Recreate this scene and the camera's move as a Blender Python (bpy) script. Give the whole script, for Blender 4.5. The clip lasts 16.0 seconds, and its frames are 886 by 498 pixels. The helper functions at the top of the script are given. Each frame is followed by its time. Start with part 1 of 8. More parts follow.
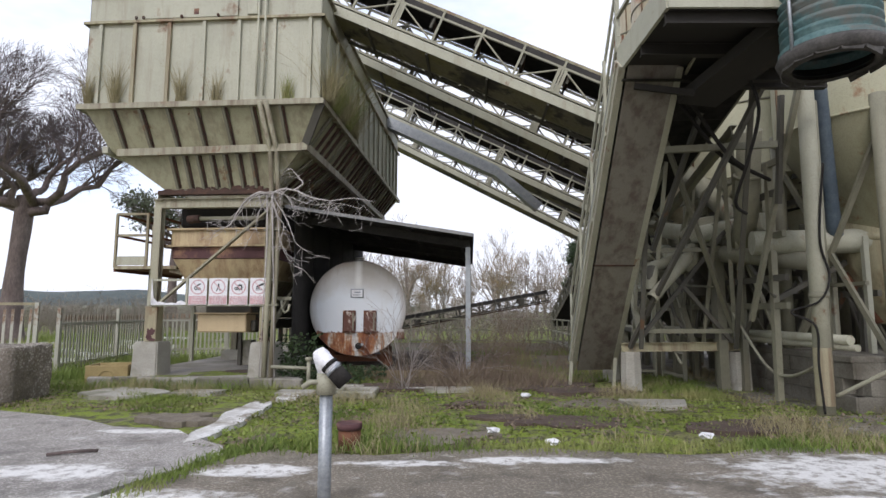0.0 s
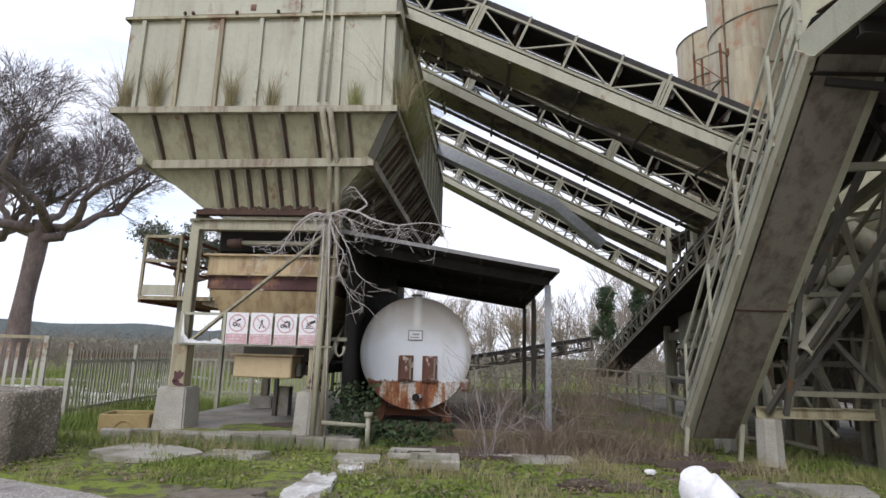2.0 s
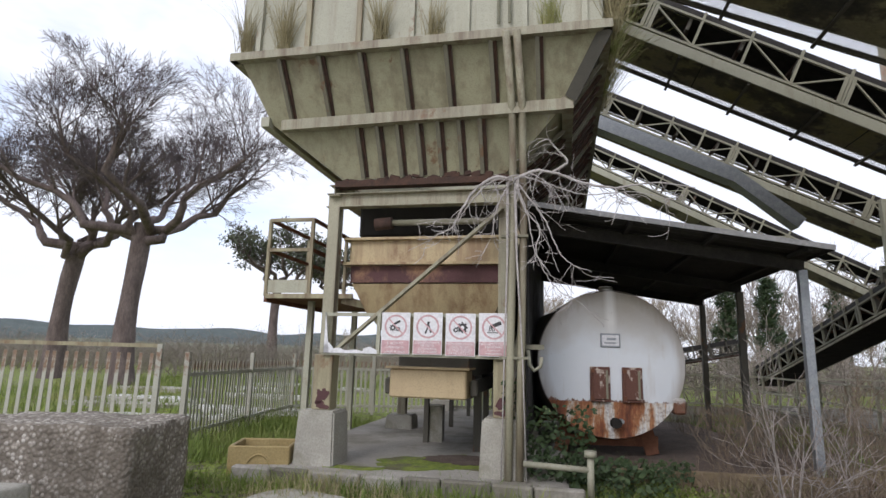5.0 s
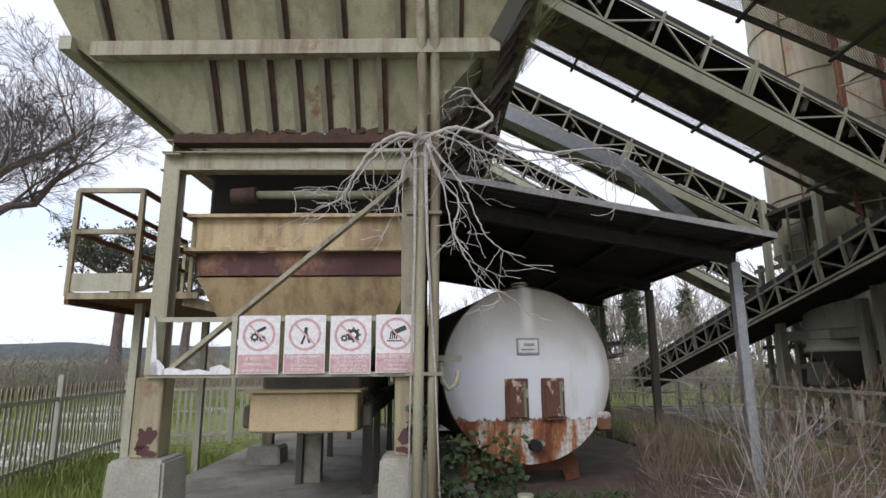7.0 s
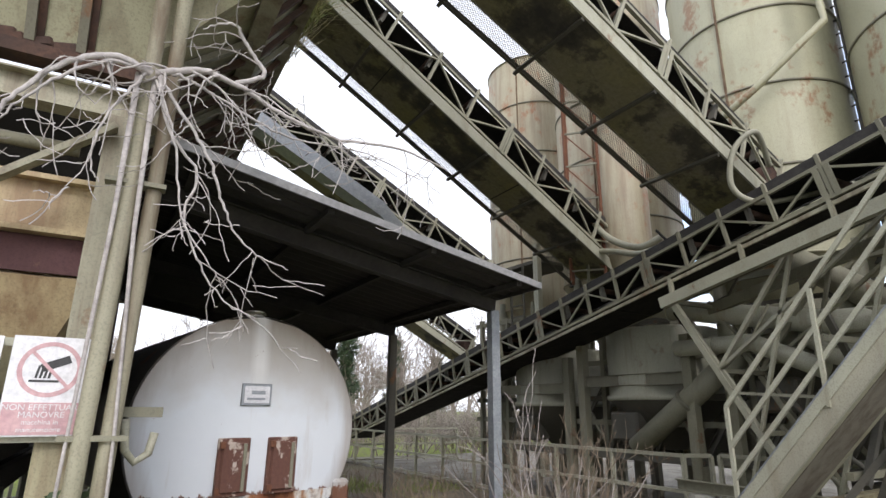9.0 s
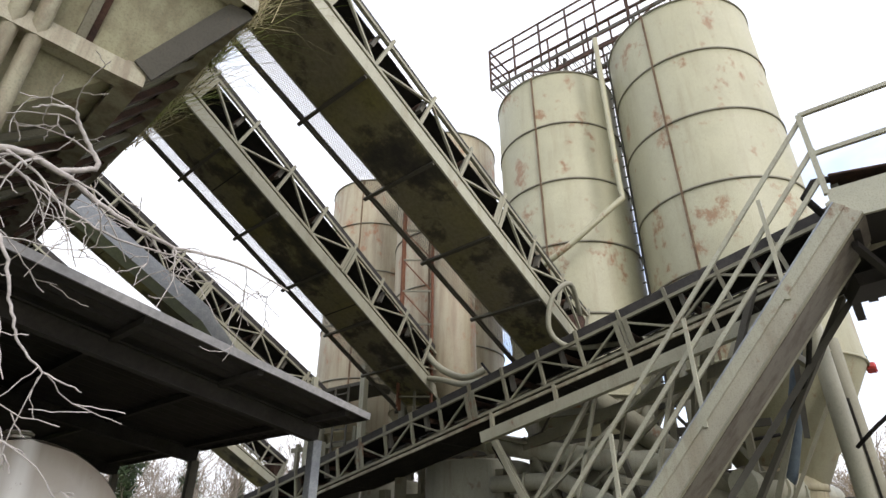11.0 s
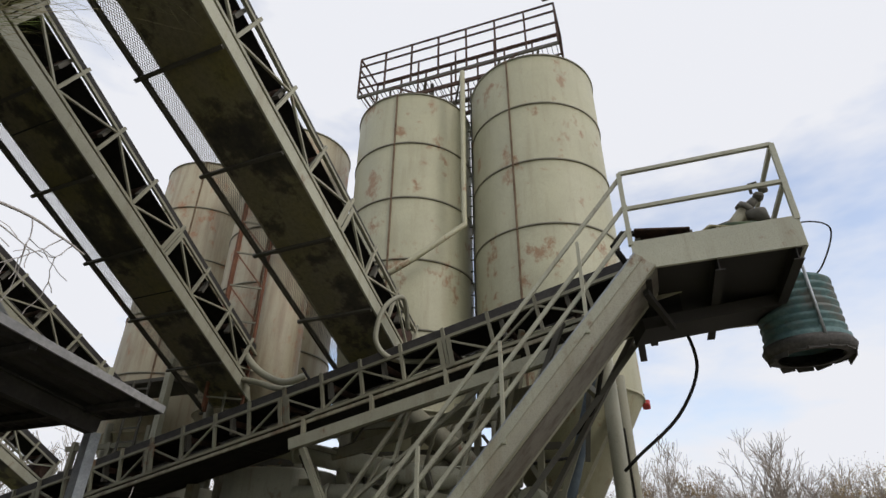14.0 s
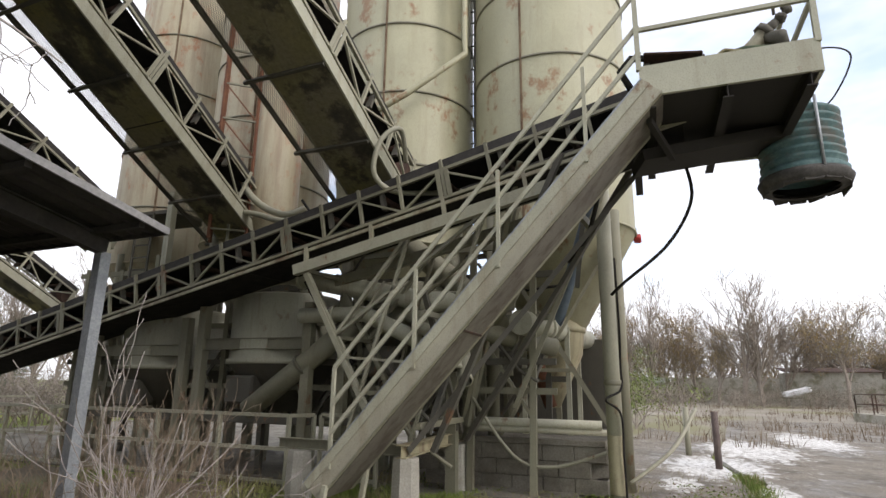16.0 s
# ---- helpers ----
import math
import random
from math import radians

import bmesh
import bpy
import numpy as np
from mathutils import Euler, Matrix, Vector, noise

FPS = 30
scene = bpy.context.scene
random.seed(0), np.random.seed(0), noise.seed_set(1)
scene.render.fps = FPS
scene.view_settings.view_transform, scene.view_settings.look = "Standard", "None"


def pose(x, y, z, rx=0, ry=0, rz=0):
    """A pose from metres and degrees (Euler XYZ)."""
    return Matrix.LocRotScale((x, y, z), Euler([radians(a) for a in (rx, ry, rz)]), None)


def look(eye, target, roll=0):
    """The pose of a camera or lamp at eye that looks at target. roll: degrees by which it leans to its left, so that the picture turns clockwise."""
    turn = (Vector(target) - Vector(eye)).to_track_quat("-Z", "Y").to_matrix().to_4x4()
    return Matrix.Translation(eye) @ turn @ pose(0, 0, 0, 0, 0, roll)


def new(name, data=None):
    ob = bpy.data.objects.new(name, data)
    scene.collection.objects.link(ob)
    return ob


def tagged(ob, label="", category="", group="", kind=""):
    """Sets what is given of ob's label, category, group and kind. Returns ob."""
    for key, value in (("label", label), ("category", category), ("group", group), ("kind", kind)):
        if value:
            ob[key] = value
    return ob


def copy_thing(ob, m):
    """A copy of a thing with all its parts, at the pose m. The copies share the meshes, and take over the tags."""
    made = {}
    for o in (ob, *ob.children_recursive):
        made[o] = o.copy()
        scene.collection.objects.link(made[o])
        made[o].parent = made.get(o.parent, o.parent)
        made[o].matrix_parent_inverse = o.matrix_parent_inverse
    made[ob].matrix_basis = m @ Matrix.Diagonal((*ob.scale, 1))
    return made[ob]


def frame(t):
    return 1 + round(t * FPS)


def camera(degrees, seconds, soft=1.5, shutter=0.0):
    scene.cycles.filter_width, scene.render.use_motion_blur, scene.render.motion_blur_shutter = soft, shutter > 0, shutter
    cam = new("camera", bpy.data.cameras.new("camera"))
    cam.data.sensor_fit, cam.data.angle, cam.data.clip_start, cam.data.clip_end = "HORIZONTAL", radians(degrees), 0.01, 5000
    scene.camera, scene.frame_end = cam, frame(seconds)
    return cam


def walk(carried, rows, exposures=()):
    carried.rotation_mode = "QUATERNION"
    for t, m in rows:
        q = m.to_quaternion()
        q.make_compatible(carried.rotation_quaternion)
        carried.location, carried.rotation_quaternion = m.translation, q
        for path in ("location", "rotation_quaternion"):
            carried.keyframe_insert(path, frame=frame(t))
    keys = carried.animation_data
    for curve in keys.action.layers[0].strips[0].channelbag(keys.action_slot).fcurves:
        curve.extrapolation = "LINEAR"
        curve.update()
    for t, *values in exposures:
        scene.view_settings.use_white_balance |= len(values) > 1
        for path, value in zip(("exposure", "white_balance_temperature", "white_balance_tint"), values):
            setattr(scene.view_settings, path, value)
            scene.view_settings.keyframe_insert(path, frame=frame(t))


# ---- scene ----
cam = camera(76.5, 16.0)
METRES, EYE, TILT, LEAN, TURN = 9.5, 1.45, 0.0, 0.0, 0.0
ROWS = [
    (0.0, 0.0, 0.0, 0.0, -0.0, 6.37, -0.04),
    (0.5, -0.0242, 0.0475, 0.0019, -0.33, 8.78, 0.24),
    (1.0, -0.0621, 0.0945, 0.0018, -0.54, 9.41, -0.63),
    (1.5, -0.1034, 0.135, 0.003, -0.48, 11.02, -2.28),
    (2.0, -0.1423, 0.1837, 0.0064, 0.5, 10.66, -1.68),
    (2.5, -0.1878, 0.2258, 0.0061, 2.5, 11.16, -2.4),
    (3.0, -0.2243, 0.2707, 0.0031, 3.53, 11.06, -1.63),
    (3.5, -0.2681, 0.315, 0.0089, 5.69, 10.4, -1.71),
    (4.0, -0.3056, 0.356, 0.0117, 7.26, 10.68, -1.71),
    (4.2, -0.3135, 0.3735, 0.0125, 7.95, 10.65, -1.55),
    (6.3, -0.4055, 0.5650, 0.0186, 5.35, 11.0, -0.65),
    (6.5, -0.4038, 0.5842, 0.0193, 4.09, 11.2, -0.43),
    (7.0, -0.3928, 0.6335, 0.0235, -4.86, 11.5, 0.38),
    (7.5, -0.391, 0.6778, 0.029, -14.85, 11.99, 0.22),
    (8.0, -0.3908, 0.7149, 0.0307, -23.9, 13.32, -0.36),
    (8.5, -0.3793, 0.7538, 0.0299, -29.98, 14.71, 0.24),
    (9.0, -0.3857, 0.786, 0.0309, -33.7, 16.05, -0.46),
    (9.5, -0.3897, 0.7967, 0.0363, -38.65, 18.5, -0.36),
    (10.0, -0.3903, 0.7963, 0.0404, -43.79, 22.05, 0.2),
    (10.2, -0.3913, 0.7953, 0.0424, -45.66, 23.35, 0.10),
    (12.3, -0.3970, 0.7885, 0.0476, -60.51, 31.34, -0.08),
    (12.5, -0.3976, 0.7896, 0.0481, -62.1, 31.52, -0.16),
    (13.0, -0.3943, 0.7905, 0.047, -66.09, 31.78, -0.25),
    (13.5, -0.3865, 0.7893, 0.042, -68.52, 31.36, -0.29),
    (14.0, -0.3816, 0.7879, 0.0364, -69.74, 29.28, -0.36),
    (14.5, -0.3793, 0.7879, 0.0314, -70.15, 25.77, -0.55),
    (15.0, -0.3767, 0.7885, 0.026, -70.18, 21.31, -0.67),
    (15.5, -0.3741, 0.7895, 0.0235, -70.1, 17.33, -0.74),
    (16.0, -0.3716, 0.79, 0.0196, -70.01, 13.53, -0.74),
]
walk(cam, [(t, pose(0, 0, EYE, TILT, LEAN, TURN) @ pose(METRES * x, METRES * y, METRES * z, 90 + pitch, roll, yaw)) for t, x, y, z, yaw, pitch, roll in ROWS],
     exposures=((0.0, 0.14, 6200, 15), (4.2, 0.1, 6200, 15), (6.5, -0.02, 6250, 14), (7.5, 0.16, 6200, 15), (8.0, 0.38, 6200, 14), (9.0, 0.6, 6300, 14), (10.2, 0.66, 6400, 14), (12.5, 0.0, 6550, 13), (13.5, -0.24, 6550, 12), (14.6, -0.2, 6600, 13), (16.0, 0.36, 6600, 14)))

# ---- light ----
SUN_EL, SUN_AZ = radians(38), radians(200)
world = bpy.data.worlds.new("overcast_sky")
scene.world = world
world.use_nodes = True
wn, wl = world.node_tree.nodes, world.node_tree.links
wn.clear()
w_out = wn.new("ShaderNodeOutputWorld")
w_bg = wn.new("ShaderNodeBackground")
w_bg.inputs["Strength"].default_value = 0.125
w_sky = wn.new("ShaderNodeTexSky")
w_sky.sky_type, w_sky.sun_disc = "NISHITA", False
w_sky.sun_elevation, w_sky.sun_rotation = SUN_EL, SUN_AZ
w_sky.dust_density = 2.0
w_co = wn.new("ShaderNodeTexCoord")
w_map = wn.new("ShaderNodeMapping")
w_map.inputs["Scale"].default_value = (1.0, 1.0, 2.6)
w_noise = wn.new("ShaderNodeTexNoise")
w_noise.inputs["Scale"].default_value, w_noise.inputs["Detail"].default_value = 1.3, 6.0
w_noise.inputs["Roughness"].default_value = 0.55
w_ramp = wn.new("ShaderNodeValToRGB")
w_ramp.color_ramp.elements[0].position, w_ramp.color_ramp.elements[0].color = 0.36, (0.32, 0.32, 0.32, 1)
w_ramp.color_ramp.elements[1].position, w_ramp.color_ramp.elements[1].color = 0.49, (1, 1, 1, 1)
w_mix = wn.new("ShaderNodeMix")
w_mix.data_type = "RGBA"
w_mix.inputs[7].default_value = (7.8, 8.1, 8.55, 1)
wl.new(w_co.outputs["Generated"], w_map.inputs[0])
wl.new(w_map.outputs[0], w_noise.inputs["Vector"])
wl.new(w_noise.outputs["Fac"], w_ramp.inputs[0])
wl.new(w_ramp.outputs[0], w_mix.inputs[0])
w_gain = wn.new("ShaderNodeMix")
w_gain.data_type, w_gain.blend_type = "RGBA", "MULTIPLY"
w_gain.inputs[0].default_value, w_gain.inputs[7].default_value = 1.0, (2.25, 2.3, 2.35, 1)
wl.new(w_sky.outputs[0], w_gain.inputs[6])
wl.new(w_gain.outputs[2], w_mix.inputs[6])
wl.new(w_mix.outputs[2], w_bg.inputs["Color"])
wl.new(w_bg.outputs[0], w_out.inputs[0])

sun = new("sun", bpy.data.lights.new("sun", "SUN"))
sun.data.energy, sun.data.angle, sun.data.color = 1.3, radians(20), (1.0, 0.97, 0.93)
sun.matrix_world = look((0, 0, 30), (30 * -math.sin(SUN_AZ) / math.tan(SUN_EL), 30 * -math.cos(SUN_AZ) / math.tan(SUN_EL), 0))


# ---- materials ----
def ramp(nt, src, stops):
    n = nt.nodes.new("ShaderNodeValToRGB")
    n.color_ramp.elements[0].position, n.color_ramp.elements[0].color = stops[0][0], (*stops[0][1], 1)
    n.color_ramp.elements[1].position, n.color_ramp.elements[1].color = stops[-1][0], (*stops[-1][1], 1)
    for p, c in stops[1:-1]:
        e = n.color_ramp.elements.new(p)
        e.color = (*c, 1)
    nt.links.new(src, n.inputs[0])
    return n.outputs[0]


def noise_at(nt, co, scale, detail=5.0, rough=0.6, stretch=(1, 1, 1), shift=(0, 0, 0)):
    m = nt.nodes.new("ShaderNodeMapping")
    m.inputs["Scale"].default_value = stretch
    m.inputs["Location"].default_value = shift
    nt.links.new(co, m.inputs[0])
    n = nt.nodes.new("ShaderNodeTexNoise")
    n.inputs["Scale"].default_value, n.inputs["Detail"].default_value, n.inputs["Roughness"].default_value = scale, detail, rough
    nt.links.new(m.outputs[0], n.inputs["Vector"])
    return n.outputs["Fac"]


def blend(nt, fac, a, b, mode="MIX"):
    n = nt.nodes.new("ShaderNodeMix")
    n.data_type, n.blend_type = "RGBA", mode
    for sock, v in ((n.inputs[0], fac), (n.inputs[6], a), (n.inputs[7], b)):
        if isinstance(v, (int, float)):
            sock.default_value = v
        elif isinstance(v, tuple):
            sock.default_value = (*v, 1)
        else:
            nt.links.new(v, sock)
    return n.outputs[2]


def material(name, rough=0.7, metal=0.0):
    m = bpy.data.materials.new(name)
    m.use_nodes = True
    nt = m.node_tree
    b = nt.nodes["Principled BSDF"]
    b.inputs["Roughness"].default_value, b.inputs["Metallic"].default_value = rough, metal
    co = nt.nodes.new("ShaderNodeTexCoord").outputs["Object"]
    return m, nt, b, co


def bump(nt, b, src, strength, distance=0.01):
    n = nt.nodes.new("ShaderNodeBump")
    n.inputs["Strength"].default_value, n.inputs["Distance"].default_value = strength, distance
    nt.links.new(src, n.inputs["Height"])
    nt.links.new(n.outputs[0], b.inputs["Normal"])


def painted(name, col, rust=0.35, streak=0.5, grime=0.5, rough=0.6, rust_col=(0.13, 0.066, 0.032), per_piece=0.0, soft=0.05, run_col=None):
    """Old sheet metal: paint with grime, vertical run marks and rust spots."""
    m, nt, b, co = material(name, rough)
    big = noise_at(nt, co, 0.9, 6, 0.62)
    fine = noise_at(nt, co, 14, 5, 0.7)
    runs = noise_at(nt, co, 3.2, 6, 0.65, (1.6, 1.6, 0.14))
    d = tuple(c * (1 - 0.45 * grime) for c in col)
    c = blend(nt, ramp(nt, big, [(0.3, (0, 0, 0)), (0.7, (1, 1, 1))]), d, col)
    c = blend(nt, ramp(nt, fine, [(0.35, (0.25 * grime,) * 3), (0.6, (0, 0, 0))]), c, tuple(v * 0.55 for v in col))
    if streak:
        c = blend(nt, ramp(nt, runs, [(0.46, (0, 0, 0)), (0.64, (streak,) * 3)] if run_col else [(0.52, (0, 0, 0)), (0.75, (streak,) * 3)]), c, run_col or tuple(v * 0.42 for v in (col[0] * 1.1, col[1] * 0.9, col[2] * 0.7)))
    if rust:
        spots = noise_at(nt, co, 1.7, 9, 0.72, (1, 1, 0.75), (3.1, 1.7, 0.4))
        at = 0.70 - 0.2 * rust
        mask = ramp(nt, spots, [(at, (0, 0, 0)), (at + soft, (0.9, 0.9, 0.9))])
        tint = blend(nt, fine, rust_col, tuple(v * 1.9 for v in rust_col))
        c = blend(nt, mask, c, tint)
    speck = noise_at(nt, co, 70, 3, 0.6)
    c = blend(nt, ramp(nt, speck, [(0.36, (0.38, 0.38, 0.38)), (0.5, (0, 0, 0))]), c, tuple(v * 0.4 for v in col))
    if per_piece:
        info = nt.nodes.new("ShaderNodeObjectInfo")
        c = blend(nt, ramp(nt, info.outputs["Random"], [(0, (1 - per_piece,) * 3), (1, (1, 1, 1))]), (0, 0, 0), c)
    nt.links.new(c, b.inputs["Base Color"])
    bump(nt, b, fine, 0.25, 0.004)
    return m


def rough_stuff(name, c1, c2, scale=4.0, rough=0.9, fine_scale=40.0, bump_amt=0.5, bump_d=0.01, c3=None, stretch=(1, 1, 1), metal=0.0):
    m, nt, b, co = material(name, rough, metal)
    big = noise_at(nt, co, scale, 6, 0.62, stretch)
    fine = noise_at(nt, co, fine_scale, 4, 0.7, stretch)
    c = blend(nt, ramp(nt, big, [(0.32, (0, 0, 0)), (0.68, (1, 1, 1))]), c1, c2)
    c = blend(nt, ramp(nt, fine, [(0.35, (0.5, 0.5, 0.5)), (0.65, (0, 0, 0))]), c, tuple(v * 0.55 for v in c1))
    if c3:
        third = noise_at(nt, co, scale * 0.45, 7, 0.65, stretch, (5.2, 2.2, 9.0))
        c = blend(nt, ramp(nt, third, [(0.5, (0, 0, 0)), (0.62, (0.85, 0.85, 0.85))]), c, c3)
    nt.links.new(c, b.inputs["Base Color"])
    if bump_amt:
        bump(nt, b, fine, bump_amt, bump_d)
    return m


CREAM = painted("cream_paint", (0.455, 0.445, 0.34), 0.46, 0.6, 0.5, soft=0.08)
FRAME_M = painted("olive_cream_frame", (0.38, 0.355, 0.25), 0.55, 0.75, 0.6, soft=0.08, run_col=(0.12, 0.07, 0.04))
GRIMY = painted("grimy_cream_rib", (0.23, 0.215, 0.155), 0.6, 0.6, 0.6)
SLOPE = painted("rust_bled_slope", (0.41, 0.39, 0.255), 0.55, 0.4, 0.3, soft=0.05, run_col=(0.085, 0.045, 0.026))
# Near-black steel for undersides: the shade below floors put into its colour.
SHADE_STEEL = painted("shade_dark_steel", (0.026, 0.022, 0.018), 0.5, 0.4, 0.6, 0.85, (0.032, 0.02, 0.014))
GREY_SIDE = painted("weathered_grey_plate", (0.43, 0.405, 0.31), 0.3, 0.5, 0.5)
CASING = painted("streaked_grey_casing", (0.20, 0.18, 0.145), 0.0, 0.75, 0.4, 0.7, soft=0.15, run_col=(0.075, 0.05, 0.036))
TAN = painted("tan_guard_paint", (0.52, 0.40, 0.235), 0.2, 0.25, 0.3, 0.6)
CREAM_RUSTY = painted("cream_paint_rusting", (0.40, 0.36, 0.225), 0.66, 0.7, 0.6, soft=0.1, run_col=(0.12, 0.062, 0.032))
WEIGH = painted("tan_paint_rusting", (0.50, 0.39, 0.22), 0.62, 0.6, 0.35, soft=0.12, run_col=(0.17, 0.075, 0.035))
BAND = painted("rust_band", (0.105, 0.045, 0.045), 0.92, 0.4, 0.6, 0.8, (0.27, 0.155, 0.08), soft=0.2)
SILO = painted("silo_paint", (0.425, 0.405, 0.27), 0.68, 0.35, 0.4, 0.55, (0.17, 0.088, 0.04), soft=0.07)
SILO_RUST = painted("silo_paint_streaked", (0.42, 0.37, 0.25), 0.74, 0.45, 0.4, 0.6, (0.21, 0.09, 0.04), soft=0.09, run_col=(0.17, 0.085, 0.045))
STEEL = painted("weathered_steel_paint", (0.28, 0.265, 0.185), 0.42, 0.5, 0.7, 0.65, per_piece=0.25)
STEEL_PALE = painted("pale_steel_paint", (0.40, 0.385, 0.285), 0.34, 0.4, 0.6, 0.6, per_piece=0.15)
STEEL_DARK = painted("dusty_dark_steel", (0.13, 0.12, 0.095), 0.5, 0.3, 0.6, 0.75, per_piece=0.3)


def belly_material():
    """Mossy plate under a belt: olive dust with spreading black damp blots."""
    m, nt, b, co = material("dirty_belly_plate", 0.85)
    fine = noise_at(nt, co, 16, 5, 0.7)
    drift = noise_at(nt, co, 0.55, 5, 0.6, (1, 1, 1), (4, 0, 2))
    blots = noise_at(nt, co, 1.15, 9, 0.68, (1, 1, 1), (1, 7, 3))
    c = blend(nt, ramp(nt, drift, [(0.36, (0, 0, 0)), (0.62, (1, 1, 1))]), (0.21, 0.185, 0.135), (0.225, 0.20, 0.075))
    c = blend(nt, ramp(nt, fine, [(0.35, (0.55, 0.55, 0.55)), (0.6, (0, 0, 0))]), c, (0.12, 0.105, 0.06))
    c = blend(nt, ramp(nt, blots, [(0.49, (0, 0, 0)), (0.55, (0.7, 0.7, 0.7)), (0.64, (0.95, 0.95, 0.95))]), c, (0.032, 0.029, 0.028))
    nt.links.new(c, b.inputs["Base Color"])
    bump(nt, b, fine, 0.3, 0.006)
    return m


PAN = belly_material()
RUST = rough_stuff("rust", (0.13, 0.05, 0.028), (0.23, 0.10, 0.05), 6, 0.9)
DARK_RUST = rough_stuff("dark_rust", (0.045, 0.028, 0.022), (0.11, 0.055, 0.035), 7, 0.9)
RUBBER = rough_stuff("black_rubber", (0.019, 0.018, 0.017), (0.042, 0.038, 0.034), 5, 1.0, 60, 0.2)
RUBBER.node_tree.nodes["Principled BSDF"].inputs["Specular IOR Level"].default_value = 0.15
GALV = rough_stuff("galvanised_steel", (0.30, 0.32, 0.34), (0.42, 0.44, 0.45), 8, 0.45, 50, 0.1, metal=0.6)
CONCRETE = rough_stuff("old_concrete", (0.34, 0.32, 0.27), (0.46, 0.44, 0.38), 2.2, 0.92, 45, 0.6, 0.01, (0.16, 0.155, 0.10))
OLD_BLOCK = rough_stuff("stained_block", (0.15, 0.135, 0.105), (0.27, 0.25, 0.205), 1.6, 0.95, 38, 0.9, 0.015, (0.075, 0.065, 0.045))
WHITE_PAINT = rough_stuff("white_board", (0.74, 0.73, 0.74), (0.82, 0.81, 0.82), 3, 0.5, 30, 0.05)
SIGN_RED = rough_stuff("faded_red_print", (0.55, 0.33, 0.34), (0.66, 0.43, 0.43), 7, 0.6, 30, 0.0)
SIGN_BLACK = rough_stuff("black_print", (0.03, 0.03, 0.03), (0.06, 0.06, 0.06), 9, 0.6, 30, 0.0)
CANOPY_M = rough_stuff("near_black_sheet", (0.026, 0.0235, 0.022), (0.06, 0.054, 0.049), 2, 0.85, 20, 0.3)
ROOF_TOP = rough_stuff("grey_roof_sheet", (0.20, 0.20, 0.20), (0.32, 0.31, 0.30), 2, 0.7, 20, 0.3)
BARK = rough_stuff("pine_bark", (0.105, 0.078, 0.07), (0.23, 0.18, 0.165), 3, 0.95, 16, 0.9, 0.05, None, (1, 1, 0.35))
TWIG = rough_stuff("dead_twigs", (0.11, 0.088, 0.09), (0.19, 0.155, 0.16), 3, 0.95, 20, 0.0)
BARE_TWIG = rough_stuff("bare_branches", (0.24, 0.20, 0.165), (0.40, 0.345, 0.29), 2, 0.95, 20, 0.0)
VINE = rough_stuff("dead_vine", (0.38, 0.345, 0.325), (0.58, 0.54, 0.51), 8, 0.9, 30, 0.3)
IVY = rough_stuff("ivy_leaves", (0.018, 0.04, 0.012), (0.055, 0.085, 0.022), 3, 0.6, 10, 0.0)
AUTUMN = rough_stuff("autumn_leaves", (0.27, 0.17, 0.065), (0.40, 0.29, 0.11), 1.2, 0.8, 8, 0.0, 0.0, (0.12, 0.14, 0.045))
PINE_GREEN = rough_stuff("pine_needles", (0.06, 0.08, 0.04), (0.13, 0.135, 0.085), 1.5, 0.8, 8, 0.0)
STRAW = rough_stuff("dry_grass", (0.26, 0.22, 0.11), (0.40, 0.35, 0.20), 3, 0.9, 20, 0.0)
GRASS = rough_stuff("green_grass", (0.10, 0.155, 0.025), (0.23, 0.285, 0.055), 0.9, 0.8, 6, 0.0, 0.0, (0.30, 0.28, 0.11))
LIME = rough_stuff("spilled_lime", (0.52, 0.50, 0.46), (0.84, 0.835, 0.82), 3.2, 0.9, 22, 0.5, 0.01, (0.24, 0.205, 0.16))
TORN_RUBBER = rough_stuff("torn_grey_rubber", (0.045, 0.042, 0.038), (0.12, 0.11, 0.10), 5, 0.9, 30, 0.6, 0.01)
DUST = rough_stuff("pale_yard_dust", (0.23, 0.20, 0.155), (0.35, 0.315, 0.255), 0.25, 0.95, 12, 0.3, 0.01, (0.20, 0.19, 0.09))
GRAVEL_M = rough_stuff("brown_gravel", (0.17, 0.14, 0.105), (0.30, 0.26, 0.205), 7, 0.95, 60, 1.0, 0.02)
BLUE_HOSE = rough_stuff("blue_grey_hose", (0.075, 0.105, 0.14), (0.14, 0.175, 0.205), 6, 0.5, 40, 0.2)
TEAL = rough_stuff("teal_rubber", (0.06, 0.13, 0.13), (0.13, 0.21, 0.205), 6, 0.7, 30, 0.3, 0.01, (0.12, 0.115, 0.10))
SEAM_M = rough_stuff("rusty_seam", (0.13, 0.075, 0.042), (0.27, 0.195, 0.12), 5, 0.9, 30, 0.3)
BEACON_RED = rough_stuff("red_plastic", (0.42, 0.03, 0.025), (0.52, 0.05, 0.04), 6, 0.4, 30, 0.0)
PLANTER_M = rough_stuff("ochre_plastic", (0.30, 0.22, 0.09), (0.40, 0.31, 0.14), 3, 0.8)
HEDGE = rough_stuff("far_scrub", (0.14, 0.12, 0.09), (0.23, 0.20, 0.145), 0.3, 0.95, 2, 0.0, 0.0, (0.10, 0.115, 0.055))


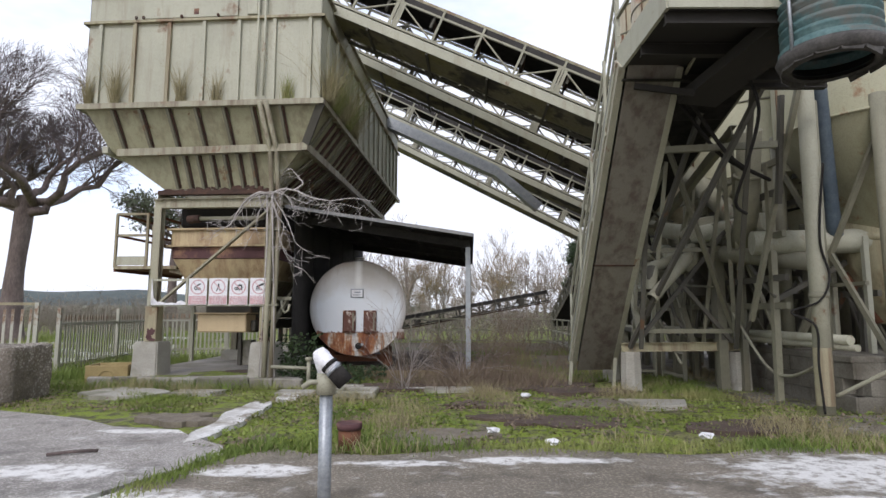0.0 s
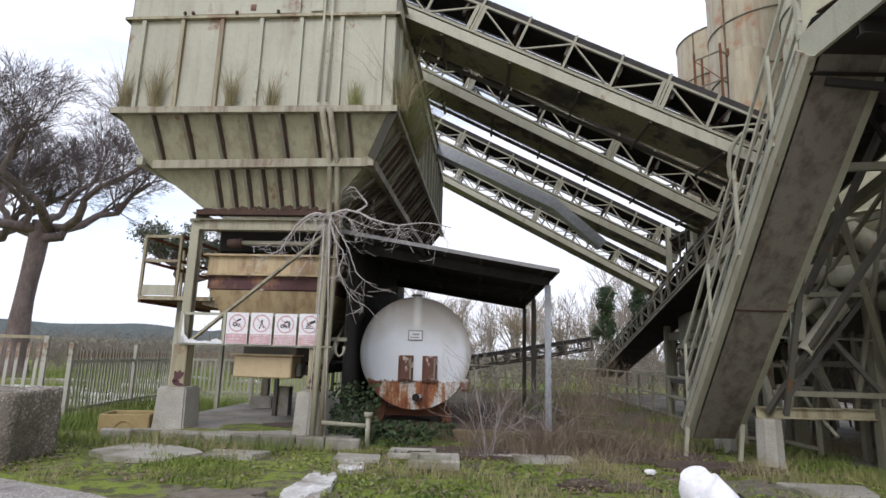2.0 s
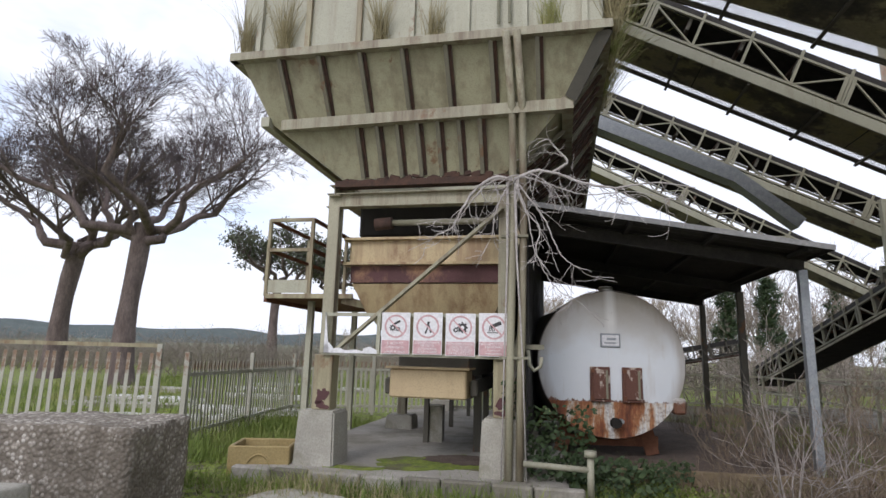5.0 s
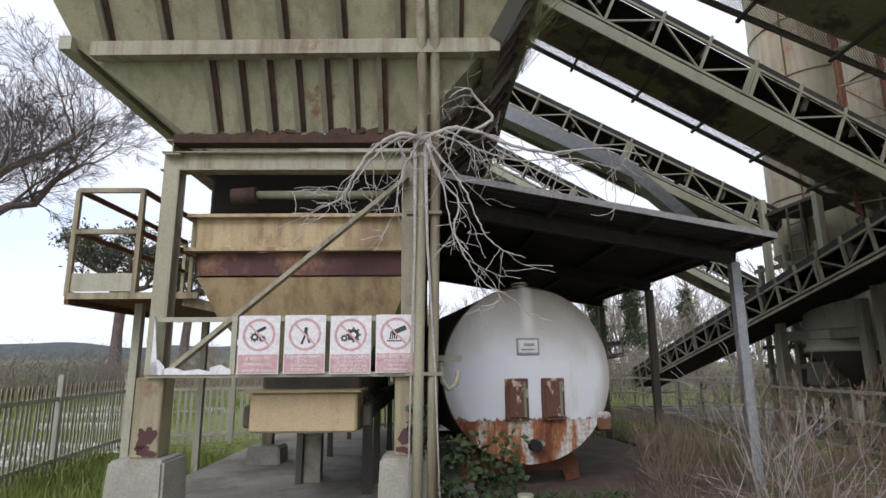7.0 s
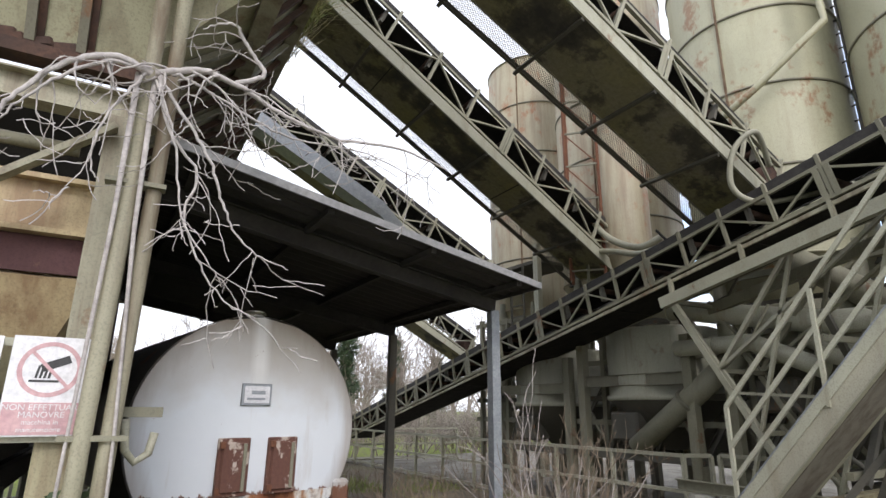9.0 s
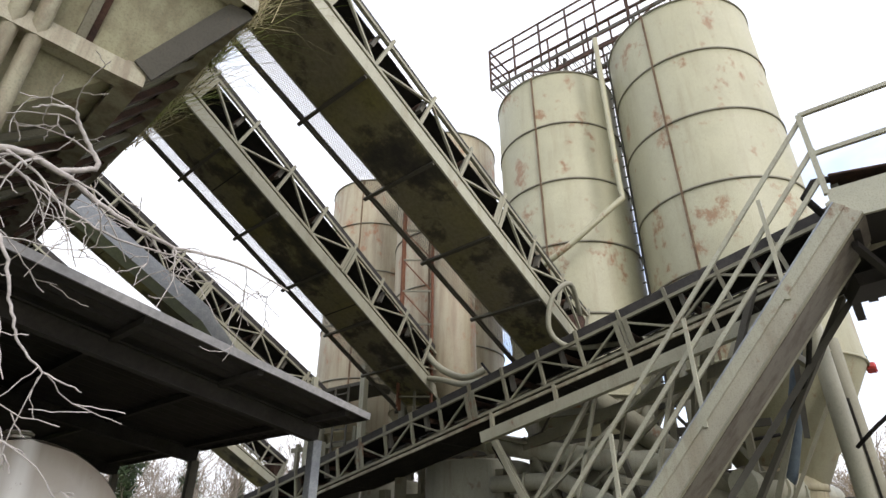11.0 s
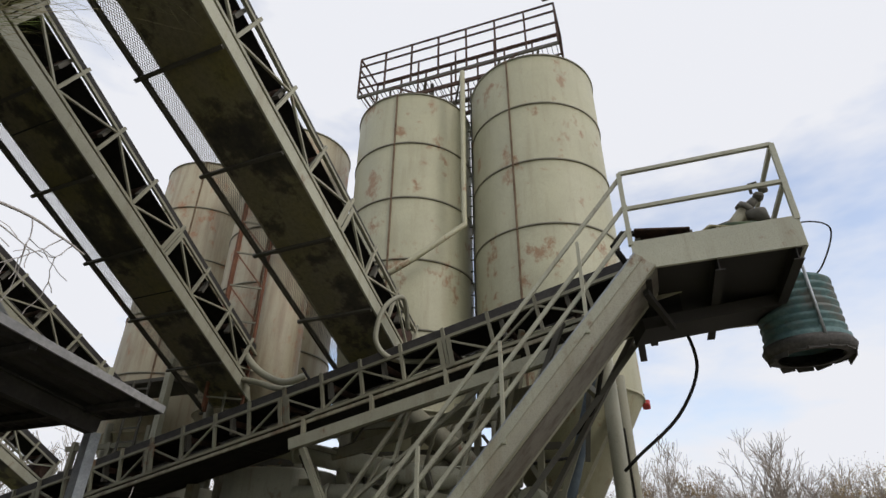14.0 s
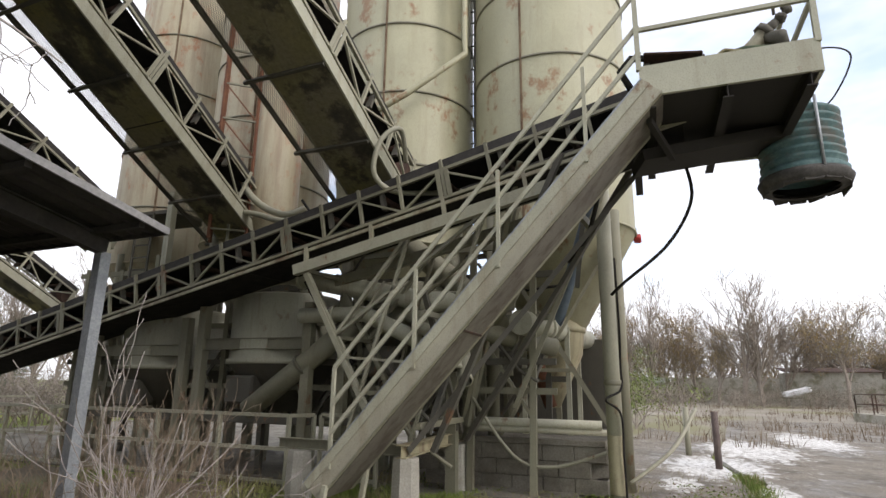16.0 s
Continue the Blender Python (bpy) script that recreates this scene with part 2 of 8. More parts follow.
def tank_material():
    """White paint; beige crown and brown rim paint in roof shade; pale middle streak."""
    m, nt, b, co = material("shaded_white_tank_paint", 0.4)
    xyz = nt.nodes.new("ShaderNodeSeparateXYZ")
    nt.links.new(co, xyz.inputs[0])

    def maths(op, a, k):
        n = nt.nodes.new("ShaderNodeMath")
        n.operation = op
        for i, v in enumerate((a, k)):
            if isinstance(v, (int, float)):
                n.inputs[i].default_value = v
            else:
                nt.links.new(v, n.inputs[i])
        return n.outputs[0]

    big = noise_at(nt, co, 1.3, 6)
    runs = noise_at(nt, co, 4.0, 6, 0.65, (1.6, 1.6, 0.16))
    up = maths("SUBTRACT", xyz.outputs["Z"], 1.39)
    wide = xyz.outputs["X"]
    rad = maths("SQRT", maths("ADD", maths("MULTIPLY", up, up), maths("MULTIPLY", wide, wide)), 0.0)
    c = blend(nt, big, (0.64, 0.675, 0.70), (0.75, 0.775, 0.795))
    # Top of the end browned by height: roof shade painted in with stain.
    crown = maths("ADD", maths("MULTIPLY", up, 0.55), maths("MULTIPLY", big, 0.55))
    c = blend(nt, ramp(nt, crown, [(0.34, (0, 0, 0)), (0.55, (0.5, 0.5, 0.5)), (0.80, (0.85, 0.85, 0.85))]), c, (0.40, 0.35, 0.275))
    # Rounding shade towards the edge, put into the colour as a brown ring.
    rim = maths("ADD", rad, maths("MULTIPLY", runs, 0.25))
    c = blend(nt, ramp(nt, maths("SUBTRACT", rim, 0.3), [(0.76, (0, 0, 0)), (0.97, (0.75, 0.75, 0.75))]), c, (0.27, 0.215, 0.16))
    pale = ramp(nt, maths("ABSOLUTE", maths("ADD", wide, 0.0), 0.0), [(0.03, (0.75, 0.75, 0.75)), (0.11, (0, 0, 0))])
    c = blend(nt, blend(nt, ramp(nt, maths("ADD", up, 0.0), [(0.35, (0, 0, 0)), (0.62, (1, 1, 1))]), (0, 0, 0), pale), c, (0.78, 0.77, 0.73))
    c = blend(nt, ramp(nt, runs, [(0.58, (0, 0, 0)), (0.76, (0.4, 0.4, 0.4))]), c, (0.42, 0.34, 0.26))
    chips = noise_at(nt, co, 11, 6, 0.75)
    c = blend(nt, ramp(nt, chips, [(0.68, (0, 0, 0)), (0.72, (0.9, 0.9, 0.9))]), c, (0.19, 0.085, 0.045))
    low = maths("ADD", maths("MULTIPLY", maths("ADD", up, 0.58), 3.0), noise_at(nt, co, 9, 6, 0.7, (1, 1, 0.5)))
    c = blend(nt, ramp(nt, low, [(0.50, (0.95, 0.95, 0.95)), (0.56, (0, 0, 0))]), c, (0.15, 0.06, 0.03))
    nt.links.new(c, b.inputs["Base Color"])
    bump(nt, b, chips, 0.1, 0.003)
    return m


def tank_rust_material():
    m, nt, b, co = material("tank_rust_and_white", 0.8)
    runs = noise_at(nt, co, 2.6, 8, 0.65, (1.7, 1.7, 0.28), (0.6, 0, 0))
    fine = noise_at(nt, co, 18, 5, 0.7)
    c = ramp(nt, runs, [(0.36, (0.11, 0.036, 0.02)), (0.45, (0.27, 0.095, 0.04)), (0.50, (0.40, 0.19, 0.085)), (0.54, (0.55, 0.46, 0.36)), (0.60, (0.66, 0.66, 0.64))])
    c = blend(nt, ramp(nt, fine, [(0.35, (0.6, 0.6, 0.6)), (0.55, (0, 0, 0))]), c, (0.12, 0.05, 0.03))
    nt.links.new(c, b.inputs["Base Color"])
    bump(nt, b, fine, 0.4, 0.006)
    return m


def flaked_hatch_material():
    """Rusted steel with the last white paint hanging on in flakes."""
    m, nt, b, co = material("flaking_hatch_paint", 0.8)
    fine = noise_at(nt, co, 30, 5, 0.7)
    flakes = noise_at(nt, co, 7, 7, 0.7, (1, 1, 0.6))
    c = blend(nt, fine, (0.075, 0.032, 0.024), (0.17, 0.075, 0.05))
    c = blend(nt, ramp(nt, flakes, [(0.55, (0, 0, 0)), (0.59, (0.9, 0.9, 0.9))]), c, (0.50, 0.42, 0.35))
    nt.links.new(c, b.inputs["Base Color"])
    bump(nt, b, fine, 0.5, 0.005)
    return m


HATCH_M = flaked_hatch_material()


def pebble_material():
    m, nt, b, co = material("exposed_aggregate", 0.95)
    v = nt.nodes.new("ShaderNodeTexVoronoi")
    v.inputs["Scale"].default_value = 26
    nt.links.new(co, v.inputs["Vector"])
    stain = noise_at(nt, co, 1.6, 6, 0.65, (1, 1, 0.5))
    grey = nt.nodes.new("ShaderNodeRGBToBW")
    nt.links.new(v.outputs["Color"], grey.inputs[0])
    c = ramp(nt, grey.outputs[0], [(0.2, (0.20, 0.17, 0.14)), (0.5, (0.33, 0.295, 0.245)), (0.8, (0.50, 0.465, 0.41))])
    c = blend(nt, ramp(nt, v.outputs["Distance"], [(0.35, (0, 0, 0)), (0.6, (0.85, 0.85, 0.85))]), c, (0.17, 0.145, 0.115))
    c = blend(nt, ramp(nt, stain, [(0.44, (0, 0, 0)), (0.62, (0.8, 0.8, 0.8))]), c, (0.11, 0.092, 0.07))
    nt.links.new(c, b.inputs["Base Color"])
    inv = nt.nodes.new("ShaderNodeMath")
    inv.operation = "SUBTRACT"
    inv.inputs[0].default_value = 1.0
    nt.links.new(v.outputs["Distance"], inv.inputs[1])
    bump(nt, b, inv.outputs[0], 0.9, 0.02)
    return m


PEBBLE = pebble_material()
PAD_M = rough_stuff("worn_pad_concrete", (0.27, 0.25, 0.215), (0.40, 0.375, 0.33), 1.4, 0.92, 30, 0.6, 0.01, (0.15, 0.135, 0.10))
SOIL_M = rough_stuff("dark_soil", (0.075, 0.05, 0.038), (0.15, 0.11, 0.085), 3, 0.95, 40, 0.8, 0.02)
CANE = rough_stuff("grey_canes", (0.24, 0.205, 0.185), (0.42, 0.37, 0.34), 4, 0.9, 20, 0.0)
PLANK_M = rough_stuff("weathered_plank", (0.17, 0.125, 0.075), (0.30, 0.23, 0.14), 3, 0.9, 30, 0.4, 0.006, None, (0.2, 1, 1))
MOULD = rough_stuff("leaf_mould", (0.085, 0.068, 0.045), (0.17, 0.14, 0.095), 1.2, 0.95, 30, 0.9, 0.02, (0.095, 0.105, 0.04))
BRAMBLE = rough_stuff("brown_bramble", (0.16, 0.115, 0.08), (0.28, 0.22, 0.155), 3, 0.95, 20, 0.0)
MOSS_M = rough_stuff("bright_moss", (0.10, 0.15, 0.015), (0.26, 0.30, 0.04), 6, 0.95, 45, 0.8, 0.02, (0.10, 0.085, 0.05))
FENCE_M = painted("fence_paint", (0.48, 0.465, 0.39), 0.5, 0.5, 0.5)
RIDGE_M = rough_stuff("wooded_ridge", (0.075, 0.095, 0.095), (0.11, 0.13, 0.12), 0.03, 1.0, 0.2, 0.0)
FIELD_M = rough_stuff("far_field", (0.13, 0.145, 0.09), (0.20, 0.20, 0.13), 0.03, 1.0, 0.2, 0.0)
TANK_W, TANK_R = tank_material(), tank_rust_material()


def ground_material():
    m, nt, b, co = material("weedy_ground", 0.95)
    big = noise_at(nt, co, 0.45, 7, 0.62)
    mid = noise_at(nt, co, 1.7, 7, 0.68, (1, 1, 1), (7, 3, 0))
    fine = noise_at(nt, co, 28, 6, 0.75)
    pebb = noise_at(nt, co, 90, 3, 0.6)
    soil = blend(nt, fine, (0.11, 0.09, 0.065), (0.28, 0.24, 0.18))
    moss = blend(nt, fine, (0.12, 0.185, 0.015), (0.32, 0.385, 0.042))
    dry = blend(nt, fine, (0.14, 0.115, 0.06), (0.30, 0.26, 0.15))
    c = blend(nt, ramp(nt, mid, [(0.37, (0, 0, 0)), (0.47, (1, 1, 1))]), soil, moss)
    c = blend(nt, ramp(nt, big, [(0.57, (0, 0, 0)), (0.68, (0.8, 0.8, 0.8))]), c, dry)
    nt.links.new(c, b.inputs["Base Color"])
    patch = noise_at(nt, co, 5.5, 7, 0.7, (1, 1, 1), (1, 9, 0))
    c = blend(nt, ramp(nt, patch, [(0.43, (0.85, 0.85, 0.85)), (0.52, (0, 0, 0))]), c, (0.075, 0.062, 0.04))
    grit = noise_at(nt, co, 120, 2, 0.5)
    c = blend(nt, ramp(nt, grit, [(0.38, (0.6, 0.6, 0.6)), (0.5, (0, 0, 0))]), c, (0.06, 0.055, 0.03))
    nt.links.new(c, b.inputs["Base Color"])
    bump(nt, b, fine, 0.8, 0.03)
    return m


def lime_stains(nt, co, c, spots):
    """Spilled lime soaked into the paving: broken white crusts round each spot."""
    def node(kind, op, *vals):
        n = nt.nodes.new(kind)
        n.operation = op
        for i, v in enumerate(vals):
            if isinstance(v, (int, float)):
                n.inputs[i].default_value = v
            else:
                nt.links.new(v, n.inputs[i])
        return n

    near = None
    for cx, cy, rx, ry in spots:
        m = nt.nodes.new("ShaderNodeMapping")
        m.inputs["Location"].default_value = (-cx / rx, -cy / ry, 0)
        m.inputs["Scale"].default_value = (1 / rx, 1 / ry, 0)
        nt.links.new(co, m.inputs[0])
        d = node("ShaderNodeVectorMath", "LENGTH", m.outputs[0]).outputs["Value"]
        near = d if near is None else node("ShaderNodeMath", "MINIMUM", near, d).outputs[0]
    rag = noise_at(nt, co, 2.4, 9, 0.68, (1, 1.6, 1), (3, 5, 0))
    v = node("ShaderNodeMath", "SUBTRACT", near, node("ShaderNodeMath", "MULTIPLY", rag, 2.6).outputs[0]).outputs[0]
    v = node("ShaderNodeMath", "MULTIPLY", node("ShaderNodeMath", "ADD", v, 1.6).outputs[0], 0.4).outputs[0]
    mask = ramp(nt, v, [(0.40, (0.95, 0.95, 0.95)), (0.47, (0.6, 0.6, 0.6)), (0.56, (0, 0, 0))])
    worn = ramp(nt, noise_at(nt, co, 9, 7, 0.7, (1, 1, 1), (2, 2, 0)), [(0.40, (0.25, 0.25, 0.25)), (0.52, (1, 1, 1))])
    white = blend(nt, noise_at(nt, co, 30, 4, 0.6), (0.58, 0.56, 0.53), (0.86, 0.85, 0.83))
    return blend(nt, blend(nt, mask, (0, 0, 0), worn), c, white)


LIME_SPOTS = ((3.9, 5.2, 1.3, 0.6), (3.1, 4.3, 0.7, 0.3), (0.9, 5.6, 0.8, 0.13), (-0.4, 5.5, 0.6, 0.12), (-1.7, 5.25, 0.5, 0.2), (-2.3, 4.4, 0.8, 0.3), (-3.6, 6.9, 0.7, 0.12),
              (-3.6, 5.2, 0.8, 0.25), (10.3, 6.4, 2.0, 1.0), (14.3, 5.2, 2.8, 1.1), (6.8, 5.8, 1.2, 0.3), (7.6, 7.2, 0.8, 0.3), (18, 3.0, 3.2, 0.9))


def paving_material(name, dark, pale, dirt):
    m, nt, b, co = material(name, 0.9)
    big = noise_at(nt, co, 0.5, 7, 0.62)
    mid = noise_at(nt, co, 2.2, 7, 0.66, (1, 1.5, 1), (2, 8, 0))
    fine = noise_at(nt, co, 55, 5, 0.75)
    c = blend(nt, fine, dark, pale)
    c = blend(nt, ramp(nt, big, [(0.40, (0.75, 0.75, 0.75)), (0.60, (0, 0, 0))]), c, dirt)
    c = blend(nt, ramp(nt, mid, [(0.575, (0, 0, 0)), (0.68, (0.8, 0.8, 0.8))]), c, (0.60, 0.58, 0.55))
    nt.links.new(c, b.inputs["Base Color"])
    bump(nt, b, fine, 0.7, 0.012)
    grit = noise_at(nt, co, 160, 2, 0.5)
    c = blend(nt, ramp(nt, grit, [(0.40, (0.55, 0.55, 0.55)), (0.52, (0, 0, 0))]), c, (0.10, 0.092, 0.08))
    stones = noise_at(nt, co, 38, 3, 0.55, (1, 1, 1), (9, 1, 0))
    c = blend(nt, ramp(nt, stones, [(0.52, (0, 0, 0)), (0.60, (0.5, 0.5, 0.5))]), c, tuple(min(1, v * 1.35) for v in pale))
    stain = noise_at(nt, co, 1.1, 8, 0.7, (1, 1, 1), (6, 2, 0))
    c = blend(nt, ramp(nt, stain, [(0.50, (0, 0, 0)), (0.62, (0.7, 0.7, 0.7))]), c, tuple(v * 0.62 for v in dark))
    crack = noise_at(nt, co, 6, 8, 0.75, (1, 1, 1), (4, 4, 0))
    c = blend(nt, ramp(nt, crack, [(0.36, (0.8, 0.8, 0.8)), (0.44, (0, 0, 0))]), c, (0.16, 0.145, 0.115))
    c = lime_stains(nt, co, c, LIME_SPOTS)
    nt.links.new(c, b.inputs["Base Color"])
    wet = ramp(nt, big, [(0.38, (0.45, 0.45, 0.45)), (0.5, (0.92, 0.92, 0.92))])
    nt.links.new(wet, b.inputs["Roughness"])
    return m


GROUND_M = ground_material()
PAVING_M = paving_material("gravelly_asphalt", (0.20, 0.185, 0.17), (0.50, 0.47, 0.44), (0.24, 0.215, 0.185))
APRON_M = paving_material("dirty_brown_concrete", (0.12, 0.10, 0.075), (0.31, 0.27, 0.215), (0.13, 0.11, 0.08))


# ---- building tools ----
def vec(p):
    return Vector(p)


def box(bm, c, s, rot=None, bevel=0.0):
    """A box with centre c and sizes s, turned by the 3x3 matrix rot."""
    m = Matrix.Translation(c) @ (rot.to_4x4() if rot else Matrix.Identity(4)) @ Matrix.Diagonal((*s, 1))
    made = bmesh.ops.create_cube(bm, size=1.0, matrix=m)["verts"]
    if bevel:
        edges = {e for v in made for e in v.link_edges}
        bmesh.ops.bevel(bm, geom=list(edges), offset=bevel, segments=1, affect="EDGES")


def axes(p, q, up=(0, 0, 1)):
    d = (vec(q) - vec(p)).normalized()
    side = d.cross(vec(up))
    if side.length < 1e-3:
        side = d.cross(Vector((1, 0, 0)))
    side.normalize()
    return d, side, side.cross(d)


def bar(bm, p, q, w, h, up=(0, 0, 1), bevel=0.0):
    """A square bar from p to q, w across and h along up."""
    d, side, top = axes(p, q, up)
    rot = Matrix((side, d, top)).transposed()
    box(bm, (vec(p) + vec(q)) / 2, (w, (vec(q) - vec(p)).length, h), rot, bevel)


def extrude(bm, p, q, outline, up):
    """A closed outline (across, along up) drawn from p to q."""
    d, side, top = axes(p, q, up)
    a = [bm.verts.new(vec(p) + side * x + top * z) for x, z in outline]
    b = [bm.verts.new(vec(q) + side * x + top * z) for x, z in outline]
    n = len(outline)
    for k in range(n):
        bm.faces.new((a[k], a[(k + 1) % n], b[(k + 1) % n], b[k]))
    ends = [bm.faces.new(a[::-1]), bm.faces.new(b)]
    bmesh.ops.recalc_face_normals(bm, faces=bm.faces[:])
    bmesh.ops.triangulate(bm, faces=ends)


def channel(bm, p, q, w, h, up=(0, 0, 1), t=0.012, flip=1):
    """A U-shaped steel section from p to q."""
    x0, x1, z = -w / 2 * flip, w / 2 * flip, h / 2
    xt = x0 + t * flip
    extrude(bm, p, q, [(x0, -z), (x1, -z), (x1, t - z), (xt, t - z), (xt, z - t), (x1, z - t), (x1, z), (x0, z)], up)


def ibeam(bm, p, q, w, h, up=(0, 0, 1), t=0.012):
    x, z, k = w / 2, h / 2, t / 2
    extrude(bm, p, q, [(-x, -z), (x, -z), (x, t - z), (k, t - z), (k, z - t), (x, z - t), (x, z), (-x, z), (-x, z - t), (-k, z - t), (-k, t - z), (-x, t - z)], up)


def tube(bm, pts, r, n=8, cap=True):
    """A round tube through pts; r is one radius or one for each point."""
    pts = [vec(p) for p in pts]
    rs = r if isinstance(r, (list, tuple)) else [r] * len(pts)
    rings, side = [], None
    for i, p in enumerate(pts):
        d = (pts[min(i + 1, len(pts) - 1)] - pts[max(i - 1, 0)]).normalized()
        if side is None:
            side = d.cross(Vector((0.13, 0.31, 0.94)))
            if side.length < 0.1:
                side = d.cross(Vector((1, 0, 0)))
        side = (side - d * side.dot(d)).normalized()
        other = d.cross(side)
        rings.append([bm.verts.new(p + (side * math.cos(a) + other * math.sin(a)) * rs[i]) for a in (math.tau * k / n for k in range(n))])
    for a, b in zip(rings, rings[1:]):
        for k in range(n):
            f = bm.faces.new((a[k], a[(k + 1) % n], b[(k + 1) % n], b[k]))
            f.smooth = n > 5
    if cap:
        bm.faces.new(rings[0][::-1])
        bm.faces.new(rings[-1])


def lathe(bm, profile, base, axis=(0, 0, 1), n=40, closed=False):
    """Turns a profile of (radius, height) round an axis through base."""
    z = vec(axis).normalized()
    x = z.orthogonal().normalized()
    y = z.cross(x)
    base = vec(base)
    rings = []
    for r, h in profile:
        if r < 1e-4:
            rings.append([bm.verts.new(base + z * h)])
        else:
            rings.append([bm.verts.new(base + z * h + (x * math.cos(a) + y * math.sin(a)) * r) for a in (math.tau * k / n for k in range(n))])
    for a, b in zip(rings, rings[1:]):
        for k in range(n):
            j = (k + 1) % n
            if len(a) == 1:
                f = bm.faces.new((a[0], b[j], b[k]))
            elif len(b) == 1:
                f = bm.faces.new((a[k], a[j], b[0]))
            else:
                f = bm.faces.new((a[k], a[j], b[j], b[k]))
            f.smooth = True


def sheet(bm, pts, thick):
    """A flat polygon with thickness, grown against its normal."""
    pts = [vec(p) for p in pts]
    n = (pts[1] - pts[0]).cross(pts[2] - pts[0]).normalized()
    a = [bm.verts.new(p) for p in pts]
    b = [bm.verts.new(p - n * thick) for p in pts]
    bm.faces.new(a)
    bm.faces.new(b[::-1])
    for i in range(len(pts)):
        j = (i + 1) % len(pts)
        bm.faces.new((a[j], a[i], b[i], b[j]))


def top_of(ob):
    while ob.parent:
        ob = ob.parent
    return ob


def part(name, bm, mat, parent, label=""):
    """Links a bmesh, given in world coordinates, as one mesh under a thing or a part."""
    me = bpy.data.meshes.new(name)
    base = top_of(parent).location
    for v in bm.verts:
        v.co -= base
    bm.normal_update()
    bm.to_mesh(me)
    bm.free()
    me.materials.append(mat)
    ob = new(name, me)
    ob.parent = parent
    return tagged(ob, label)


def thing(name, base, label, category, group=""):
    ob = new(name)
    ob.location = base
    ob.empty_display_size = 0.2
    return tagged(ob, label, category, group)


def solid(name, bm, mat, base, label="", category="", group="", kind=""):
    """A bmesh in world coordinates as one top-level mesh with its origin at base."""
    me = bpy.data.meshes.new(name)
    for v in bm.verts:
        v.co -= vec(base)
    bm.normal_update()
    bm.to_mesh(me)
    bm.free()
    me.materials.append(mat)
    ob = new(name, me)
    ob.location = base
    return tagged(ob, label, category, group, kind)


def put(name, fn, mat, parent, *a, label="", **k):
    """A part made by one call of a building tool."""
    bm = bmesh.new()
    fn(bm, *a, **k)
    return part(name, bm, mat, parent, label)


# ---- ground ----
def ragged(cx, cy, rx, ry, seed, n=40, rough=0.35):
    rng = random.Random(seed)
    ph = [rng.uniform(0, math.tau) for _ in range(6)]
    out = []
    for k in range(n):
        a = math.tau * k / n
        f = 1 + rough * sum(math.sin((i + 2) * a + ph[i]) / (i + 1.6) for i in range(6)) * 0.6 + rng.uniform(-0.06, 0.06) + 0.3 * rough * noise.noise(Vector((math.cos(a) * 6, math.sin(a) * 6, seed)))
        out.append((cx + rx * f * math.cos(a), cy + ry * f * math.sin(a)))
    return out


def flat_patch(bm, outline, z, z0=-0.05):
    a = [bm.verts.new((x, y, z)) for x, y in outline]
    b = [bm.verts.new((x, y, z0)) for x, y in outline]
    f = bm.faces.new(a)
    for i in range(len(a)):
        j = (i + 1) % len(a)
        bm.faces.new((a[j], a[i], b[i], b[j]))
    bmesh.ops.triangulate(bm, faces=[f])


def flat_fan(bm, outline, z, z0=-0.05):
    """As flat_patch, for an outline that can be seen whole from its middle."""
    n = len(outline)
    mid = bm.verts.new((sum(p[0] for p in outline) / n, sum(p[1] for p in outline) / n, z))
    a = [bm.verts.new((x, y, z)) for x, y in outline]
    b = [bm.verts.new((x, y, z0)) for x, y in outline]
    for i in range(n):
        j = (i + 1) % n
        bm.faces.new((mid, a[i], a[j]))
        bm.faces.new((a[j], a[i], b[i], b[j]))


def ground_height(x, y):
    far = max(0.0, math.hypot(x, y - 8) - 18)
    h = 0.035 * noise.noise(Vector((x * 0.5, y * 0.5, 0))) + 0.02 * noise.noise(Vector((x * 1.9, y * 1.9, 3)))
    if y < 6.6 or (x < -2.6 and y < 8.4):
        h = min(h, 0.0) - 0.03
    return h - 0.02 + min(far, 60) * 0.004 * noise.noise(Vector((x * 0.03, y * 0.03, 7)))


